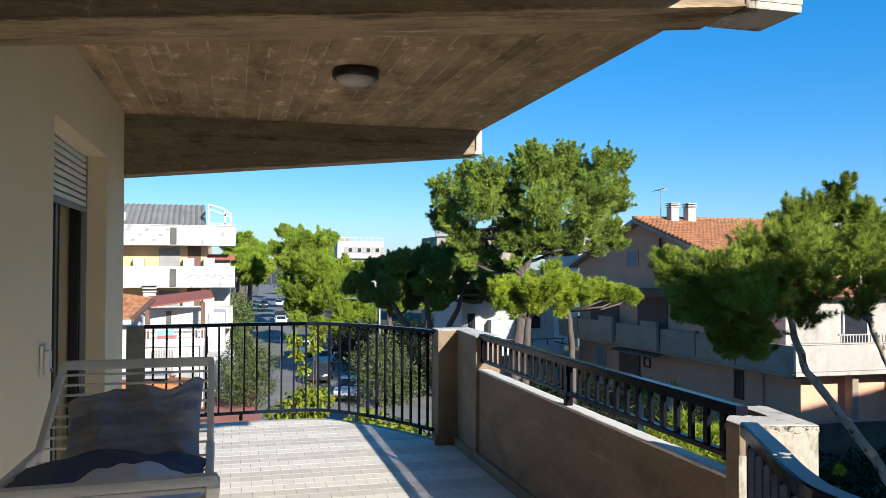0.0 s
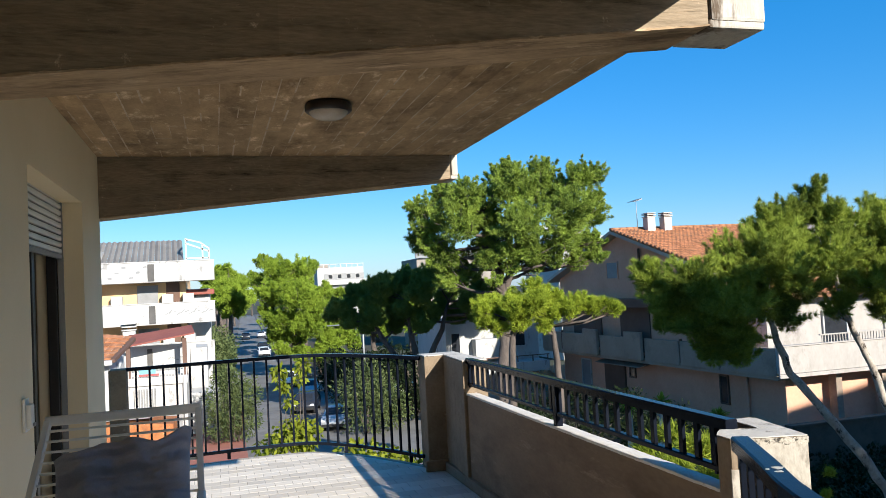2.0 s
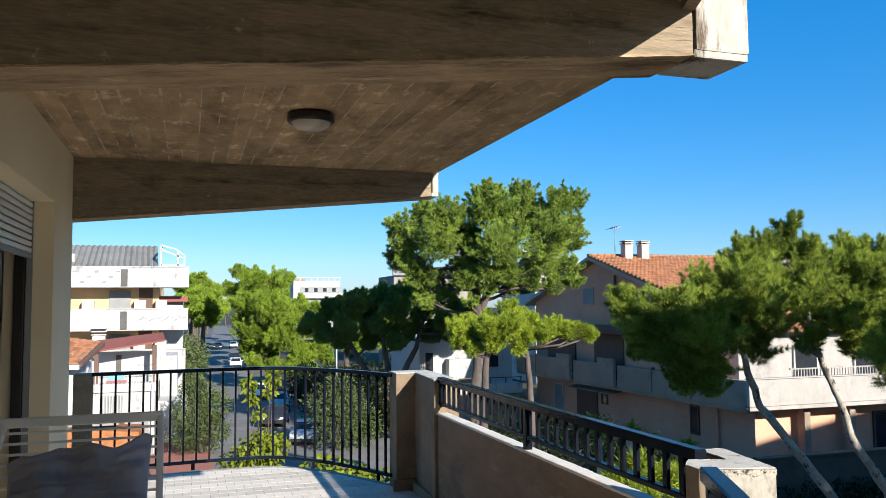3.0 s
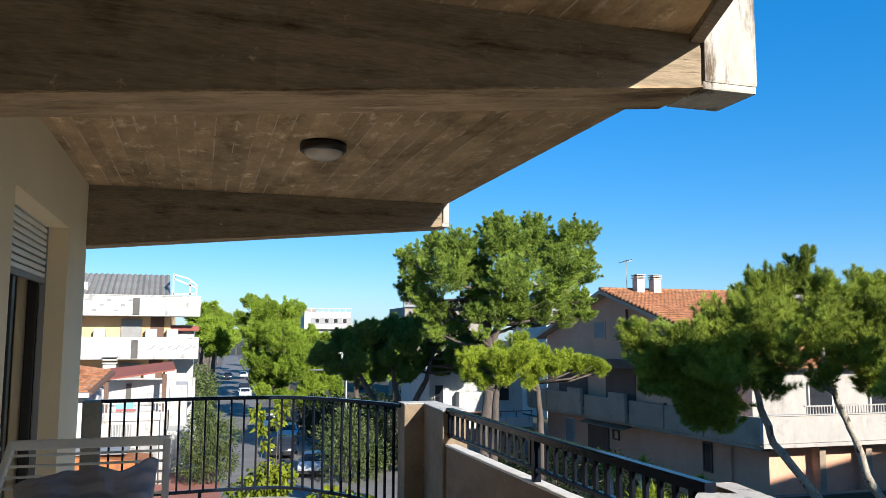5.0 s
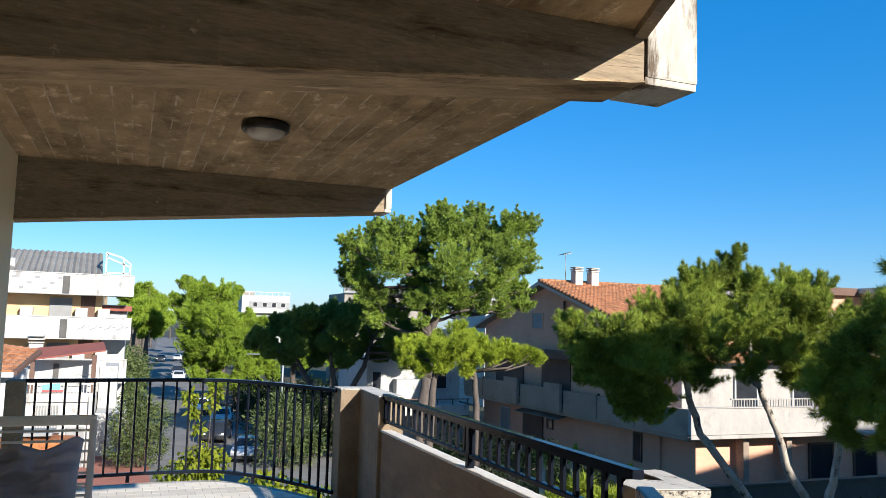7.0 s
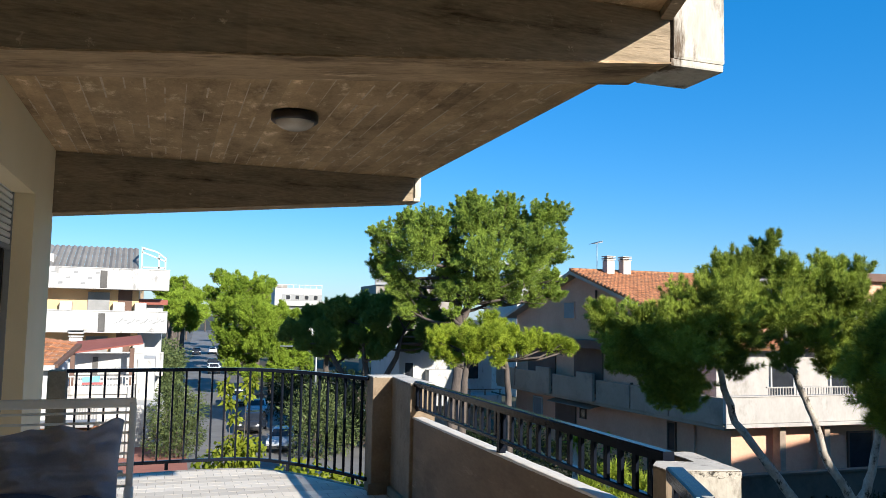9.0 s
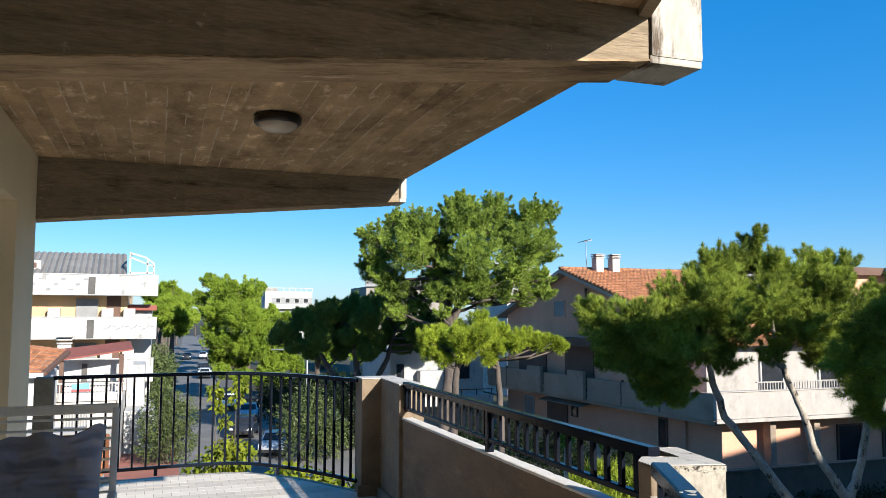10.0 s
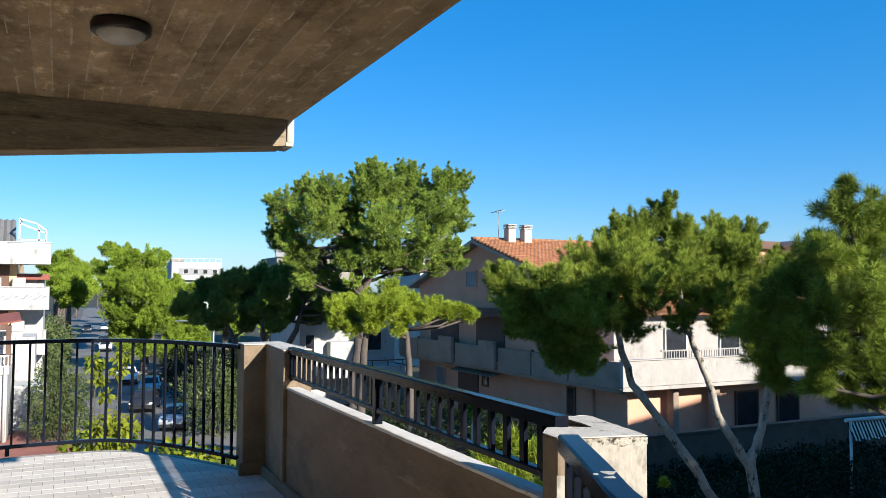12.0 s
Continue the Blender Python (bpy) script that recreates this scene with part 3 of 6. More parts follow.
def boards(bm, x0, x1, y0, y1, z, step):
    x = x0
    while x < x1 - 0.01:
        w = min(step * rngc.uniform(0.9, 1.1), x1 - x)
        y = y0
        cuts = [y0] + sorted(rngc.uniform(y0 + 0.3, y1 - 0.3) for _ in range(rngc.choice((1, 1, 2, 3)))) + [y1]
        for a, b in zip(cuts, cuts[1:]):
            dz = rngc.uniform(-0.0012, 0.0012)
            vs = [bm.verts.new(p) for p in ((x + 0.0002, a + 0.0002, z + dz), (x + 0.0002, b - 0.0002, z + dz), (x + w - 0.0002, b - 0.0002, z + dz), (x + w - 0.0002, a + 0.0002, z + dz))]
            lo = bm.faces.new(vs)
            up = [bm.verts.new(v.co + Vector((0, 0, 0.02))) for v in vs]
            for k in range(4):
                bm.faces.new((vs[k], vs[(k + 1) % 4], up[(k + 1) % 4], up[k]))
            # cement that ran out between the boards
            s = a
            while s < b - 0.05:
                e = min(b, s + rngc.uniform(0.06, 0.35))
                if rngc.random() < 0.6:
                    fw = rngc.uniform(0.0015, 0.0065)
                    q = [bm.verts.new(p) for p in ((x - fw, s, z - 0.0035), (x - fw, e, z - 0.0035), (x + fw, e, z - 0.0035), (x + fw, s, z - 0.0035))]
                    bm.faces.new(q).material_index = 1
                s = e
            if rngc.random() < 0.5:
                q = [bm.verts.new(p) for p in ((x, b - 0.003, z - 0.0036), (x, b + 0.003, z - 0.0036), (x + w, b + 0.003, z - 0.0036), (x + w, b - 0.003, z - 0.0036))]
                bm.faces.new(q).material_index = 1
        x += w
    return bm


boards(ceil, -0.76, 2.176, 2.72, 6.42, 2.818, 0.105)
boards(ceil, -0.95, 2.176, 6.72, 6.9, 2.818, 0.105)
bmesh.ops.recalc_face_normals(ceil, faces=ceil.faces)
prism(ceil, [(-0.98, 2.72), (2.18, 2.72), (2.18, 6.90), (-0.98, 6.90)], 2.828, 3.05)
boards(ceil, -0.76, 1.66, -2.6, 2.42, 2.818, 0.105)
bmesh.ops.recalc_face_normals(ceil, faces=ceil.faces)
prism(ceil, [(-0.98, -2.6)] + NEAR_EDGE[::-1] + [(-0.98, 2.42)], 2.823, 3.05)
ceiling = solid("ceiling", ceil, M_BOARD, "brown board-marked concrete slab of the balcony above", "ceiling", kind="structure")
ceiling.data.materials.append(M_FIN)
drip = B()
strip(drip, [Vector((x - 0.03, y)) for x, y in NEAR_EDGE], 0.05, 2.79, 2.835)
solid("trim", drip, M_BEAM, "dark concrete drip edge under the slab overhead", "trim", kind="structure")


def beam(y0, y1, joint, end):
    """A cantilever beam that thins towards its end, its side marked by boards."""
    root = thing("concrete_beam", (-0.70, y0, 2.35), "tapered brown board-marked concrete cantilever beam under the slab", "beam", "cantilever beams", "structure")
    bm = B()
    zs = lambda x: 2.335 + (x + 0.70) / (joint + 0.70) * 0.275
    core = B()
    prism(core, [(-0.74, y0 + 0.005), (joint, y0 + 0.005), (joint, y1), (-0.74, y1)], [2.345, 2.615, 2.615, 2.345], 2.826)
    # boards of the shuttering
    rows = [0.0, 0.27, 0.52, 0.78, 1.0]
    for a, b in zip(rows, rows[1:]):
        for x0, x1 in ((-0.74, 0.35), (0.35, joint)):
            dy = rngc.uniform(0, 0.005)
            lo = lambda x, t: zs(x) + 0.012 + (2.816 - zs(x) - 0.012) * t
            vs = [bm.verts.new(p) for p in ((x0, y0 - dy, lo(x0, a)), (x1, y0 - dy, lo(x1, a)), (x1, y0 - dy, lo(x1, b) - 0.0006), (x0, y0 - dy, lo(x0, b) - 0.0006))]
            bm.faces.new(vs)
            bk = [bm.verts.new(v.co + Vector((0, 0.02 + dy, 0))) for v in vs]
            for k in range(4):
                bm.faces.new((vs[k], bk[k], bk[(k + 1) % 4], vs[(k + 1) % 4]))
    # broken lower arris, one uneven strip
    n = 260
    top, low = [], []
    for i in range(n + 1):
        x = -0.74 + (joint + 0.74) * i / n
        h = 0.006 + 0.005 * abs(noise.noise(Vector((x * 9, y0, 0)))) + 0.004 * noise.noise(Vector((x * 47, y0, 4)))
        dy = 0.006 + 0.004 * noise.noise(Vector((x * 19, y0, 9)))
        top.append(bm.verts.new((x, y0 - dy, zs(x) + 0.004 + h)))
        low.append(bm.verts.new((x, y0 - dy, zs(x) + 0.004 + 0.003 * noise.noise(Vector((x * 23, y0, 2))))))
    inner = [bm.verts.new(v.co + Vector((0, 0.03, 0))) for v in low]
    cap_b = [bm.verts.new(v.co + Vector((0, 0.03, 0))) for v in top]
    for i in range(n):
        for p, q in ((low, top), (inner, low), (top, cap_b)):
            bm.faces.new((p[i], p[i + 1], q[i + 1], q[i])).material_index = 1
    bmesh.ops.recalc_face_normals(bm, faces=bm.faces)
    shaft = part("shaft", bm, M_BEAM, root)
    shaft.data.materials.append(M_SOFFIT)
    # The underside's paler tone carries light bounced off the floor.
    part("core", core, M_SOFFIT, root, "streaked underside, paler for light off the floor")
    bm = B()
    box(bm, joint + 0.012, end, y0 - 0.008, y1 - 0.05, 2.638, 3.04, 0.014)
    box(bm, joint + 0.004, end - 0.004, y0 - 0.002, y1 - 0.045, 2.611, 2.644, 0.008)
    box(bm, joint - 0.02, joint + 0.02, y0 + 0.02, y1 - 0.03, 2.63, 2.83)
    part("end_block", bm, M_ENDBLOCK, root, "pale stained concrete end block")
    return root


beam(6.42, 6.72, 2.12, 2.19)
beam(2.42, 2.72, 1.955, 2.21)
post_up = thing("concrete_pillar", (2.1, 2.55, 3.06), "pale concrete pillar base of the balcony above", "pillar", kind="structure")
part("shaft", box(B(), 1.98, 2.245, 2.40, 2.80, 3.06, 3.5, 0.012), M_BLOCK, post_up)

# house wall with the door opening
wall = B()
WX0, WX1 = -1.0, -0.71
box(wall, WX0, WX1, -2.6, 3.98, -5.5, 2.816)
box(wall, WX0, WX1, 5.60, 6.45, -5.5, 2.816)
box(wall, WX0, WX1, 3.98, 5.60, 2.37, 2.816)
box(wall, WX0, WX1, 3.98, 5.60, -5.5, -0.01)
solid("wall_west", wall, M_WALL, "cream plastered house wall beside the terrace", "wall", kind="structure")
wall2 = B()
box(wall2, -9.0, -1.0, 6.20, 6.45, -5.5, 6.2)
box(wall2, -9.0, -0.99, -2.6, -2.4, -5.5, 6.2)
solid("wall_north", wall2, M_WALL, "cream plastered end wall of the house", "wall", kind="structure")
wall3 = B()
box(wall3, -1.0, -0.71, -2.6, 6.45, 3.06, 6.2)
solid("wall_above", wall3, M_WALL, "cream plastered wall of the storey above", "wall", kind="structure")
# Unseen stepped block, heights set so its shadow falls on garden and pines.
wall_s = B()
box(wall_s, 8.0, 12.5, -14.0, -4.0, -5.5, 4.6)
box(wall_s, 12.5, 14.3, -14.0, -4.0, -5.5, 8.6)
box(wall_s, 14.3, 15.4, -14.0, -4.0, -5.5, 5.4)
box(wall_s, 15.4, 19.4, -14.0, -4.0, -5.5, 3.0)
box(wall_s, 19.4, 31.0, -14.0, -4.0, -5.5, 9.6)
prism(wall_s, [(31.0, -14.0), (39.0, -14.0), (39.0, -4.0), (31.0, -4.0)], -5.5, [9.6, 11.1, 11.1, 9.6])
box(wall_s, 39.0, 50.0, -14.0, -4.0, -5.5, 11.1)
solid("wall_south", wall_s, M_WALL, "unseen stepped block added to shade the garden and near pines", "wall", kind="structure")
# Unseen end wall, added to keep sun off the rear floor.
wall_e = B()
box(wall_e, -0.705, 1.0, -2.76, -2.61, -0.24, 2.815)
solid("wall_end", wall_e, M_WALL, "unseen wall added to shade the rear terrace floor", "wall", kind="structure")
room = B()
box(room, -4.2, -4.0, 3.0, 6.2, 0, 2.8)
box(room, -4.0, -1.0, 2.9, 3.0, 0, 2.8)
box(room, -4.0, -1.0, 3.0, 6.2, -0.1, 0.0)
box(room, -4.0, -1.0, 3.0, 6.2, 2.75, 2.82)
solid("wall_room", room, M_ROOM, "plain room behind the balcony door, near black for lack of light", "wall", kind="structure")
roof_own = solid("roof_slab", box(B(), -9.0, -0.71, -2.6, 6.45, 6.2, 6.4), M_CONC, "flat concrete roof of the house", "roof", kind="structure")

# ---- balcony door with roller shutter ----
door = thing("door_1", (-0.85, 4.8, 0), "balcony door with ivory roller shutter partly lowered and dark frame", "door", kind="structure")
fr = B()
for y0, y1 in ((3.98, 4.03), (5.55, 5.60), (4.83, 4.90)):
    box(fr, -0.93, -0.87, y0, y1, 0.0, 2.30, 0.004)
box(fr, -0.93, -0.87, 4.03, 5.55, 2.26, 2.34, 0.004)
box(fr, -0.93, -0.87, 4.03, 5.55, 0.0, 0.09, 0.004)
part("frame", fr, M_DARKFRAME, door)
gl = part("pane", box(B(), -0.905, -0.899, 4.03, 4.83, 0.09, 2.26), glass_mat("door_glass", (0.75, 0.8, 0.78)), door, "dark door glass")
for i in range(9):
    sl = B()
    z = 2.03 + i * 0.042
    box(sl, -0.858, -0.836, 3.985, 5.595, z, z + 0.033, 0.009)
    part("slat", sl, M_SHUTTER, door)
# Dark sheet added behind the slats so their gaps read as shade.
part("curtain_back", box(B(), -0.868, -0.861, 3.99, 5.59, 2.0, 2.42), M_DARKFRAME, door, "dark sheet behind the slats for shade in the gaps")
part("bottom_rail", box(B(), -0.86, -0.835, 3.985, 5.595, 1.995, 2.028, 0.005), M_BLIND, door)
for y in (3.983, 5.575):
    part("guide", box(B(), -0.865, -0.83, y, y + 0.022, 0.0, 2.37, 0.003), M_BLIND, door)

# socket box on the wall
sw = thing("socket_box", (-0.71, 3.78, 1.21), "white plastic covered socket on the cream wall", "socket")
part("back_plate", box(B(), -0.708, -0.695, 3.735, 3.825, 1.14, 1.285, 0.004), M_WHITEPLASTIC, sw)
part("cover", box(B(), -0.695, -0.672, 3.745, 3.815, 1.155, 1.26, 0.008), M_WHITEPLASTIC, sw)
part("latch", box(B(), -0.672, -0.662, 3.768, 3.792, 1.162, 1.178, 0.003), M_BLIND, sw)

# ceiling light
lamp = thing("ceiling_light", (0.815, 4.565, 2.81), "round bulkhead ceiling light with opal glass and dark rim, unlit", "lamp")


def lathe(bm, cx, cy, prof, n=36):
    rings = []
    for r, z in prof:
        rings.append([bm.verts.new((cx + r * math.cos(2 * math.pi * k / n), cy + r * math.sin(2 * math.pi * k / n), z)) for k in range(n)])
    for a, b in zip(rings, rings[1:]):
        for k in range(n):
            bm.faces.new((a[k], a[(k + 1) % n], b[(k + 1) % n], b[k])).smooth = True
    bm.faces.new(rings[0])
    bm.faces.new(rings[-1])
    bmesh.ops.recalc_face_normals(bm, faces=bm.faces)
    return bm


part("rim", lathe(B(), 0.815, 4.565, [(0.131, 2.815), (0.140, 2.80), (0.140, 2.768), (0.128, 2.757), (0.114, 2.762)]), M_LAMPRIM, lamp, "dark brown metal rim")
part("shade", lathe(B(), 0.815, 4.565, [(0.117, 2.768), (0.115, 2.756), (0.103, 2.739), (0.079, 2.724), (0.047, 2.715), (0.012, 2.712)]), M_LAMPGLASS, lamp, "opal glass bowl")

# ---- parapet, pillars and rails ----
para = thing("parapet", (2.2, 4.5, 0), "brown rendered parapet wall with pale worn cement top", "parapet", kind="structure")
part("wall", box(B(), 2.12, 2.20, 2.70, 6.27, -0.24, 0.765, 0.006), M_PARAPET, para)

part("skirting", box(B(), 2.085, 2.119, 2.75, 6.93, 0.0, 0.085, 0.008), M_CONC, para)

pf = thing("concrete_pillar", (2.1, 7.1, 0), "brown concrete corner pillar with pale worn top and plinth", "pillar", "terrace pillars", "structure")
part("shaft", prism(B(), [(1.95, 7.0), (2.135, 7.0), (2.09, 6.27), (2.31, 6.27), (2.31, 7.25), (1.95, 7.25)], 0.0, 1.046, 0.012), M_CONC, pf)
part("top", prism(B(), [(1.949, 6.999), (2.134, 6.999), (2.089, 6.269), (2.311, 6.269), (2.311, 7.251), (1.949, 7.251)], 1.047, 1.056, 0.003), M_CAP, pf, "pale lichen-spotted cement top")
part("plinth", box(B(), 1.915, 2.13, 6.965, 7.0, 0.0, 0.10, 0.01), M_CONC, pf)
def worn(poly, step=0.025, out=0.0, amp=0.0035, seed=0.0):
    """A plan polygon with its sides broken into short uneven lengths."""
    res = []
    for p, q in zip(poly, poly[1:] + poly[:1]):
        p, q = Vector(p), Vector(q)
        n = max(1, int((q - p).length / step))
        for i in range(n):
            r = p.lerp(q, i / n)
            res.append((r.x + amp * noise.noise(Vector((r.x * 40, r.y * 40, seed))), r.y + amp * noise.noise(Vector((r.x * 40, r.y * 40, seed + 7)))))
    return res


COPING = worn([(2.113, 2.70), (2.205, 2.70), (2.205, 6.27), (2.113, 6.27)], 0.02, 0.0, 0.006, 3.0)
part("coping", prism(B(), COPING, 0.766, [0.780 + 0.003 * noise.noise(Vector((x * 9, y * 9, 2))) for x, y in COPING]), M_COPING, para, "pale worn cement coping")
pn = thing("concrete_pillar", (2.15, 2.6, 0), "pale concrete corner pillar with lichen-stained notched top", "pillar", "terrace pillars", "structure")
PN = [(1.99, 2.60), (1.985, 2.505), (2.275, 2.425), (2.345, 2.83), (2.235, 2.865), (2.205, 2.62), (2.06, 2.68)]
part("shaft", prism(B(), PN, -0.3, 1.044, 0.010), M_CONC, pn)
# Front face gets paler concrete for sunlight; the brown shaft carries the shade.
part("render_face", prism(B(), [(2.012, 2.4955), (2.268, 2.4245), (2.266, 2.4185), (2.010, 2.4895)], -0.3, 1.038, 0.002), M_BLOCK, pn, "stained front face, paler concrete for the sun on it")
PT = worn([(x - (x - 2.17) * 0.006, y - (y - 2.63) * 0.006) for x, y in PN])
part("top", prism(B(), PT, 1.0442, [1.0478 + 0.003 * noise.noise(Vector((x * 30, y * 30, 1))) for x, y in PT]), M_CAP, pn, "lichen-spotted cement top")
BAND = worn([(2.010, 2.4887), (2.268, 2.4172), (2.275, 2.424), (2.012, 2.4955)], 0.012, 0.0, 0.0)
part("lichen_band", prism(B(), BAND, [1.018 + 0.010 * noise.noise(Vector((x * 30, y * 30, 4))) for x, y in BAND], [1.0425 + 0.003 * noise.noise(Vector((x * 40, y * 40, 5))) for x, y in BAND], 0.002), M_LICHEN, pn, "pitted cement edge with black lichen specks")
side_strip = prism(B(), [(1.979, 2.5), (2.012, 2.488), (2.014, 2.505), (1.985, 2.515)], 0.0, 0.93)
part("edge_strip", side_strip, M_BLOCK, pn, "pale cement edge strip")
pl = thing("concrete_pillar", (-0.82, 8.35, 0), "dark grey concrete end pillar of the railing", "pillar", "terrace pillars", "structure")
part("shaft", box(B(), -0.905, -0.745, 8.25, 8.45, 0.0, 1.035, 0.01), M_CONC, pl)


def railing(name, line, top, low, step, label, cap_w, cap_h, bal, start, feet=(), low_w=0.75, low_h=0.03):
    """A railing along a plan line: top rail, bottom rail, upright bars, feet."""
    a = line[0]
    root = thing(name, (a[0], a[1], low), label, "railing", "terrace railings")
    part("top_rail", strip(B(), line, cap_w, top - cap_h, top), M_RAIL, root)
    part("bottom_rail", strip(B(), line, cap_w * low_w, low, low + low_h), M_RAIL, root)
    for p, d in along(line, step, start):
        bm = B()
        ang = math.atan2(d.y, d.x)
        m = Matrix.Translation((p.x, p.y, 0)) @ Matrix.Rotation(ang, 4, 'Z')
        box(bm, -bal[0] / 2, bal[0] / 2, -bal[1] / 2, bal[1] / 2, low + low_h, top - cap_h, 0.002, m)
        part("baluster", bm, M_RAIL, root)
    for x, y, z0, w in feet:
        part("foot", box(B(), x - w / 2, x + w / 2, y - w / 2, y + w / 2, z0, low + 0.01, 0.003), M_RAIL, root)
    return root


FAR_LINE = spline([(-0.75, 8.33), (0.0, 8.42), (0.5, 8.46), (1.03, 8.41), (1.44, 8.02), (1.75, 7.53), (1.945, 7.14)], 9)
railing("curved_railing", FAR_LINE, 1.045, 0.095, 0.128, "black painted iron railing with upright bars, curving round the corner", 0.05, 0.035, (0.02, 0.02), 0.09,
        [(1.36, 8.1, 0.03, 0.035), (0.2, 8.44, 0.03, 0.035), (1.86, 7.33, 0.03, 0.03)])
SIDE_LINE = [(2.148, 6.27), (2.148, 2.72)]
side = railing("parapet_railing", [Vector(p) for p in SIDE_LINE], 1.075, 0.845, 0.123, "black painted iron railing on top of the parapet", 0.056, 0.045, (0.034, 0.018), 0.10, (), 0.66, 0.026)
part("middle_post", box(B(), 2.125, 2.17, 4.46, 4.505, 0.78, 1.03, 0.003), M_RAIL, side)
for y in (6.262, 2.84):
    part("end_post", box(B(), 2.133, 2.163, y - 0.02, y, 0.83, 1.03, 0.002), M_RAIL, side)
NEAR_LINE = spline([(1.955, 2.40), (1.80, 2.06), (1.655, 1.75), (1.60, 1.50), (1.66, 0.9), (1.78, 0.2), (1.9, -0.8)], 6)
near = railing("near_railing", NEAR_LINE, 1.078, 0.10, 0.12, "black painted iron railing bending away from the pillar", 0.068, 0.05, (0.030, 0.042), 0.06, [(1.64, 1.7, -0.008, 0.035), (1.7, 0.6, -0.008, 0.035)])

for cx, cy, r in ((1.752, 1.945, 0.019), (1.728, 1.905, 0.014), (1.716, 1.945, 0.007)):
    ring = [(cx + r * (1.0 + 0.35 * math.sin(a * 2.3 + cx * 90)) * math.cos(a / 9 * math.tau), cy + r * 0.75 * (1.0 + 0.4 * math.sin(a * 1.7 + cy * 50)) * math.sin(a / 9 * math.tau)) for a in range(9)]
    part("worn_patch", prism(B(), ring, 1.0775, 1.0788), M_CAP, near, "bare pale patch where the paint has worn off")

# ---- folding clothes airer with bedding laid over it ----
airer = thing("clothes_airer", (-0.2, 2.2, 0), "grey painted steel folding clothes airer with raised slatted wings", "clothes airer")
FT = ((-0.428, 2.79, 1.304), (0.050, 2.79, 1.306))
FH = ((-0.468, 2.62, 1.04), (0.054, 2.62, 1.04))
NT = ((-0.52, 1.45, 1.225), (0.092, 1.45, 1.236))
NH = ((-0.50, 1.74, 1.02), (0.075, 1.74, 1.02))


def lerp3(p, q, t):
    return Vector(p).lerp(Vector(q), t)


part("wing_tube", bar(B(), lerp3(*FT, -0.02), lerp3(*FT, 1.02), 0.022, 0.032, 0.007), M_GREYMETAL, airer)
for k in (0, 1):
    part("wing_side", bar(B(), FH[k], FT[k], 0.022, 0.024, 0.005), M_GREYMETAL, airer)
    part("hinge", box(B(), FH[k][0] - 0.014, FH[k][0] + 0.014, 2.59, 2.65, 1.0, 1.055, 0.005), M_GREYMETAL, airer)
    part("frame_side", bar(B(), FH[k], NH[k], 0.024, 0.045, 0.006), M_GREYMETAL, airer)
    part("wing_side", bar(B(), NH[k], lerp3(NT[k], NH[k], 0.04), 0.026, 0.028, 0.005), M_GREYMETAL, airer)
    part("leg", tube(B(), [(FH[k][0], 2.55, 1.02), (FH[k][0], 1.62, 0.012)], 0.012, 8), M_GREYMETAL, airer)
    part("leg", tube(B(), [(FH[k][0] + (0.03 if k == 0 else -0.03), 1.80, 1.02), (FH[k][0] + (0.03 if k == 0 else -0.03), 2.72, 0.012)], 0.012, 8), M_GREYMETAL, airer)
for i in range(1, 9):
    t = i / 8.6
    part("wire", bar(B(), lerp3(FT[0], FH[0], t), lerp3(FT[1], FH[1], t), 0.008, 0.008, 0.002), M_GREYMETAL, airer)
for i in range(9):
    y = 1.80 + i * 0.095
    part("wire", bar(B(), (-0.48, y, 1.03), (0.055, y, 1.03), 0.008, 0.008, 0.002), M_GREYMETAL, airer)
part("wing_tube", bar(B(), NT[0], lerp3(*NT, 1.015), 0.032, 0.022, 0.008), M_GREYMETAL, airer)
for i in range(1, 8):
    t = i / 7.6
    part("wire", bar(B(), lerp3(NT[0], NH[0], t), lerp3(NT[1], NH[1], t), 0.010, 0.009, 0.002), M_GREYMETAL, airer)
part("bracket", bar(B(), (-0.225, 1.442, 1.225), (-0.225, 1.54, 1.15), 0.022, 0.008, 0.002), M_GREYMETAL, airer)
part("foot_bar", tube(B(), [(-0.47, 1.62, 0.012), (0.055, 1.62, 0.012)], 0.012, 8), M_GREYMETAL, airer)
part("foot_bar", tube(B(), [(-0.44, 2.72, 0.012), (0.025, 2.72, 0.012)], 0.012, 8), M_GREYMETAL, airer)


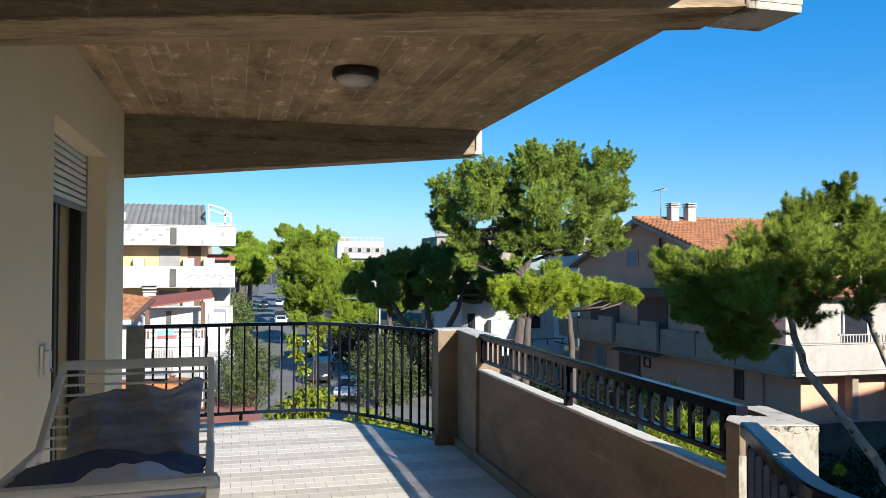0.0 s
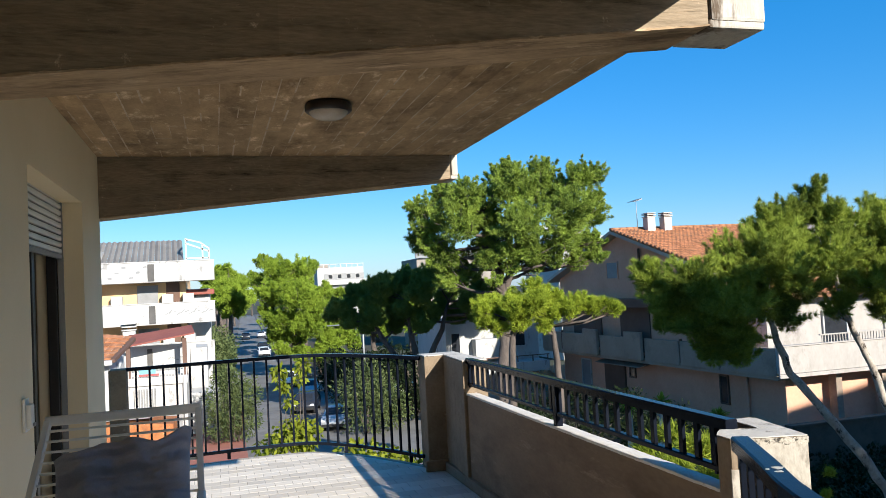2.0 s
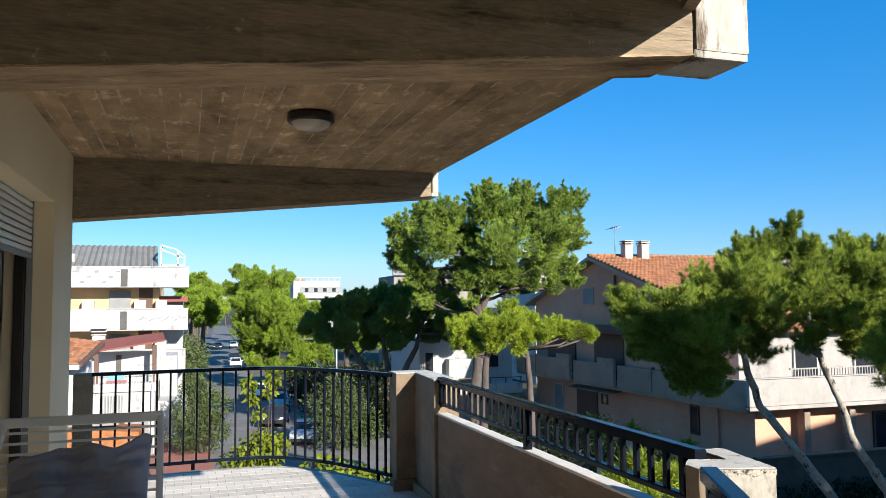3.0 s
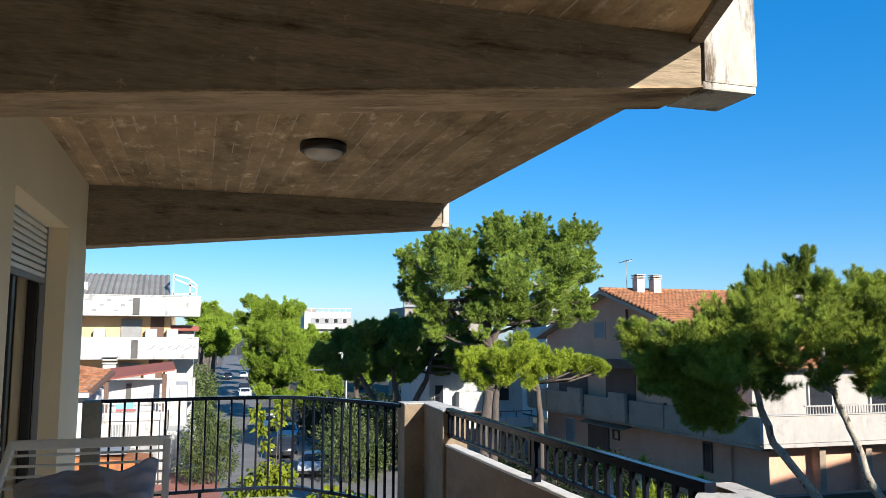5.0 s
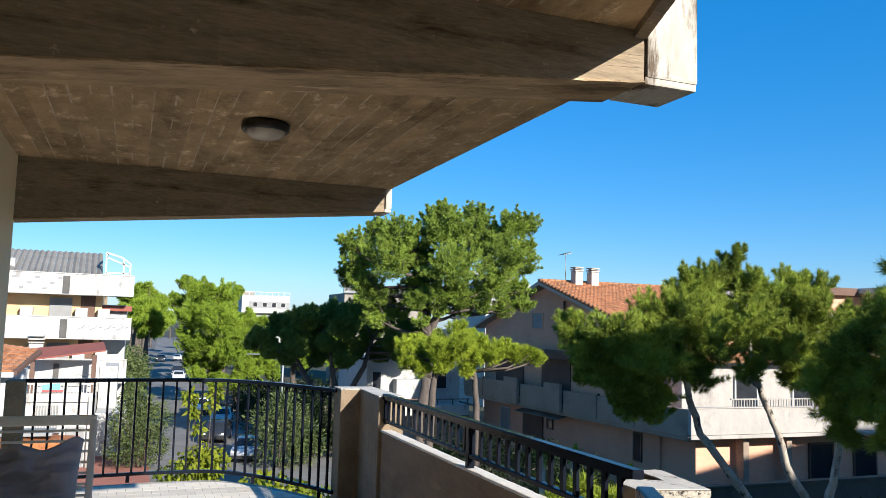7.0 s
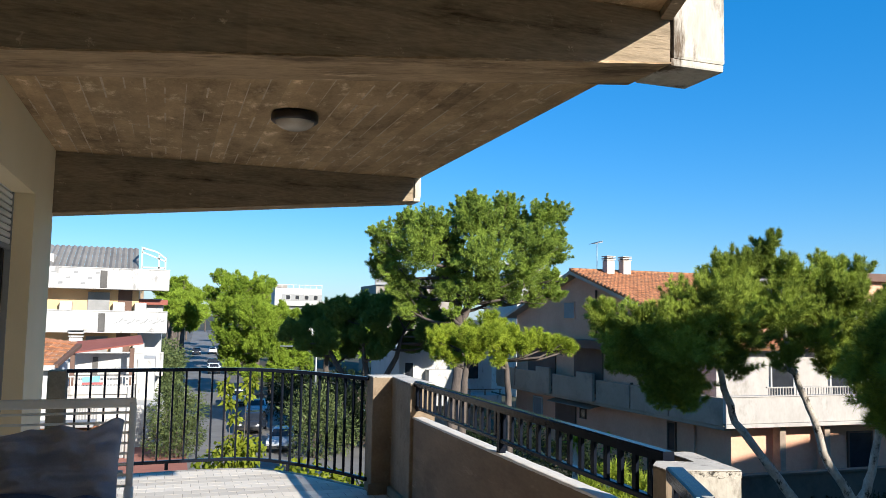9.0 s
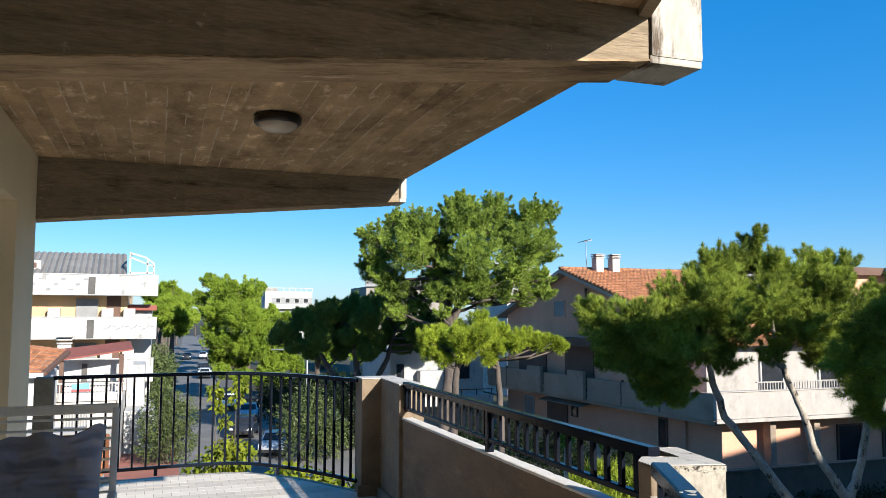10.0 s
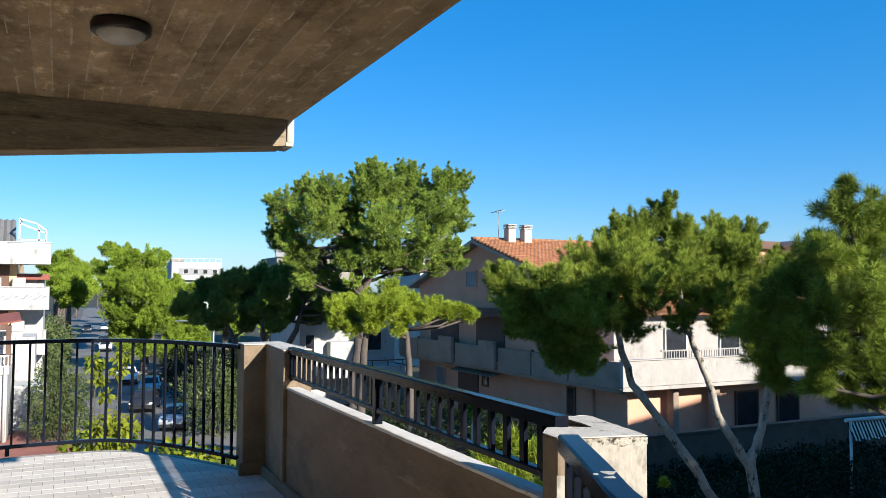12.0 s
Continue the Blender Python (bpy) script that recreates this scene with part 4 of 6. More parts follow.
def cushion(name, label, material, cx, cy, cz, sx, sy, sz, tilt, seed, crease=0.03, n=44, ragged=None):
    """A soft stuffed cushion with creases and pointed corners."""
    bm = B()
    bmesh.ops.create_grid(bm, x_segments=n, y_segments=n, size=1.0)
    top = list(bm.verts)
    res = bmesh.ops.duplicate(bm, geom=list(bm.faces))
    low = [g for g in res["geom"] if isinstance(g, bmesh.types.BMVert)]
    m = Matrix.Translation((cx, cy, cz)) @ Matrix.Rotation(radians(tilt), 4, 'X')
    for vs, sg in ((top, 1), (low, -1)):
        for v in vs:
            u, w = v.co.x, v.co.y
            body = max(0.0, (1 - u ** 6) * (1 - w ** 6)) ** 0.45
            pull = 1 - 0.07 * (1 - u * u) * abs(w) ** 3 - 0.0
            q = Vector((u * 2.2 + seed, w * 2.2, sg * 0.4))
            fold = noise.noise(q * 1.1) * crease * 1.6 + noise.noise(Vector((u * 1.5 + seed, w * 7, 0))) * crease + noise.noise(q * 5) * crease * 0.3
            v.co = m @ Vector((u * sx * (1 - 0.05 * (1 - w * w)), w * sy * pull + 0.014 * noise.noise(Vector((u * 3 + seed, 0, 3))) * abs(w), sg * sz * body + fold * body))
            if ragged:
                v.co += m.to_3x3() @ ragged(u, w, sg, body)
    bmesh.ops.remove_doubles(bm, verts=bm.verts, dist=0.0015)
    bmesh.ops.recalc_face_normals(bm, faces=bm.faces)
    for f in bm.faces:
        f.smooth = True
    return solid(name, bm, material, label, name)


def slumped(u, w, sg, body):
    """Sagging top edge with two peaks, and long folds across the cover."""
    top = max(0.0, w) ** 2
    edge = -0.045 * max(0, -u - 0.3) - 0.004 * math.exp(-((u - 0.45) / 0.16) ** 2) + 0.004 * math.exp(-((u - 0.08) / 0.12) ** 2) + 0.012 * math.exp(-((u - 0.9) / 0.15) ** 2)
    f = -0.020 * math.exp(-((w - 0.22 - 0.10 * u) / 0.07) ** 2) * min(1, max(0, 0.75 - u)) - 0.014 * math.exp(-((w + 0.10 + 0.08 * u) / 0.06) ** 2) * min(1, max(0, u + 0.6))
    f += 0.012 * math.exp(-((w - 0.42 + 0.12 * u) / 0.12) ** 2) + 0.010 * math.exp(-((u - 0.55 + 0.5 * w) / 0.10) ** 2)
    return Vector((0, edge * top * 1.6, f * sg * body * 1.3))


cushion("pillow", "rumpled blue-grey cotton pillow propped on the clothes airer", M_PILLOW, -0.165, 2.47, 1.125, 0.20, 0.155, 0.055, 66, 3.0, 0.026, 56, slumped)


def throw(name, label, material, x0, x1, y0, y1, z, hump, seed, n=36):
    bm = B()
    bmesh.ops.create_grid(bm, x_segments=n, y_segments=n, size=0.5)
    for v in bm.verts:
        u, w = v.co.x + 0.5, v.co.y + 0.5
        h = hump * math.sin(math.pi * min(1, max(0, u))) ** 0.7 * math.sin(math.pi * min(1, max(0, w))) ** 0.6
        f = noise.noise(Vector((u * 3 + seed, w * 3, 0))) * 0.03 + noise.noise(Vector((u * 9 + seed, w * 4, 2))) * 0.012
        v.co = Vector((x0 + (x1 - x0) * u + 0.02 * noise.noise(Vector((w * 5, seed, 0))), y0 + (y1 - y0) * w + 0.03 * noise.noise(Vector((u * 5, seed, 5))), z + h + f * (0.4 + h * 5)))
    geom = bmesh.ops.extrude_face_region(bm, geom=list(bm.faces))["geom"]
    bmesh.ops.translate(bm, verts=[g for g in geom if isinstance(g, bmesh.types.BMVert)], vec=(0, 0, 0.012))
    bmesh.ops.recalc_face_normals(bm, faces=bm.faces)
    for f in bm.faces:
        f.smooth = True
    return solid(name, bm, material, label, name)


throw("blanket", "dark navy blanket heaped over the clothes airer", M_NAVY, -0.46, 0.045, 2.02, 2.44, 1.035, 0.072, 2.0)
throw("sheet", "pale lilac crumpled bed sheet on the clothes airer", M_LILAC, -0.30, 0.05, 1.72, 2.16, 1.04, 0.100, 7.0)


# ---- ground, street ----
G = -5.5
gr = B()
n_g = 40
bmesh.ops.create_grid(gr, x_segments=n_g, y_segments=n_g, size=1600)
for v in gr.verts:
    v.co.z = G - 0.03
solid("ground", gr, M_SOIL, "dry soil and grass reaching the horizon", "ground", kind="structure")


def flat(name, poly, z, material, label, cat):
    bm = B()
    prism(bm, poly, G - 0.2, z)
    return solid(name, bm, material, label, cat, kind="structure")


def road_x(y):
    """The middle of the street."""
    return 3.4 + 0.035 * max(0, y - 80)


ys = [14, 26, 40, 55, 70, 80, 90, 100, 130, 160, 200, 250, 320]
flat("road", [(road_x(y) + 2.7, y) for y in ys] + [(road_x(y) - 2.1, y) for y in ys[::-1]], G + 0.0, M_ASPHALT, "grey asphalt street between pines", "road")
flat("road", [(road_x(y) + 2.72, y) for y in (20, 66)] + [(12.5, 66), (14, 20)], G - 0.004, M_ASPHALT, "asphalt parking strip beside the street", "road")
flat("pavement", [(road_x(y) - 2.12, y) for y in ys] + [(road_x(y) - 4.2, y) for y in ys[::-1]], G + 0.12, M_FOOTWAY, "grey paved footway along the street", "pavement")
flat("pavement", [(road_x(y) + 5.2, y) for y in ys[4:]] + [(road_x(y) + 2.72, y) for y in ys[:3:-1]], G + 0.12, M_FOOTWAY, "grey paved footway along the street", "pavement")
flat("pavement", [(-3.5, 26), (1.25, 26), (1.3, 45.6), (-3.5, 46.5)], G + 0.16, M_REDPAVE, "dull red paved forecourt below the terrace", "pavement")


# ---- cars ----
def car(label, paint, x, y, turn):
    root = thing("car", (0, 0, 0), label, "car", "parked cars")
    side = [(-2.0, 0.32), (-2.05, 0.62), (-1.95, 0.86), (-1.25, 0.95), (-0.55, 1.42), (0.75, 1.46), (1.45, 1.30), (1.85, 0.98), (2.02, 0.88), (2.05, 0.40), (1.95, 0.28)]
    bm = B()
    rings = []
    for s in (-0.84, -0.80, 0.80, 0.84):
        ring = []
        for px, pz in side:
            inset = 0.0 if pz < 0.95 else (pz - 0.95) * 0.36
            ring.append(bm.verts.new((math.copysign(abs(s) - inset, s), px * (1.0 if abs(s) < 0.82 else 0.975), pz if abs(s) < 0.82 else 0.3 + (pz - 0.3) * 0.97)))
        rings.append(ring)
    k = len(side)
    for a, b in zip(rings, rings[1:]):
        for i in range(k):
            bm.faces.new((a[i], a[(i + 1) % k], b[(i + 1) % k], b[i])).smooth = True
    bm.faces.new(rings[0][::-1])
    bm.faces.new(rings[-1])
    bmesh.ops.recalc_face_normals(bm, faces=bm.faces)
    part("body", bm, paint, root)

    def pane(pts):
        bm = B()
        vs = [bm.verts.new(p) for p in pts]
        f = bm.faces.new(vs)
        ex = bmesh.ops.extrude_face_region(bm, geom=[f])["geom"]
        f.normal_update()
        bmesh.ops.translate(bm, verts=[g for g in ex if isinstance(g, bmesh.types.BMVert)], vec=f.normal * 0.012)
        bmesh.ops.recalc_face_normals(bm, faces=bm.faces)
        part("window", bm, M_WINGLASS, root)
    pane([(-0.66, -1.18, 1.005), (0.66, -1.18, 1.005), (0.58, -0.62, 1.385), (-0.58, -0.62, 1.385)])
    pane([(0.62, 1.79, 1.045), (-0.62, 1.79, 1.045), (-0.56, 1.50, 1.275), (0.56, 1.50, 1.275)])
    for sgn in (-1, 1):
        pts = [(sgn * 0.838, -0.98, 1.0), (sgn * 0.700, -0.52, 1.36), (sgn * 0.690, 0.68, 1.39), (sgn * 0.745, 1.30, 1.22), (sgn * 0.838, 1.42, 1.0)]
        pane(pts if sgn > 0 else pts[::-1])
        part("headlight", box(B(), sgn * 0.68 - 0.13, sgn * 0.68 + 0.13, -2.055, -1.9, 0.66, 0.80, 0.03), M_HEADLIGHT, root)
        part("tail_light", box(B(), sgn * 0.70 - 0.10, sgn * 0.70 + 0.10, 1.93, 2.04, 0.72, 0.92, 0.02), M_CARRED, root)
        part("mirror", box(B(), sgn * 0.90 - 0.08, sgn * 0.90 + 0.08, -0.85, -0.74, 0.98, 1.10, 0.02), paint, root)
        for wy in (-1.28, 1.25):
            bm = B()
            tube(bm, [(sgn * 0.66, wy, 0.31), (sgn * 0.85, wy, 0.31)], 0.31, 20)
            wheel = part("wheel", bm, M_TYRE, root)
            bm = B()
            tube(bm, [(sgn * 0.80, wy, 0.31), (sgn * 0.856, wy, 0.31)], [0.20, 0.19], 14)
            part("rim", bm, M_RIM, wheel)
    part("bumper", box(B(), -0.80, 0.80, -2.08, -1.93, 0.34, 0.52, 0.03), M_TYRE, root)
    root.matrix_basis = pose(x, y, G, 0, 0, turn) @ Matrix.Scale(0.80, 4)
    return root


for label, paint, x, y, turn in (
        ("silver hatchback parked beside the street", M_CARSILVER, 6.2, 42.8, -16),
        ("grey car parked behind the silver one", M_CARDARK, 5.3, 49.6, -14),
        ("silver car parked along the kerb", M_CARSILVER, 6.3, 57.0, -8),
        ("white car parked along the kerb", M_CARWHITE, 5.4, 64.0, -4),
        ("dark car parked in the shade", M_CARDARK, 9.9, 46.0, 40),
        ("silver car parked among the trees", M_CARSILVER, 10.6, 53.0, 40),
        ("white car parked under the pines", M_CARWHITE, 12.3, 50.0, 40),
        ("white car parked far along the street", M_CARWHITE, 5.5, 97.0, -2),
        ("dark car parked far along the street", M_CARDARK, 5.9, 107.0, -2),
        ("dark car standing in the street", M_CARDARK, 4.9, 139.0, -2),
        ("white car parked far down the street", M_CARWHITE, 7.6, 142.0, -2),
        ("dark car parked by the bush", M_CARDARK, -0.7, 47.5, 70)):
    car(label, paint, x, y, turn)


# ---- buildings ----
def window(root, x0, x1, y0, y1, z0, z1, axis, material=None, frame_mat=None):
    """A window in a wall: frame, sill and pane. axis: the way it faces."""
    fm = frame_mat or M_WHITEWALL
    sx = -1 if axis in ("-x", "-y") else 1
    w = B()
    t = 0.07
    if axis[1] == "x":
        box(w, x0, x1, y0, y0 + t, z0, z1)
        box(w, x0, x1, y1 - t, y1, z0, z1)
        box(w, x0, x1, y0 + t, y1 - t, z0, z0 + t)
        box(w, x0, x1, y0 + t, y1 - t, z1 - t, z1)
    else:
        box(w, x0, x0 + t, y0, y1, z0, z1)
        box(w, x1 - t, x1, y0, y1, z0, z1)
        box(w, x0 + t, x1 - t, y0, y1, z0, z0 + t)
        box(w, x0 + t, x1 - t, y0, y1, z1 - t, z1)
    win = part("window", w, fm, root)
    p = B()
    if axis[1] == "x":
        xm = (x0 + x1) / 2
        box(p, xm - 0.02, xm + 0.02, y0 + t, y1 - t, z0 + t, z1 - t)
    else:
        ym = (y0 + y1) / 2
        box(p, x0 + t, x1 - t, ym - 0.02, ym + 0.02, z0 + t, z1 - t)
    part("pane", p, material or M_WINGLASS, win)
    return win


def tiled_slope(name, root, a, b, c, d, material, pitch=0.24, rise=0.06, rows=0.42):
    """A slope of roof tiles between eave a-b and ridge d-c: ribs and courses of real depth."""
    a, b, c, d = (Vector(p) for p in (a, b, c, d))
    nrm = (b - a).cross(d - a).normalized()
    if nrm.z < 0:
        nrm.negate()
    n_u = max(2, int((b - a).length / pitch))
    n_v = max(1, int((d - a).length / rows))
    verts = []
    at = lambda u, v: a.lerp(b, u).lerp(d.lerp(c, u), v)
    for i in range(n_u):
        u0, u1, u2 = i / n_u, (i + 0.5) / n_u, (i + 0.98) / n_u
        for j in range(n_v):
            v0, v1 = j / n_v, (j + 1.0) / n_v
            lo, hi = nrm * 0.05, nrm * 0.005
            p = [at(u0, v0) + lo, at(u1, v0) + lo + nrm * rise, at(u2, v0) + lo, at(u0, v1) + hi, at(u1, v1) + hi + nrm * rise, at(u2, v1) + hi]
            f0, f2 = at(u0, v0) - nrm * 0.02, at(u2, v0) - nrm * 0.02
            verts += [p[0], p[1], p[4], p[3], p[1], p[2], p[5], p[4], f0, f2, p[2], p[1], f0, p[1], p[1].lerp(p[0], 0.5), p[0]]
    base = Vector(root.location)
    me = tri_mesh(name, np.array([v - base for v in verts]), 4, material)
    ob = new(name, me)
    ob.parent = root
    return tagged(ob, kind="stuff")


# white and apricot apartment house
wb = thing("apartment_house", (-8, 56, G), "white and apricot apartment house with long balconies and grey roof", "house")
bm = B()
box(bm, -24, -1.7, 55.6, 66, G, 4.3)
part("wall", bm, M_YELLOW, wb)
for zt, zb, xr, in ((4.20, 2.92, 0.15), (1.53, 0.19, 0.12), (-1.05, -2.50, 0.0)):
    bal = part("balcony", box(B(), -24, xr, 54.0, 55.6, zb, zb + 0.24, 0.03), M_WHITEWALL, wb, "white balcony slab")
    part("balustrade", box(B(), -24, xr, 53.98, 54.14, zb + 0.10, zt, 0.03), M_WHITEWALL, bal)
    part("balustrade", box(B(), xr - 0.16, xr, 54.15, 55.6, zb + 0.24, zt, 0.03), M_WHITEWALL, bal)
    part("coping", box(B(), -24, xr + 0.03, 53.94, 54.18, zt, zt + 0.06, 0.015), M_WHITEWALL, bal)
    if zt == 1.53:
        for k in range(12):
            x = -3.0 + k * 0.25
            part("spray_mark", bar(B(), (x, 53.972, 0.78 + 0.08 * (k % 3)), (x + 0.22, 53.972, 0.90 + 0.10 * ((k * 2) % 3)), 0.012, 0.05 + 0.03 * (k % 2), 0.0), M_BLIND, bal, "faded grey spray-paint stroke")
    if zt == 4.20:
        for k in range(9):
            part("weather_mark", bar(B(), (-7.6 + k * 0.42, 53.972, 3.25 + 0.33 * (k % 3)), (-7.35 + k * 0.42, 53.972, 3.27 + 0.33 * (k % 3)), 0.012, 0.10 + 0.05 * (k % 2), 0.0), M_BLIND, bal, "flaking grey patch of paint")
    for k in range(5):
        x = -3.75 - k * 4.1
        part("rib", box(B(), x - 0.2, x + 0.2, 53.93, 53.978, zb + 0.08, zt - 0.12, 0.01), M_RIB, bal, "dark grey weathered rib")
for z0, z1 in ((1.62, 3.0), (-1.0, 0.18)):
    part("blind", box(B(), -4.75, -3.45, 55.5, 55.58, z0 - 0.5, z1 - 0.25, 0.02), M_BLIND, wb, "grey roller blind")
    part("blind", box(B(), -9.2, -8.1, 55.5, 55.58, z0 - 0.5, z1 - 0.25, 0.02), M_BLIND, wb, "grey roller blind")
    part("recess", box(B(), -2.95, -2.1, 55.55, 55.598, z0 - 1.2, z1 - 0.05), M_BROWN, wb, "dark doorway")
    for xc in (-6.3, -9.6, -3.2, -1.9):
        part("divider", box(B(), xc, xc + 0.7, 54.9, 55.55, z0 - 0.4, z0 + 0.5, 0.02), M_WHITEWALL, wb)
for xc, z0 in ((-5.5, -0.2),):
    part("vent_cowl", box(B(), xc, xc + 0.75, 53.4, 53.9, z0 - 1.2, z0 + 0.1, 0.02), M_WHITEWALL, wb)
    for k in range(3):
        part("louvre", box(B(), xc - 0.06, xc + 0.81, 53.34, 53.96, z0 + 0.14 + k * 0.2, z0 + 0.22 + k * 0.2, 0.02), M_WHITEWALL, wb)
tiled_slope("roof", wb, (-24, 54.9, 4.20), (-1.75, 54.9, 4.20), (-2.0, 60, 5.95), (-24, 60, 5.95), M_GREYROOF, 0.36, 0.09, 6.0)
dorm = part("dormer", box(B(), -9.5, -6.9, 55.9, 57.5, 4.4, 5.15, 0.03), M_WHITEWALL, wb, "white dormer with two louvres")
for x in (-9.3, -8.1):
    part("louvre", box(B(), x, x + 0.95, 55.82, 55.9, 4.7, 5.0, 0.01), M_BROWN, dorm)
# glazed frame of the roof terrace
for p, q in (((-1.6, 55, 4.25), (-1.6, 55, 5.7)), ((-0.15, 55, 4.25), (-0.15, 55, 5.05)), ((-1.6, 55, 5.7), (-0.7, 55, 5.45)), ((-0.7, 55, 5.45), (-0.15, 55, 5.05)), ((-1.6, 55, 5.42), (-0.15, 55, 4.85)),
             ((-0.55, 55, 4.25), (-0.55, 55, 5.3)), ((-1.6, 55, 4.42), (-0.15, 55, 4.42)), ((-0.15, 55, 5.05), (-0.15, 58, 5.3)), ((-1.6, 55, 5.7), (-1.6, 58, 5.8))):
    part("glazing_bar", bar(B(), p, q, 0.10, 0.10, 0.0), M_WHITEWALL, wb)
part("wall", box(B(), -1.65, -0.2, 56.2, 64, G, 2.4, 0.03), M_WHITEWALL, wb, "white rear wing")
part("canopy", box(B(), -1.69, 0.1, 55.7, 57.2, 2.0, 2.35, 0.03), M_AWNING, wb, "dark red canopy edge")

# lower white block with awning and orange roof
lo = thing("low_house", (-4, 40, G), "low white house with orange tiled roof beside the street", "house")
part("wall", box(B(), -14, -1.35, 41.0, 50, G, -2.35, 0.03), M_WHITEWALL, lo)
part("parapet", box(B(), -14, -1.3, 40.9, 41.05, -2.35, -1.95, 0.02), M_WHITEWALL, lo)
for k in range(22):
    part("rail_bar", box(B(), -4.3 + k * 0.14, -4.26 + k * 0.14, 40.92, 40.96, -1.95, -1.55), M_WHITEWALL, lo)
part("handrail", box(B(), -4.4, -1.3, 40.9, 40.98, -1.55, -1.48, 0.01), M_WHITEWALL, lo)
part("door", box(B(), -2.4, -1.6, 40.9, 40.99, G + 0.16, -3.5, 0.02), M_BLIND, lo, "grey door")
part("wall", box(B(), -1.3, 0.2, 44, 50, G, -3.2, 0.03), M_WHITEWALL, lo, "white stepped garden wall")
part("wall", box(B(), -1.3, -0.4, 46.5, 50, -3.2, -1.0, 0.03), M_WHITEWALL, lo, "white stepped wall")
aw = thing("awning", (-2.6, 45.5, -2.0), "dark red sloping awning on posts", "awning")
part("canopy", prism(B(), [(-4.6, 44.9), (-1.0, 44.9), (-1.2, 47.4), (-4.6, 47.4)], [-0.68, -0.15, 0.18, -0.2], [-0.60, -0.07, 0.26, -0.12]), M_AWNING, aw)
for x in (-4.4, -1.55):
    part("post", box(B(), x - 0.11, x + 0.11, 45.1, 45.4, -2.35, -0.35, 0.02), M_BROWN, aw)
orf = thing("tiled_roof", (-6, 37, -2), "orange tiled lean-to roof with white eaves", "roof")
tiled_slope("tiles", orf, (-9, 34.6, -0.55), (-4.0, 34.6, -0.55), (-3.45, 37.6, 0.20), (-9, 37.6, 0.95), M_TERRA, 0.24, 0.025, 0.5)
part("eave", bar(B(), (-9, 34.6, -0.68), (-3.95, 34.6, -0.68), 0.3, 0.2, 0.02), M_WHITEWALL, orf)
part("eave", bar(B(), (-3.95, 34.6, -0.62), (-3.4, 37.6, 0.08), 0.2, 0.16, 0.02), M_BROWN, orf)
part("wall", box(B(), -9, -4.1, 35.0, 40.5, G, -0.75), M_WHITEWALL, orf)
part("gutter_pipe", tube(B(), [(-3.65, 34.7, -0.7), (-3.75, 34.9, -1.1), (-4.05, 34.95, -1.3), (-4.05, 34.95, G)], 0.06, 8), M_STREETPOLE, orf)
back = part("terrace_back_wall", box(B(), -4.6, -1.0, 46.6, 46.8, -2.35, -0.72), M_WHITEWALL, lo)
part("rib", box(B(), -3.55, -3.28, 46.54, 46.598, -2.3, -0.9, 0.01), M_RIB, back, "dark grey weathered rib")
for k in range(5):
    part("spray_mark", bar(B(), (-2.5 + k * 0.21, 46.592, -1.55 + 0.09 * (k % 2)), (-2.33 + k * 0.21, 46.592, -1.42 - 0.08 * (k % 3)), 0.012, 0.05, 0.0), M_BLIND, back, "faded grey spray-paint stroke")
part("terrace_rail", box(B(), -4.5, -1.4, 46.0, 46.05, -1.86, -1.80), M_RIB, lo, "thin dark terrace rail")
grille = part("window", box(B(), -3.75, -2.75, 40.9, 40.99, -3.6, -2.5, 0.02), M_BLIND, lo, "grilled window")
for k in range(9):
    part("grille_bar", box(B(), -3.74 + k * 0.12, -3.70 + k * 0.12, 40.84, 40.88, -3.6, -2.5), M_WHITEWALL, grille)
part("window_ledge", box(B(), -3.9, -2.6, 40.7, 40.99, -3.72, -3.6, 0.02), M_BLIND, lo)
part("downpipe", tube(B(), [(-1.45, 40.85, G), (-1.45, 40.85, -2.0)], 0.06, 8), M_WHITEWALL, lo)
pool = thing("clothes_rack", (-3.3, 40.6, -2.0), "turquoise and red cloths drying over the white parapet", "laundry")
part("cloth", prism(B(), [(-3.5, 40.84), (-2.75, 40.84), (-2.75, 40.88), (-3.5, 40.88)], [-1.78, -1.78, -1.78, -1.78], [-1.55, -1.48, -1.48, -1.55]), M_TURQ, pool, "turquoise cloth")
part("cloth", prism(B(), [(-3.5, 40.78), (-2.6, 40.78), (-2.6, 40.82), (-3.5, 40.82)], -1.88, -1.78), M_REDCLOTH, pool, "red cloth")

skip = thing("container", (-2.4, 33, G), "rusty orange open steel container on the forecourt", "container")
part("body", prism(B(), [(-4.2, 32.0), (-1.55, 31.9), (-1.45, 34.0), (-4.2, 34.0)], [-4.2] * 4, [-2.75, -2.95, -2.95, -2.75], 0.06), M_ORANGE, skip)
part("base", box(B(), -4.1, -1.6, 32.2, 33.9, G + 0.12, -4.25, 0.03), M_WHITEWALL, skip, "white plinth wall")
part("lid", box(B(), -4.3, -2.3, 32.4, 33.9, -2.74, -2.62, 0.02), M_BLIND, skip, "dented grey lid")

# salmon house with gable
rh = thing("gabled_house", (25, 36, G), "salmon rendered house with brown-trimmed gable and orange tiled roof", "house")
gw = B()
pts = [(46.0, -2.5), (29.9, -2.5), (29.9, 1.75), (38.0, 3.95), (46.0, 1.75)]
va = [gw.verts.new((21.0, y, z)) for y, z in pts]
vb = [gw.verts.new((36.0, y, z)) for y, z in pts]
gw.faces.new(va)
gw.faces.new(vb[::-1])
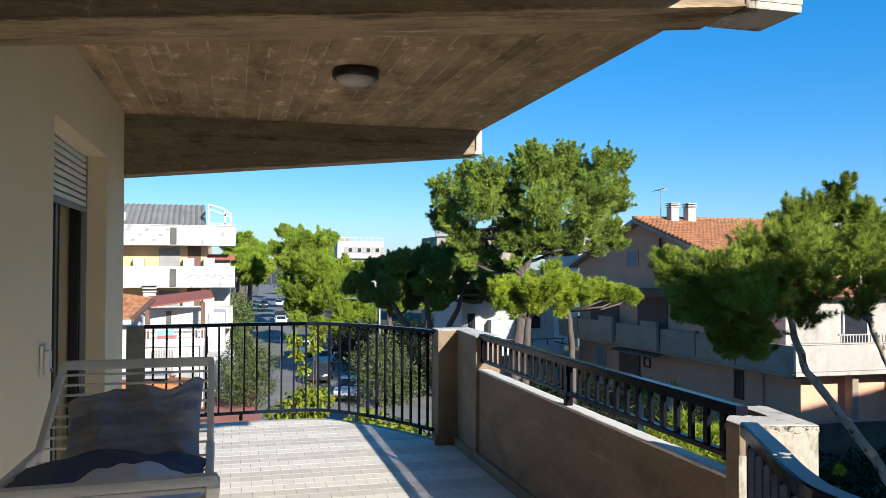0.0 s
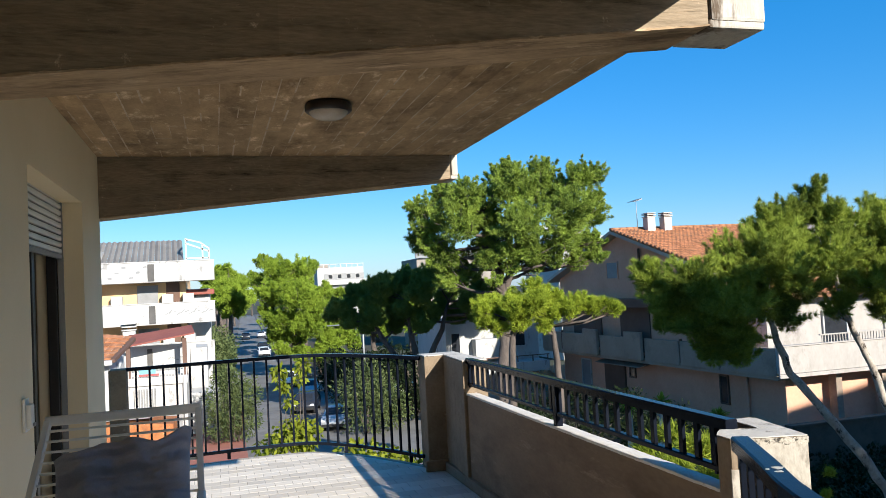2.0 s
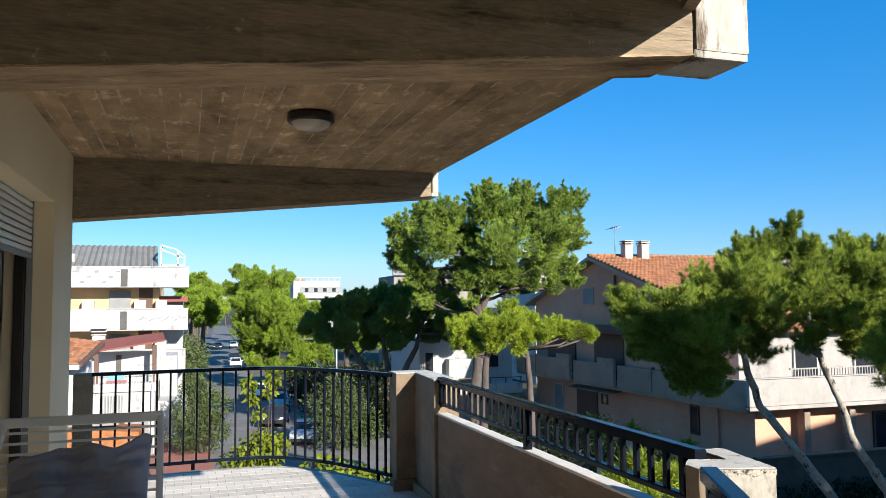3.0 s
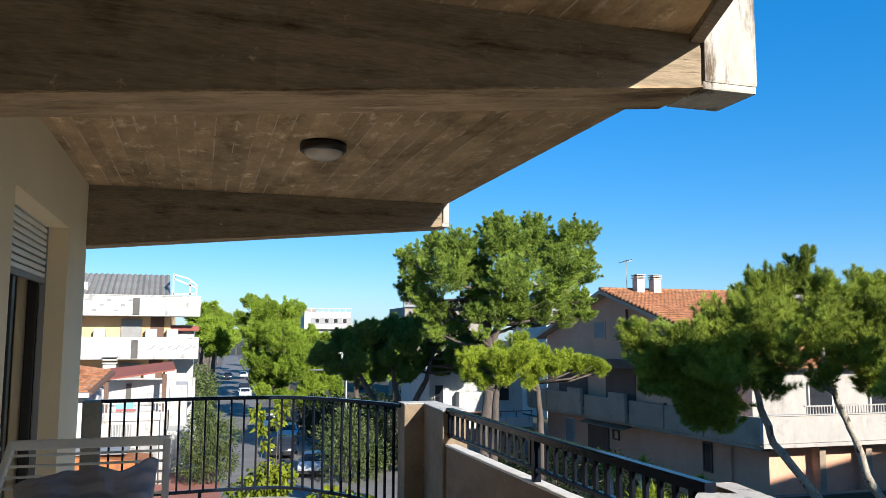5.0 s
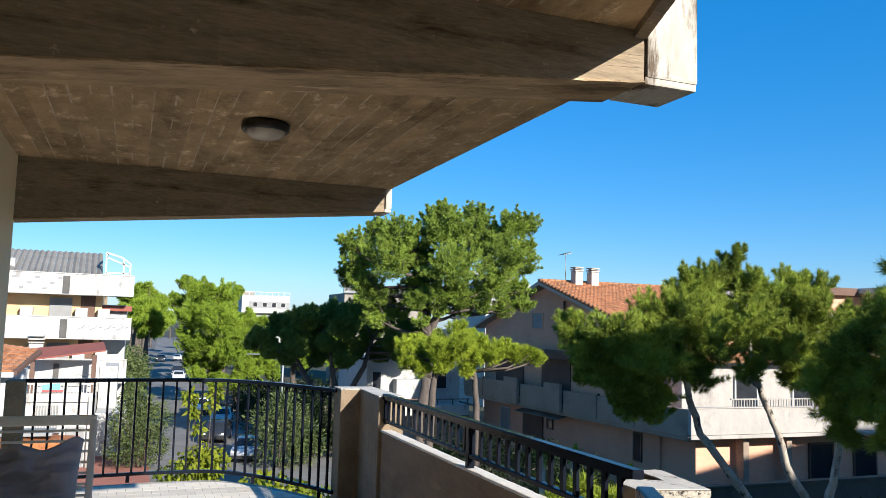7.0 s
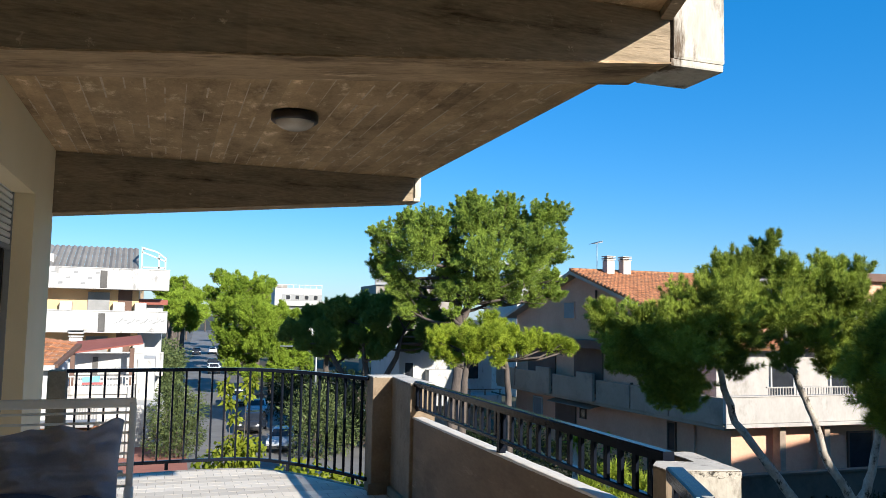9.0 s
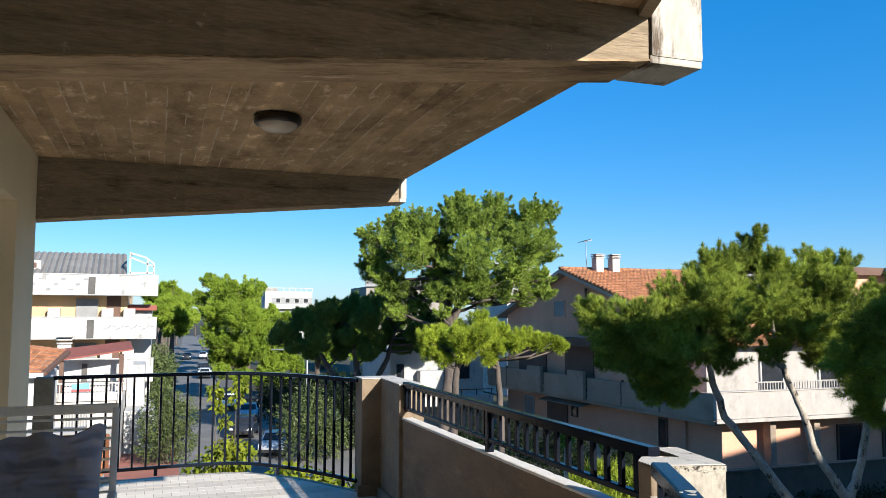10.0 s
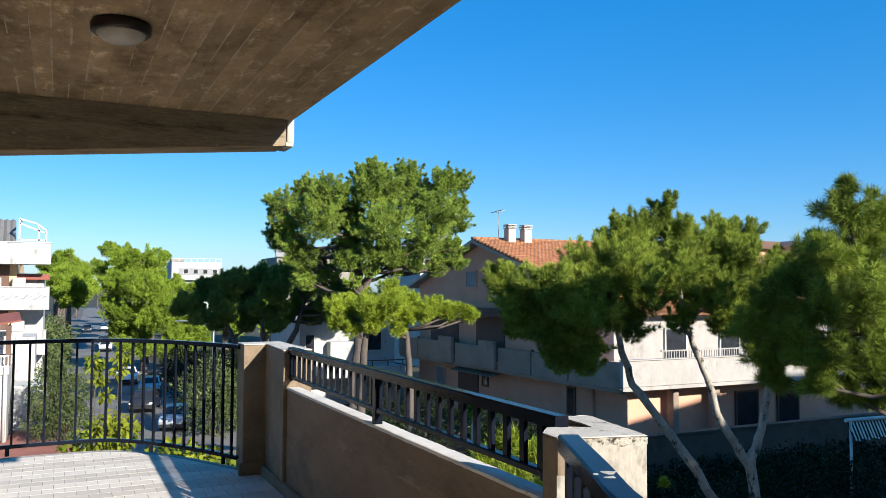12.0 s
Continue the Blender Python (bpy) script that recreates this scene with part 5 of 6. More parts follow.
for i in range(5):
    gw.faces.new((va[i], vb[i], vb[(i + 1) % 5], va[(i + 1) % 5]))
bmesh.ops.recalc_face_normals(gw, faces=gw.faces)
part("wall", gw, M_PINK, rh)
part("lower_wall", box(B(), 21.0, 36, 29.88, 46.0, G, -2.5), M_PINK, rh)
roof_f = prism(B(), [(20.45, 29.3), (36.2, 29.3), (36.2, 38.05), (20.45, 38.05)], [1.58, 1.58, 4.00, 4.00], [1.76, 1.76, 4.18, 4.18])
part("roof", roof_f, M_BARGE, rh, "grey-beige boarded roof edge")
roof_b = prism(B(), [(20.45, 38.05), (36.2, 38.05), (36.2, 46.8), (20.45, 46.8)], [4.00, 4.00, 1.56, 1.56], [4.18, 4.18, 1.74, 1.74])
part("roof", roof_b, M_BARGE, rh, "grey-beige boarded roof edge")
tiled_slope("roof_tiles", rh, (20.6, 29.2, 1.76), (29.6, 29.2, 1.76), (29.6, 38.05, 4.21), (20.6, 38.05, 4.21), M_TERRA, 0.22, 0.055, 0.36)
tiled_slope("roof_tiles", rh, (20.6, 46.9, 1.76), (29.6, 46.9, 1.76), (29.6, 38.05, 4.21), (20.6, 38.05, 4.21), M_TERRA, 0.22, 0.055, 0.8)
for i in range(22):
    x = 20.6 + i * 0.41
    part("ridge_tile", tube(B(), [(x, 38.05, 4.22), (x + 0.43, 38.05, 4.235)], [0.12, 0.10], 8), M_TERRA, rh)
for i in range(24):
    y = 29.4 + i * 0.36
    z = 1.78 + (y - 29.2) * 0.277
    part("verge_tile", tube(B(), [(20.5, y, z + 0.02), (20.5, y + 0.39, z + 0.13)], [0.10, 0.085], 6), M_TERRA, rh)
for x in (22.55, 23.55):
    ch = part("chimney", box(B(), x - 0.23, x + 0.23, 37.3, 37.8, 3.7, 4.78, 0.02), M_CHIMNEY, rh, "pale rendered chimney")
    for k in range(3):
        part("chimney_slab", box(B(), x - 0.27, x + 0.27, 37.26, 37.84, 4.80 + k * 0.09, 4.845 + k * 0.09, 0.01), M_CHIMNEY, ch)
    part("chimney_core", box(B(), x - 0.16, x + 0.16, 37.37, 37.73, 4.78, 5.0), M_BROWN, ch)
part("antenna_mast", tube(B(), [(22.1, 38.0, 4.1), (22.1, 38.0, 5.75)], 0.02, 6), M_STREETPOLE, rh)
aer = part("antenna", bar(B(), (21.9, 37.9, 5.70), (22.5, 38.1, 5.84), 0.05, 0.05, 0.0), M_STREETPOLE, rh)
for k in range(4):
    part("antenna_rod", bar(B(), (21.8 + k * 0.15, 37.65, 5.70 + k * 0.045), (21.8 + k * 0.15, 38.35, 5.70 + k * 0.045), 0.025, 0.025, 0.0), M_STREETPOLE, aer)
for x, y in ((27.2, 33.0), (25.0, 33.4)):
    z = 1.78 + (y - 29.2) * 0.277
    part("roof_vent", tube(B(), [(x, y, z), (x, y, z + 0.3), (x + 0.14, y - 0.05, z + 0.42)], [0.09, 0.09, 0.10], 8), M_TERRA, rh)
window(rh, 20.95, 21.04, 38.4, 39.7, 1.58, 2.56, "-x", M_BLIND, M_PINK)
window(rh, 20.95, 21.04, 34.5, 35.6, 1.5, 2.52, "-x", M_BLIND, M_PINK)
window(rh, 20.95, 21.04, 31.6, 32.4, 1.2, 2.1, "-x", M_BROWN, M_BROWN)
part("downpipe", tube(B(), [(20.9, 36.0, 0.7), (20.9, 36.0, 3.1)], 0.07, 8), M_BROWN, rh)
part("band", box(B(), 20.3, 20.998, 29.5, 46.6, 0.12, 0.55, 0.03), M_BROWN, rh, "brown cornice band")
# Flat brown panels on the wall stand for the shade inside the loggias.
part("recess", box(B(), 20.93, 20.99, 40.6, 44.2, -2.2, 0.1), M_BROWN, rh, "flat brown panel standing for loggia shade")
part("recess", box(B(), 20.93, 20.99, 35.4, 38.4, -2.2, 0.1), M_BROWN, rh, "flat brown panel standing for loggia shade")
balc = part("balcony", box(B(), 19.9, 21.0, 26.2, 46.5, -2.66, -2.38, 0.03), M_PANEL, rh, "long concrete balcony")
for y0, y1, out in ((44.0, 46.5, 0.0), (41.2, 43.9, 0.0), (39.6, 41.1, -0.16), (36.9, 39.5, 0.0), (35.3, 36.8, -0.16), (32.4, 35.2, 0.0), (29.6, 32.3, 0.0), (26.2, 29.5, 0.0)):
    part("balcony_panel", box(B(), 19.85 + out, 20.02 + out, y0, y1, -2.5, -1.40 - out * 1.9, 0.02), M_PANEL, balc)
for y in (44.0, 41.2, 36.9, 32.35, 29.55):
    part("panel_gap_post", box(B(), 19.86, 19.98, y - 0.08, y, -2.4, -1.3), M_BROWN, balc)
fb = part("balcony", box(B(), 20.0, 33, 26.1, 30.0, -2.55, -2.28, 0.03), M_OFFWHITE, rh, "white front terrace")
part("balustrade", box(B(), 19.86, 33, 26.02, 26.2, -2.40, -1.35, 0.03), M_OFFWHITE, fb, "white rendered balustrade")
for k in range(70):
    x = 22.0 + k * 0.14
    part("rail_bar", box(B(), x, x + 0.035, 26.09, 26.125, -1.35, -1.02), M_OFFWHITE, fb)
part("handrail", box(B(), 21.9, 32, 26.07, 26.15, -1.02, -0.97), M_OFFWHITE, fb)
part("slab_lip", box(B(), 19.80, 33, 25.94, 26.02, -2.55, -2.40, 0.02), M_OFFWHITE, fb)
part("rail_base", box(B(), 19.84, 33, 25.97, 26.24, -1.35, -1.30, 0.015), M_OFFWHITE, fb)
part("upper_wall", box(B(), 22.5, 36, 28.6, 29.88, -2.3, 0.4), M_OFFWHITE, rh, "white upper storey wall")
window(rh, 25.3, 26.6, 28.5, 28.62, -2.0, -0.2, "-y")
window(rh, 28.6, 29.9, 28.5, 28.62, -2.0, -0.2, "-y")
tiled_slope("roof_tiles", rh, (22.2, 27.9, 0.42), (33, 27.9, 0.42), (33, 30.0, 1.15), (22.2, 30.0, 1.15), M_TERRA, 0.22, 0.055, 0.36)
part("ground_wall", box(B(), 21.0, 36, 27.1, 29.88, G, -2.56), M_PINK, rh, "salmon ground floor wall under the terrace")
for x0, x1, z0, z1 in ((27.0, 28.4, G + 0.1, -3.0), (29.6, 31.0, -4.6, -3.0)):
    window(rh, x0, x1, 27.0, 27.12, z0, z1, "-y", M_WINGLASS, M_BROWN)
part("pier", box(B(), 22.9, 23.2, 26.5, 26.9, G, -2.56, 0.02), M_PANEL, rh)
part("pier", box(B(), 25.2, 25.5, 26.5, 26.9, G, -2.56, 0.02), M_PANEL, rh)
window(rh, 20.92, 21.02, 42.6, 43.7, -4.7, -3.0, "-x", M_BLIND, M_WHITEWALL)
# Another flat brown panel, for the shade in the garage opening.
part("door_recess", box(B(), 20.9, 20.99, 38.9, 41.0, -5.3, -3.1), M_BROWN, rh, "flat brown panel standing for shade in the garage opening")
window(rh, 20.92, 21.02, 37.9, 38.5, -3.7, -2.8, "-x", M_WINGLASS, M_BROWN)
window(rh, 20.92, 21.02, 30.5, 31.1, -4.2, -2.9, "-x", M_WINGLASS, M_BROWN)
part("awning", prism(B(), [(20.0, 36.0), (21.0, 36.0), (21.0, 40.4), (20.0, 40.4)], [-2.95, -2.72, -2.72, -2.95], [-2.92, -2.68, -2.68, -2.92]), M_GREYPLASTER, rh, "grey canopy")
part("downpipe", tube(B(), [(20.9, 29.2, G), (20.9, 29.2, -2.66)], 0.05, 8), M_PINK, rh)

for ob in rh.children_recursive:
    # the lower storeys stand slightly askew to the gable
    if max(v.co.z for v in ob.data.vertices) + G < -0.9:
        for v in ob.data.vertices:
            v.co.x += (10.0 - v.co.y) * 0.054

gwl = thing("garden_wall", (22, 24, G), "grey rendered garden wall, colour lowered for shade under the pines", "wall")
part("wall", box(B(), 19.5, 38, 23.8, 24.05, G, -3.95, 0.02), M_SHADEWALL, gwl)
part("coping", box(B(), 19.45, 38, 23.74, 24.11, -3.95, -3.86, 0.015), M_SHADEWALL, gwl)

# buildings further off
db = thing("apartment_block", (32, 212, G), "distant white apartment block with roof railing", "house")
part("wall", box(B(), 26.2, 38.5, 210, 222, G, 8.2, 0.05), M_WHITEWALL, db)
part("balcony", box(B(), 28, 38.9, 208.6, 210, 3.6, 4.9, 0.05), M_WHITEWALL, db)
part("balcony", box(B(), 28, 38.9, 208.6, 210, 0.2, 1.5, 0.05), M_WHITEWALL, db)
# Flat grey bands stand for the shade behind the balcony fronts.
part("shade_band", box(B(), 28, 38.5, 209.8, 209.99, 1.6, 3.4), M_BLIND, db)
part("shade_band", box(B(), 28, 38.5, 209.8, 209.99, 5.0, 6.6), M_BLIND, db)
for k in range(9):
    part("rail_post", box(B(), 26.4 + k * 1.5, 26.55 + k * 1.5, 210, 210.15, 8.2, 9.1), M_WHITEWALL, db)
part("rail", box(B(), 26.3, 38.6, 209.95, 210.2, 9.0, 9.15), M_WHITEWALL, db)
part("stair_head", box(B(), 26.4, 29.5, 212, 216, 8.2, 9.0), M_GREYPLASTER, db)
for k in range(4):
    window(db, 29 + k * 2.4, 30.2 + k * 2.4, 209.7, 209.79, 5.2, 6.4, "-y")
dk = thing("apartment_block", (24.5, 93, G), "grey apartment block behind the pines", "house")
part("wall", box(B(), 23.4, 33, 92, 100, G, 5.2, 0.05), M_GREYPLASTER, dk)
part("rail", box(B(), 23.2, 33, 91.6, 91.9, 5.2, 6.0, 0.02), M_BLIND, dk)
wh = thing("white_house", (36, 67, G), "white house with sloping white roof edge behind the gable", "house")
part("wall", prism(B(), [(30, 66), (37.3, 66), (37.3, 74), (30, 74)], G, [4.0, 4.0, 6.0, 6.0]), M_WHITEWALL, wh)
part("roof", prism(B(), [(29.5, 65.2), (38, 65.2), (38, 71), (29.5, 71)], [5.6, 4.3, 5.4, 7.0], [5.95, 4.65, 5.75, 7.35]), M_WHITEWALL, wh)
for k in range(2):
    window(wh, 31.5 + k * 3, 32.8 + k * 3, 65.9, 65.99, 0.8, 2.4, "-y")
wl2 = thing("white_house", (17, 48, G), "low white house with dark windows behind the pine trunks", "house")
part("wall", box(B(), 13.6, 19.7, 46.91, 54, G, -0.35, 0.04), M_WHITEWALL, wl2)
part("stair_wall", box(B(), 15.27, 17.04, 46.17, 46.9, -2.86, -1.66, 0.03), M_WHITEWALL, wl2)
ban = part("balcony", box(B(), 14.53, 19.6, 45.05, 46.9, -3.7, -3.1, 0.03), M_WHITEWALL, wl2)
part("handrail", box(B(), 14.53, 19.6, 45.07, 45.15, -2.77, -2.72), M_BROWN, ban)
for k in range(6):
    part("rail_post", box(B(), 14.58 + k * 0.98, 14.63 + k * 0.98, 45.08, 45.14, -3.1, -2.77), M_BROWN, ban)
tiled_slope("porch_tiles", wl2, (17.6, 43.75, -4.31), (19.7, 43.75, -4.31), (19.7, 45.15, -3.79), (17.6, 45.15, -3.79), M_TERRA, 0.24, 0.05, 0.4)
for x0, x1, z0, z1 in ((13.88, 14.53, -2.68, -1.19), (17.69, 18.81, -2.31, -1.0)):
    window(wl2, x0, x1, 46.81, 46.9, z0, z1, "-y")
br = thing("apartment_block", (58, 54, G), "brown-edged flat-roofed house behind the near pines", "house")
part("wall", box(B(), 50, 64, 53.5, 62, G, 5.3, 0.05), M_PINK, br)
part("roof", box(B(), 49.4, 62, 52.8, 62.6, 5.3, 6.0, 0.05), M_BROWN, br)
part("roof", prism(B(), [(60.5, 50), (68, 50), (68, 54), (60.5, 54)], [5.6, 2.4, 2.4, 5.6], [6.0, 2.8, 2.8, 6.0]), M_WHITEWALL, br, "white sloping roof edge")
sp = thing("street_lamp", (12, 62, G), "thin galvanised street pole with a horizontal arm", "street lamp")
part("pole", tube(B(), [(11.2, 62, G), (11.2, 62, -0.6)], [0.09, 0.06], 8), M_STREETPOLE, sp)
part("arm", tube(B(), [(11.2, 62, -0.9), (8.4, 62, -0.9)], 0.05, 8), M_STREETPOLE, sp)

# ---- trees ----
T1 = [(10.0, 36.5, 4.5, 1.01), (11.1, 37.1, 5.8, 1.19), (11.6, 34.9, 5.6, 1.25), (13.7, 35.1, 6.7, 0.89), (13.6, 34.2, 5.7, 1.49), (15.8, 35.6, 5.8, 1.43), (16.9, 34.1, 6.3, 1.13), (17.6, 34.0, 5.4, 0.77), (16.0, 33.5, 4.7, 1.49), (13.6, 33.3, 4.1, 1.55), (13.1, 36.6, 4.6, 1.43), (11.1, 35.1, 4.3, 1.43), (10.4, 36.5, 3.4, 1.01), (15.8, 33.6, 3.5, 1.25), (17.4, 34.2, 3.4, 0.77), (14.4, 34.2, 3.0, 1.13), (10.8, 36.4, 2.8, 1.01), (12.9, 36.7, 3.1, 1.19), (13.7, 35.1, 7.3, 0.36), (13.1, 35.6, 3.8, 1.19), (12.9, 37.6, 5.3, 1.07), (15.3, 36.0, 2.7, 1.01), (17.7, 33.9, 6.5, 0.71), (17.8, 35.0, 4.6, 1.01), (9.7, 36.5, 5.3, 0.83), (10.0, 37.6, 3.7, 1.01), (15.6, 35.6, 6.8, 1.01), (13.8, 36.2, 6.3, 1.19), (16.8, 34.6, 2.5, 0.80), (17.7, 34.3, 2.7, 0.60), (11.0, 36.4, 1.8, 0.80), (13.4, 34.5, 2.35, 0.62), (12.1, 36.6, 2.15, 0.72), (14.7, 34.7, 2.35, 0.60), (12.6, 34.8, 1.75, 0.45), (13.3, 34.1, 2.95, 0.80), (12.3, 34.6, 2.65, 0.72), (15.4, 34.0, 2.55, 0.60)]
tree("aleppo_pine", "tall Aleppo pine with a broad uneven green crown", [[(12.9, 35.5, G, 0.34), (13.2, 35.6, -2.0, 0.29), (13.3, 35.5, 1.2, 0.24), (13.0, 35.6, 3.5, 0.18), (12.6, 35.8, 5.2, 0.08)], [(13.3, 35.5, 1.0, 0.2), (13.9, 35.3, 3.2, 0.16), (14.6, 35.0, 5.0, 0.07)]],
     T1, M_BARKDARK, boughs(T1, 66, 28, 9, 0.14, 0.027, 11, 0.40, -0.35, (0.32, 0.60), 0.27, 0.50, 0.55, 1), 3, M_PINE, 3, 0.10)
T2 = [(7.1, 46.2, 0.6, 0.83), (8.3, 46.8, 1.2, 1.03), (9.2, 44.4, 1.6, 1.03), (11.0, 45.9, 1.9, 1.03), (11.9, 43.5, 2.0, 1.03), (13.6, 44.0, 1.7, 1.03), (14.9, 43.6, 1.1, 0.96), (15.5, 43.5, 0.4, 0.69), (8.6, 44.7, 0.6, 0.83), (10.4, 47.2, 0.9, 1.03), (11.1, 42.8, 1.2, 1.03), (13.8, 47.1, 1.1, 1.10), (13.9, 42.9, 0.6, 0.89), (7.6, 46.1, 0.1, 0.62), (10.4, 44.1, 0.3, 0.69), (12.8, 45.4, 0.3, 0.69), (6.6, 46.4, 0.2, 0.55), (7.6, 46.1, -0.2, 0.76), (8.8, 44.6, 0.0, 0.96), (10.6, 46.2, -0.1, 1.03), (11.9, 44.7, -0.1, 1.03), (13.8, 45.1, -0.2, 0.96), (8.5, 45.8, -0.6, 0.62), (11.4, 43.9, -0.6, 0.69), (10.3, 46.3, -0.7, 0.69), (14.7, 43.8, -0.1, 0.96), (15.9, 43.6, 0.9, 0.85), (16.3, 43.8, 0.2, 0.75), (12.8, 44.6, 2.1, 0.85), (9.9, 45.2, 1.7, 0.85)]
tree("umbrella_pine", "dark umbrella pine with several leaning trunks", [[(11.0, 45.0, G, 0.28), (10.6, 45.0, -3.2, 0.22), (9.4, 45.3, -1.2, 0.15), (8.6, 45.5, 0.3, 0.08)], [(11.8, 44.9, G, 0.28), (11.9, 44.8, -2.6, 0.2), (12.7, 44.5, -0.8, 0.14), (13.2, 44.5, 0.8, 0.07)],
     [(11.3, 45.2, G, 0.24), (11.2, 45.0, -2.4, 0.18), (10.9, 44.8, -0.6, 0.12), (10.8, 44.8, 1.0, 0.06)]], T2, M_BARKDARK, boughs(T2, 84, 22, 9, 0.19, 0.032, 21, 1.2, -0.3, (0.30, 0.55), 0.28, 1.0, 0.5, 2), 3, M_PINEDARK, 5, 0.09)
T3 = [(8.3, 23.6, 0.85, 0.44), (9.2, 23.9, 0.95, 0.50), (9.5, 22.7, 0.85, 0.52), (10.3, 23.0, 0.95, 0.52), (9.9, 23.5, 1.32, 0.44), (10.7, 22.6, 0.7, 0.43), (11.5, 22.6, 0.7, 0.39), (12.1, 22.4, 0.6, 0.25), (9.1, 23.0, 0.6, 0.46), (8.2, 23.7, 0.4, 0.36), (8.9, 23.9, 0.6, 0.39), (8.2, 24.0, 0.8, 0.28), (8.9, 22.8, 0.9, 0.43), (10.2, 22.8, 0.6, 0.43), (8.6, 23.5, 0.22, 0.36), (9.2, 23.2, 0.3, 0.34), (9.9, 22.9, 0.2, 0.32), (11.0, 22.6, 0.85, 0.38), (11.9, 22.5, 0.75, 0.32)]
tree("young_pine", "low pine with two trunks and lime-green flat crown", [[(9.05, 23.7, G, 0.16), (9.05, 23.6, -2.0, 0.135), (9.08, 23.45, 0.0, 0.10), (9.2, 23.4, 1.0, 0.06)], [(10.5, 23.2, G, 0.14), (10.45, 23.15, -1.6, 0.11), (10.3, 23.05, 0.0, 0.085), (10.0, 23.0, 1.0, 0.06)]],
     T3, M_BARKDARK, boughs(T3, 26, 16, 16, 0.14, 0.014, 31, 0.6, -0.25, (0.45, 0.75), 0.36, 0.35, 0.6, 0), 3, M_PINELIGHT, 7, 0.06)
T4A = [(7.7, 12.7, 1.6, 0.40), (7.9, 12.4, 1.2, 0.52), (8.3, 12.2, 0.8, 0.57), (8.1, 12.9, 0.8, 0.37), (8.3, 12.0, 1.4, 0.62), (8.8, 11.8, 1.1, 0.68), (9.1, 11.9, 1.7, 0.62), (9.0, 12.1, 0.5, 0.55), (8.8, 12.5, 0.2, 0.42), (9.2, 12.3, 0.1, 0.30), (9.7, 12.0, 2.3, 0.52), (9.5, 11.6, 1.7, 0.68), (10.3, 12.1, 2.1, 0.62), (10.2, 12.1, 2.5, 0.45), (10.8, 12.1, 2.7, 0.45)]
T4B = [(10.9, 12.0, 3.1, 0.20), (11.0, 11.8, 2.3, 0.55), (10.5, 11.5, 1.7, 0.64), (9.9, 11.6, 1.3, 0.59), (9.5, 11.8, 1.0, 0.55), (11.2, 11.9, 1.4, 0.55), (11.7, 11.8, 1.9, 0.57), (11.9, 11.6, 2.4, 0.50), (11.9, 11.3, 1.8, 0.62), (11.4, 11.3, 1.3, 0.55), (12.4, 11.6, 2.4, 0.45), (10.7, 11.5, 0.9, 0.32), (12.3, 11.5, 1.1, 0.62), (10.2, 12.2, 0.7, 0.32), (11.9, 11.7, 0.8, 0.37), (12.25, 11.3, 0.75, 0.42), (12.75, 11.2, 1.5, 0.50), (12.9, 11.2, 0.7, 0.36), (12.4, 11.3, 0.25, 0.28), (12.8, 11.3, 0.0, 0.26), (13.0, 11.3, 1.9, 0.40)]
tree("leaning_pine", "near pine with two pale leaning trunks and dense green crown", [[(12.6, 11.6, G, 0.117), (11.7, 11.75, -2.4, 0.094), (11.13, 11.85, -1.58, 0.086), (10.61, 11.97, -0.88, 0.078), (10.09, 12.09, -0.22, 0.069), (9.85, 12.11, 0.4, 0.058), (9.5, 12.0, 1.3, 0.039)]],
     T4A, M_BARK, boughs(T4A, 52, 26, 14, 0.10, 0.0090, 41, 0.6, -0.6, (0.40, 0.85), 0.19, 0.65, 0.45, 3), 3, M_PINENEAR, 9, 0.032, reach=0.75)
tree("leaning_pine", "near pine with a forked pale trunk and dense green crown", [[(12.5, 11.3, G, 0.133), (12.5, 11.4, -3.2, 0.113), (12.3, 11.45, -1.75, 0.098), (11.72, 11.6, -0.95, 0.078), (11.5, 11.63, -0.24, 0.066), (11.22, 11.67, 0.37, 0.058), (11.0, 11.7, 0.95, 0.051), (10.8, 11.7, 1.9, 0.031)], [(12.3, 11.45, -1.75, 0.094), (12.55, 11.4, -1.1, 0.078), (12.75, 11.3, 0.2, 0.047)]],
     T4B, M_BARK, boughs(T4B, 44, 26, 14, 0.10, 0.0090, 43, 0.6, -0.6, (0.40, 0.90), 0.18, 0.45, 0.45, 3), 3, M_PINENEAR, 13, 0.032, reach=0.75)
T5 = [(10.8, 8.2, 2.6, 0.33), (10.8, 8.2, 2.95, 0.15), (11.4, 8.1, 2.5, 0.40), (10.6, 8.6, 2.1, 0.25), (10.6, 8.3, 1.9, 0.42), (11.3, 8.3, 1.9, 0.50), (10.4, 8.6, 1.6, 0.36), (10.3, 8.2, 1.2, 0.42), (10.9, 8.1, 1.2, 0.52), (11.5, 8.2, 1.1, 0.52), (10.0, 8.4, 0.62, 0.30), (10.5, 8.3, 0.55, 0.42), (11.2, 8.1, 0.5, 0.48), (10.4, 8.4, 0.15, 0.26), (11.7, 8.3, -0.1, 0.36), (11.9, 7.8, 2.7, 0.40), (12.0, 7.8, 2.2, 0.42), (10.1, 8.6, 1.0, 0.34), (9.95, 8.6, 1.5, 0.26), (11.6, 8.0, 0.6, 0.46), (11.9, 7.9, 1.6, 0.46), (12.2, 7.8, 1.0, 0.46), (11.0, 8.4, 0.0, 0.34), (12.2, 7.9, 0.2, 0.42), (10.05, 9.2, 0.9, 0.30), (10.2, 9.1, 0.5, 0.30), (10.2, 9.0, 1.25, 0.32), (10.4, 8.9, 0.85, 0.34), (10.3, 9.0, 0.1, 0.22)]
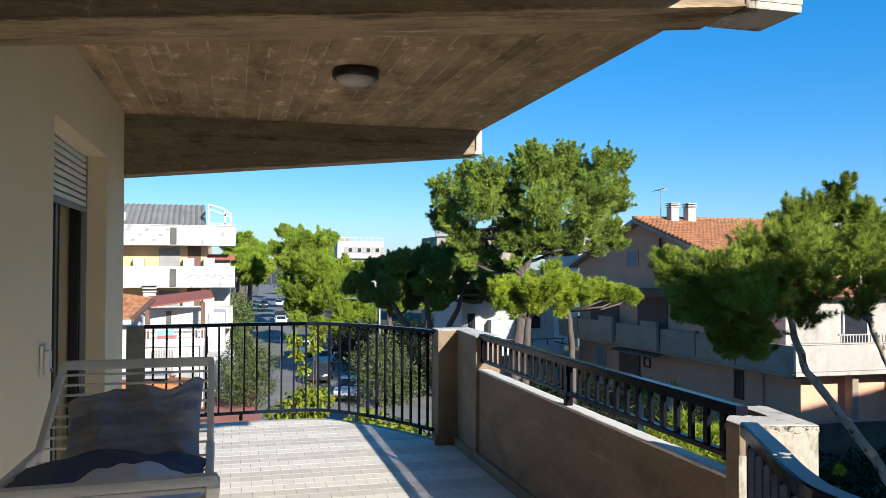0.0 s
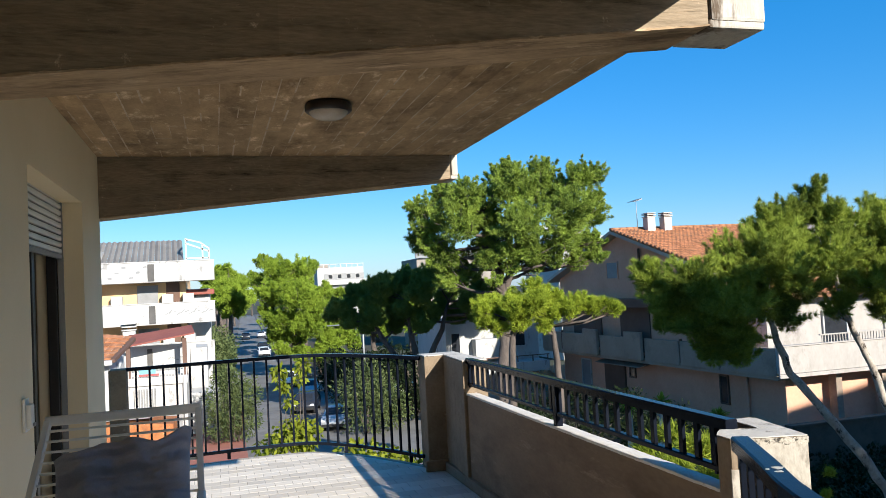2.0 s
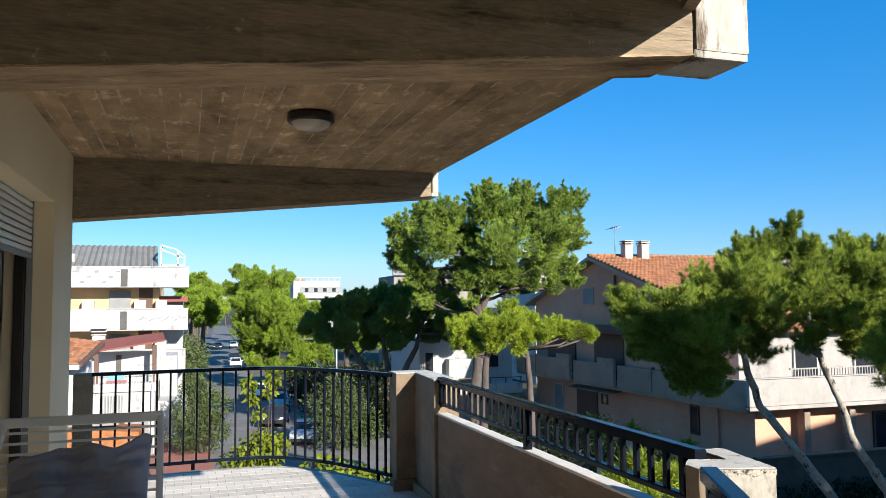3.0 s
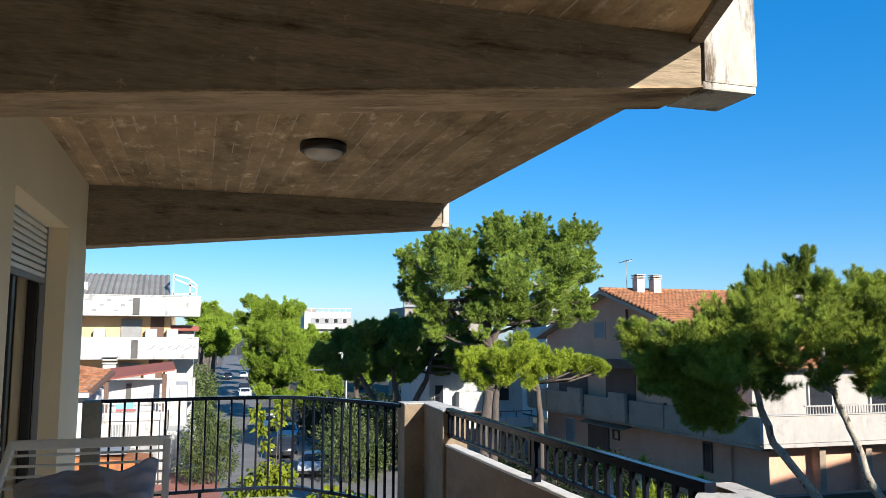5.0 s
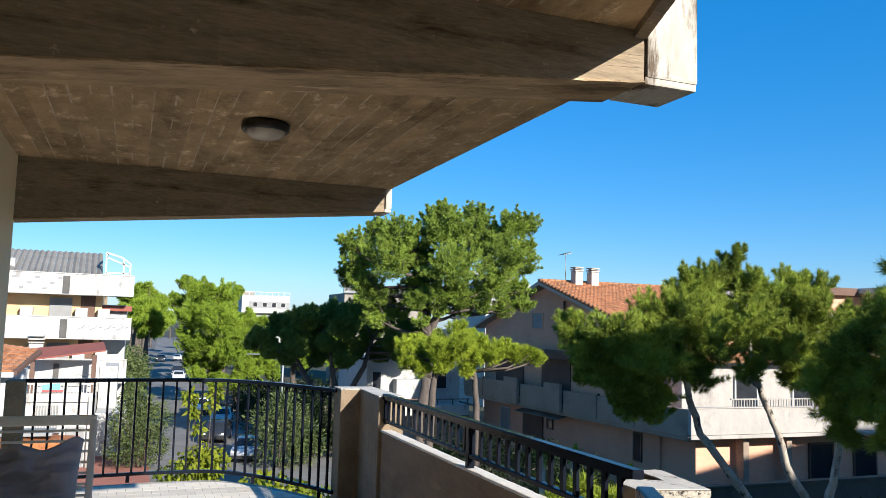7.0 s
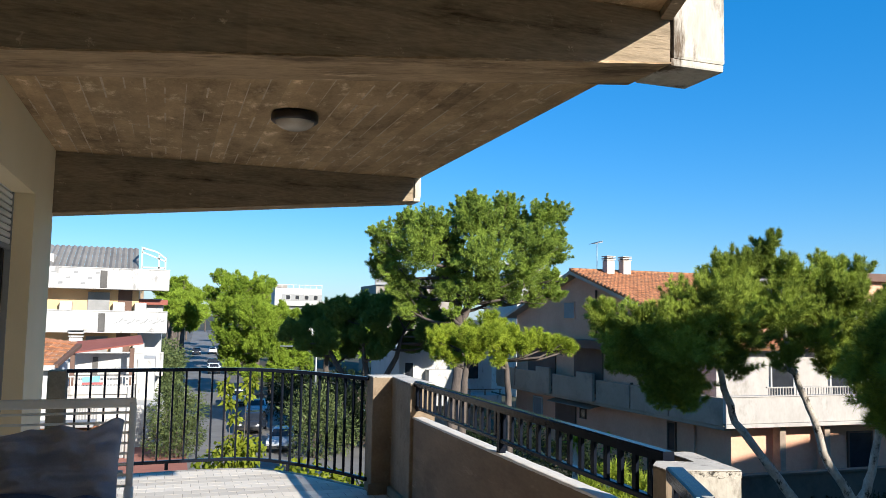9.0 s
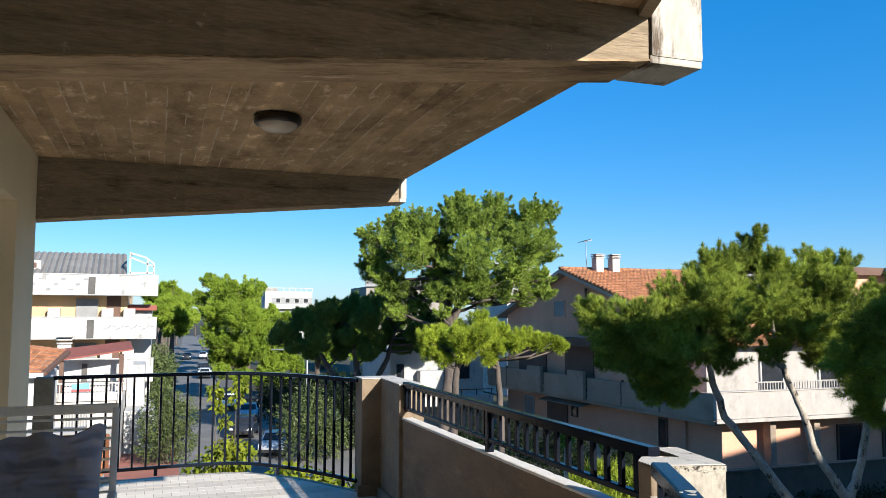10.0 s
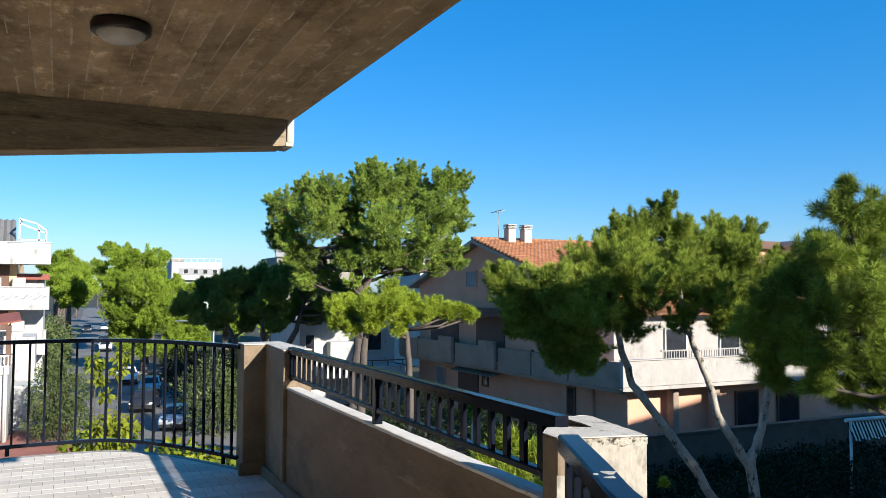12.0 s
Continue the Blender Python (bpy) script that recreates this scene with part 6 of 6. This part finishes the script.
tree("shore_pine", "pine with drooping bright needle tufts close to the house", [[(13.2, 8.0, G, 0.2), (12.8, 8.0, -2.0, 0.14), (12.0, 8.1, 0.0, 0.09), (11.2, 8.3, 1.8, 0.045)]], T5, M_BARKDARK, boughs(T5, 28, 11, 26, 0.15, 0.0085, 51, 0.45, -0.8, (0.45, 0.95), 0.34, 0.60, 0.70, 1), 3, M_PINESHORE, 15, 0.045)
# Unseen pine, placed outside the view to help shade the garden.
T_UNSEEN = [(16.2, 7.4, 1.4, 1.1), (17.2, 6.2, 2.0, 1.1), (16.4, 8.6, 0.6, 1.0), (18.0, 8.0, 1.0, 1.1), (17.6, 5.0, 1.0, 1.0), (19.0, 9.8, 1.4, 1.1), (20.2, 9.0, 2.2, 1.1), (20.8, 10.6, 1.0, 1.1)]
tree("shore_pine", "unseen broad pine added to help shade the garden", [[(16.0, 7.0, G, 0.25), (16.1, 7.0, -2.0, 0.2), (16.3, 7.0, 1.2, 0.1)], [(19.5, 9.5, G, 0.25), (19.6, 9.5, -2.0, 0.2), (19.8, 9.6, 1.2, 0.1)]], T_UNSEEN, M_BARKDARK, sprays(T_UNSEEN, 100, 8, 10, 0.3, 0.14, 0.02, 57, 0.5, 0.9), 3, M_PINENEAR, 16, 0.06)
T7 = [(4.5, 75.2, 4.6, 1.00), (5.7, 72.8, 3.6, 1.89), (7.7, 73.2, 3.4, 1.89), (3.8, 74.5, 3.1, 1.00), (5.0, 72.1, 1.5, 1.79), (6.9, 69.4, 1.1, 2.39), (8.8, 70.9, 0.9, 1.60), (5.7, 71.0, -0.9, 1.99), (8.0, 69.3, -1.3, 2.19), (10.1, 70.7, -1.9, 1.30), (8.9, 74.9, 4.2, 0.70), (6.8, 71.8, -2.4, 1.70), (5.2, 72.4, -2.2, 1.20), (9.4, 69.2, -0.3, 1.70), (10.6, 70.2, -0.9, 1.20), (11.2, 70.0, -2.4, 1.30), (9.6, 69.6, -2.8, 1.40), (11.9, 70.4, -3.2, 0.90), (9.7, 71.6, 1.6, 1.20), (5.6, 70.4, -3.2, 1.10), (7.0, 70.0, -3.7, 1.10), (8.6, 69.6, -3.8, 1.20), (4.6, 72.4, 0.0, 1.20), (10.2, 69.6, -4.0, 1.00)]
tree("street_pine", "large bright green stone pine beside the street", [[(7.2, 71.5, G, 0.35), (7.0, 71.5, -2.0, 0.28), (6.6, 71.8, 1.0, 0.15)], [(9.0, 71, G, 0.3), (8.8, 71, -2, 0.2), (8.2, 71, 0.5, 0.1)]], T7, M_BARKDARK, boughs(T7, 60, 24, 8, 0.26, 0.05, 61, 0.9, -0.3, (0.25, 0.45), 0.42, 0.5, 0.6, 0), 3, M_PINESTREET, 17, 0.1)
T6 = [(0.8, 85.9, 4.4, 0.80), (1.6, 83.7, 2.8, 1.37), (2.8, 86.4, 3.2, 1.03), (0.8, 81.9, 1.9, 1.03), (2.3, 83.5, 1.4, 1.25), (3.3, 87.4, 1.7, 0.91), (1.4, 83.9, 0.4, 0.91), (2.6, 84.6, 0.3, 0.85), (1.5, 84.6, 4.3, 0.80)]
tree("street_pine", "stone pine behind the white apartment house", [[(1.6, 84, G, 0.3), (1.6, 84, -1.0, 0.22), (1.7, 84, 1.2, 0.1)]], T6, M_BARKDARK, needles(T6, 1000, 8, 0.45, 0.08, 71, 0.3, 0.9, 16), 3, M_PINESTREET, 19, 0.09)
rs = random.Random(77)
for i, (x, y, h, s) in enumerate(((0.4, 93, 3.0, 2.0), (0.9, 107, 3.6, 2.2), (1.4, 124, 4.0, 2.6), (2.2, 150, 4.6, 3.0), (8.0, 92, 3.4, 2.0), (9.4, 140, 4.4, 3.0), (10.4, 165, 5.0, 3.4), (4.6, 205, 5.4, 3.6), (0.6, 100, 4.2, 2.2), (0.2, 118, 4.4, 2.4), (0.9, 140, 4.6, 2.6), (9.4, 88, 2.4, 2.4), (9.2, 100, 2.4, 2.4), (9.6, 113, 3.0, 2.6), (10.6, 128, 4.0, 3.0), (15, 150, 5.0, 3.4), (2.6, 176, 5.2, 3.4),
                                  (17, 112, 1.8, 3.0), (21.5, 108, 2.0, 2.6), (18, 150, 3.2, 2.8), (19, 185, 6.2, 3.6), (15.8, 82, -0.6, 2.6), (19.5, 80, -0.4, 2.6), (5.6, 260, 6.5, 6.0), (13, 300, 6.8, 7.0))):
    lb = [(x + rs.uniform(-1, 1) * s * 0.7, y + rs.uniform(-1, 1) * s * 0.6, h - s * 0.4 + rs.uniform(-0.7, 0.4) * s * 0.8, s * rs.uniform(0.35, 0.55)) for _ in range(8)]
    tree("street_pine", "stone pine further along the street", [[(x, y, G, 0.3), (x, y, -2.0, 0.25), (x + 0.2, y, h - s, 0.12)]], lb, M_BARKDARK, boughs(lb, 26, 14, 7, 0.5, 0.11, 100 + i, 0.9, -0.3, (0.30, 0.50), 0.42, 0.6, 0.6, 0), 3, M_PINESTREET, 23 + i, 0.09, "street pines")


def bush(name, label, lobes, per, size, width, seed, material, category="bush", droop=0.0, stem=None, thick=1.0):
    x, y, z, r = lobes[0]
    root = thing(name, (x, y, G), label, category)
    bm = B()
    for k, (lx, ly, lz, lr) in enumerate(lobes):
        tube(bm, [(x + (lx - x) * 0.3, y + (ly - y) * 0.3, G), (x + (lx - x) * 0.7, y + (ly - y) * 0.7, G + (lz - G) * 0.6), (lx, ly, lz)], [0.05 * thick, 0.035 * thick, 0.015 * thick], 6, 0.1, k)
    part("stems", bm, stem or M_BARKDARK, root)
    me = tri_mesh("foliage", leaves(lobes, per, size, width, seed, droop) - np.array((x, y, G)), 4, material)
    ob = new("foliage", me)
    ob.parent = root
    return root


bush("oleander", "tall grey-green oleander bush at the street corner", [(0.8, 40.5, -4.1, 1.1), (0.3, 40.2, -3.3, 0.9), (1.3, 40.8, -3.2, 0.9), (0.8, 40.6, -2.5, 0.75), (0.4, 40.5, -2.3, 0.6), (1.4, 41, -4.4, 0.8), (0.1, 40.4, -4.5, 0.8)], 1700, 0.2, 0.06, 5, M_BUSH)
bush("shrub", "dense shrub beside the parked cars", [(7.3, 40, -4.4, 1.3), (6.7, 39.8, -3.3, 1.0), (7.9, 40.3, -3.4, 1.1), (7.4, 40, -2.6, 0.8), (8.6, 40.4, -4.4, 1.1)], 1700, 0.22, 0.07, 6, M_BUSH)
bush("shrub", "shrubs under the umbrella pine, toned near black for shade", [(9.6, 42.5, -4.3, 1.2), (10.6, 42.2, -3.5, 1.2), (9.3, 43.0, -3.0, 1.0), (11.6, 42.4, -4.3, 1.2), (8.4, 46.5, -4.2, 1.3), (7.6, 50.5, -4.2, 1.2)], 2000, 0.18, 0.07, 15, M_SHADEGREEN)
bush("hedge", "dark clipped hedge along the footway", [(-0.5, 62, -3.6, 1.5), (-0.2, 63.5, -2.5, 1.5), (-0.4, 64.5, -4.0, 1.6), (-0.1, 66, -2.6, 1.6), (0.0, 70, -3.2, 1.8), (0.1, 75, -2.8, 1.9)], 2600, 0.26, 0.13, 7, M_BUSH)
bush("hedge", "shrubs under the street pines", [(9.5, 66, -4.3, 1.4), (11.5, 65, -4.4, 1.4), (13.5, 63, -4.2, 1.5), (8.5, 60, -4.6, 1.1), (15.5, 60, -4.0, 1.5), (12, 57, -4.6, 1.2)], 1300, 0.3, 0.15, 8, M_SHADEGREEN)
bush("shrub", "shrubs in the garden under the gabled house", [(15.5, 33, -4.4, 1.3), (17.5, 32, -4.4, 1.2), (14, 35, -4.5, 1.2), (12.0, 30, -4.5, 1.2), (18.3, 29, -4.6, 1.0), (16.0, 28, -4.7, 1.0)], 1500, 0.2, 0.08, 9, M_SHADEGREEN)
bush("shrub", "shrubs below the near pines, toned near black for shade", [(13.5, 11.5, -3.6, 1.5), (15.5, 11.0, -3.5, 1.6), (14.5, 9.5, -3.8, 1.5), (16.8, 10.2, -3.6, 1.5), (11.0, 13.5, -4.4, 1.2), (18.5, 9.5, -3.4, 1.6)], 3600, 0.09, 0.035, 10, M_SHADEGREEN)
bush("shrub", "shrub in the garden corner, toned near black for shade", [(17.1, 15.0, -3.6, 1.1), (18.2, 14.9, -3.4, 1.0), (18.9, 14.3, -3.6, 0.9), (16.3, 15.2, -4.1, 0.9)], 2600, 0.13, 0.05, 14, M_SHADEGREEN)
sa = thing("striped_awning", (23.3, 17.0, -2.45), "white and green striped awning hanging over the garden corner", "awning")
part("roller", tube(B(), [(22.15, 17.0, -2.42), (24.35, 16.9, -2.42)], 0.06, 8), M_GREYMETAL, sa)
for k in range(29):
    x = 22.2 + k * 0.0725
    part("stripe", prism(B(), [(x, 16.75), (x + 0.07, 16.75), (x + 0.07, 16.99), (x, 16.99)], [-3.02 + 0.03 * (k % 3), -3.02 + 0.03 * (k % 3), -2.46, -2.46], [-3.0 + 0.03 * (k % 3), -3.0 + 0.03 * (k % 3), -2.44, -2.44]), M_WHITEPLASTIC if k % 2 else M_SHADEGREEN, sa)
for x in (22.25, 24.25):
    part("post", tube(B(), [(x, 16.9, G), (x, 16.9, -2.42)], 0.04, 8), M_GREYMETAL, sa)
# Added leaf layer, near black, standing for the shade over the garden floor.
bed = thing("ground_ivy", (18, 17, G), "added near-black ivy layer standing for shade on the garden floor", "ivy", kind="stuff")
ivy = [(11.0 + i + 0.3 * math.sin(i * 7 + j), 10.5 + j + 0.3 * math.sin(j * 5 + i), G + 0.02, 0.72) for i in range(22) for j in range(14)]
bed_leaves = new("leaves", tri_mesh("leaves", leaves(ivy, 240, 0.16, 0.12, 77) - np.array((18, 17, G)), 4, M_SHADEGREEN))
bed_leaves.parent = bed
bush("yellowing_tree", "slender tree with large yellowing drooping leaves", [(1.31, 13.4, -0.5, 0.20), (1.09, 13.42, 0.40, 0.13), (1.17, 13.4, 0.2, 0.10), (1.47, 13.29, 0.50, 0.13), (1.42, 13.3, 0.3, 0.10), (1.25, 13.4, -0.1, 0.10), (1.5, 13.3, -0.62, 0.24), (1.15, 13.4, -0.7, 0.26), (0.8, 13.6, -0.85, 0.16), (0.75, 13.5, -1.25, 0.25), (1.4, 13.4, -1.2, 0.36), (1.75, 13.3, -1.35, 0.25)],
     560, 0.115, 0.060, 11, M_YELLOWLEAF, "tree", 0.9, M_BARKDARK, 0.35)
bush("climber", "green ivy tops just below the terrace edge", [(1.75, 10.3, -0.5, 0.22), (2.0, 10.1, -0.55, 0.24), (2.25, 10.0, -0.62, 0.24), (2.5, 9.85, -0.7, 0.26), (2.75, 9.6, -0.8, 0.28), (1.5, 10.4, -0.65, 0.22)], 420, 0.10, 0.07, 12, M_YELLOWLEAF, "climber", 0.3)


def conifer(x, y, top, r, seed, label, needle=0.13):
    root = thing("thuja", (x, y, G), label, "shrub", "lime conifers")
    part("trunk", tube(B(), [(x, y, G), (x, y, top - 0.4)], [0.06, 0.02], 7), M_BARK, root)
    lb = [(x + r * 0.3 * math.cos(k * 2.4), y + r * 0.3 * math.sin(k * 2.4), top - 0.15 - k * 0.22, r * min(1, 0.35 + 0.12 * k)) for k in range(9)]
    me = tri_mesh("foliage", needles(lb, 260, 9, needle, needle * 0.123, seed, 0.4, 1.2) - np.array((x, y, G)), 3, M_THUJA)
    ob = new("foliage", me)
    ob.parent = root


for i, (x, y, top) in enumerate(((4.7, 7.1, 0.02), (5.15, 8.42, -0.1), (5.55, 8.3, -0.25), (5.9, 8.19, -0.2), (4.9, 7.6, -0.15), (5.6, 7.5, -0.35), (4.4, 8.9, -0.35))):
    conifer(x, y, top, 0.42, 200 + i, "lime-green feathery conifer top outside the parapet")


conifer(6.03, 6.68, -0.27, 0.085, 240, "slender lime-green conifer top outside the parapet", 0.06)


def yucca(x, y, z, seed):
    root = thing("yucca", (x, y, G), "green yucca rosette on a thin stem", "palm", "yuccas")
    part("stem", tube(B(), [(x, y, G), (x + 0.05, y, z)], [0.07, 0.05], 7), M_BARK, root)
    rng = np.random.default_rng(seed)
    n = 70
    d = unit(rng.normal(size=(n, 3)) + np.array([0, 0, 0.35]))
    sd = unit(np.cross(d, np.array([0, 0, 1.0])))
    ln = rng.uniform(0.14, 0.27, (n, 1))
    c = np.array([0.05, 0, z - G])
    mid = c + d * ln * 0.6
    v = np.stack([c - sd * 0.012, c + sd * 0.012, mid + sd * 0.014, c + d * ln - np.array([0, 0, 0.03]), mid - sd * 0.014], 1).reshape(-1, 3)
    ob = new("leaves", tri_mesh("leaves", v, 5, M_PINESTREET))
    ob.parent = root


for i, (x, y, z) in enumerate(((7.54, 12.4, -0.55), (7.01, 12.57, -0.55), (8.5, 12.12, -0.85))):
    yucca(x, y, z, 300 + i)


# ---- floor tiles, row by row, last ----
def clip_poly(poly, region):
    """The part of a plan polygon inside a convex region (anticlockwise)."""
    out = poly
    for a, b in zip(region, region[1:] + region[:1]):
        src, out = out, []
        for p, q in zip(src, src[1:] + src[:1]):
            sp = (b[0] - a[0]) * (p[1] - a[1]) - (b[1] - a[1]) * (p[0] - a[0])
            sq = (b[0] - a[0]) * (q[1] - a[1]) - (b[1] - a[1]) * (q[0] - a[0])
            if sp >= 0:
                out.append(p)
            if (sp >= 0) != (sq >= 0):
                t = sp / (sp - sq)
                out.append((p[0] + (q[0] - p[0]) * t, p[1] + (q[1] - p[1]) * t))
        if len(out) < 3:
            return []
    return out


TW, TD, GAP = 0.155, 0.1445, 0.004
main_region = [(-0.705, 2.5), (2.084, 2.5), (2.084, 6.93)] + [(p.x - 0.03, p.y - 0.03) for p in edge[::-1] if p.x > -0.70 and p.y < 8.6 and p.x < 1.93] + [(-0.705, 8.36)]
near_region = [(-0.705, -2.4), (1.2, -2.4), (1.93, 2.5), (-0.705, 2.5)]


def tile_block(bm, poly, dz):
    return prism(bm, poly, -0.0095, dz)


whole = {}
for key, m in (("L", M_TILE_L), ("D", M_TILE_D)):
    bm = B()
    box(bm, GAP / 2, TW - GAP / 2, GAP / 2, TD - GAP / 2, -0.0095, 0.0)
    whole[key] = link_mesh("tile", bm, m)
rest = {"L": B(), "D": B()}
rt = random.Random(8)
row = 0
y = -2.832
while y < 8.6:
    key = "LD"[(row // 2) % 2]
    x = -0.72 - TW * (0.5 * (row % 2) + 0.15)
    while x < 2.12:
        rect = [(x + GAP / 2, y + GAP / 2), (x + TW - GAP / 2, y + GAP / 2), (x + TW - GAP / 2, y + TD - GAP / 2), (x + GAP / 2, y + TD - GAP / 2)]
        dz = rt.uniform(-0.0003, 0.0004)
        reg = main_region if y + TD / 2 > 2.5 else near_region
        cp = clip_poly(rect, reg)
        if len(cp) >= 3:
            full = len(cp) == 4 and abs((cp[2][0] - cp[0][0]) - (TW - GAP)) < 1e-6 and abs((cp[2][1] - cp[0][1]) - (TD - GAP)) < 1e-6
            if full and y > 5.6:
                ob = new("tile", whole[key])
                ob.location = (x, y, dz)
                ob.parent = floor
            else:
                tile_block(rest[key], cp, dz)
        x += TW
    y += TD
    row += 1
for key, m in (("L", M_TILE_LI), ("D", M_TILE_DI)):
    ob = new("tile_field", link_mesh("tile_field", rest[key], m))
    ob.parent = floor
    tagged(ob, kind="stuff")
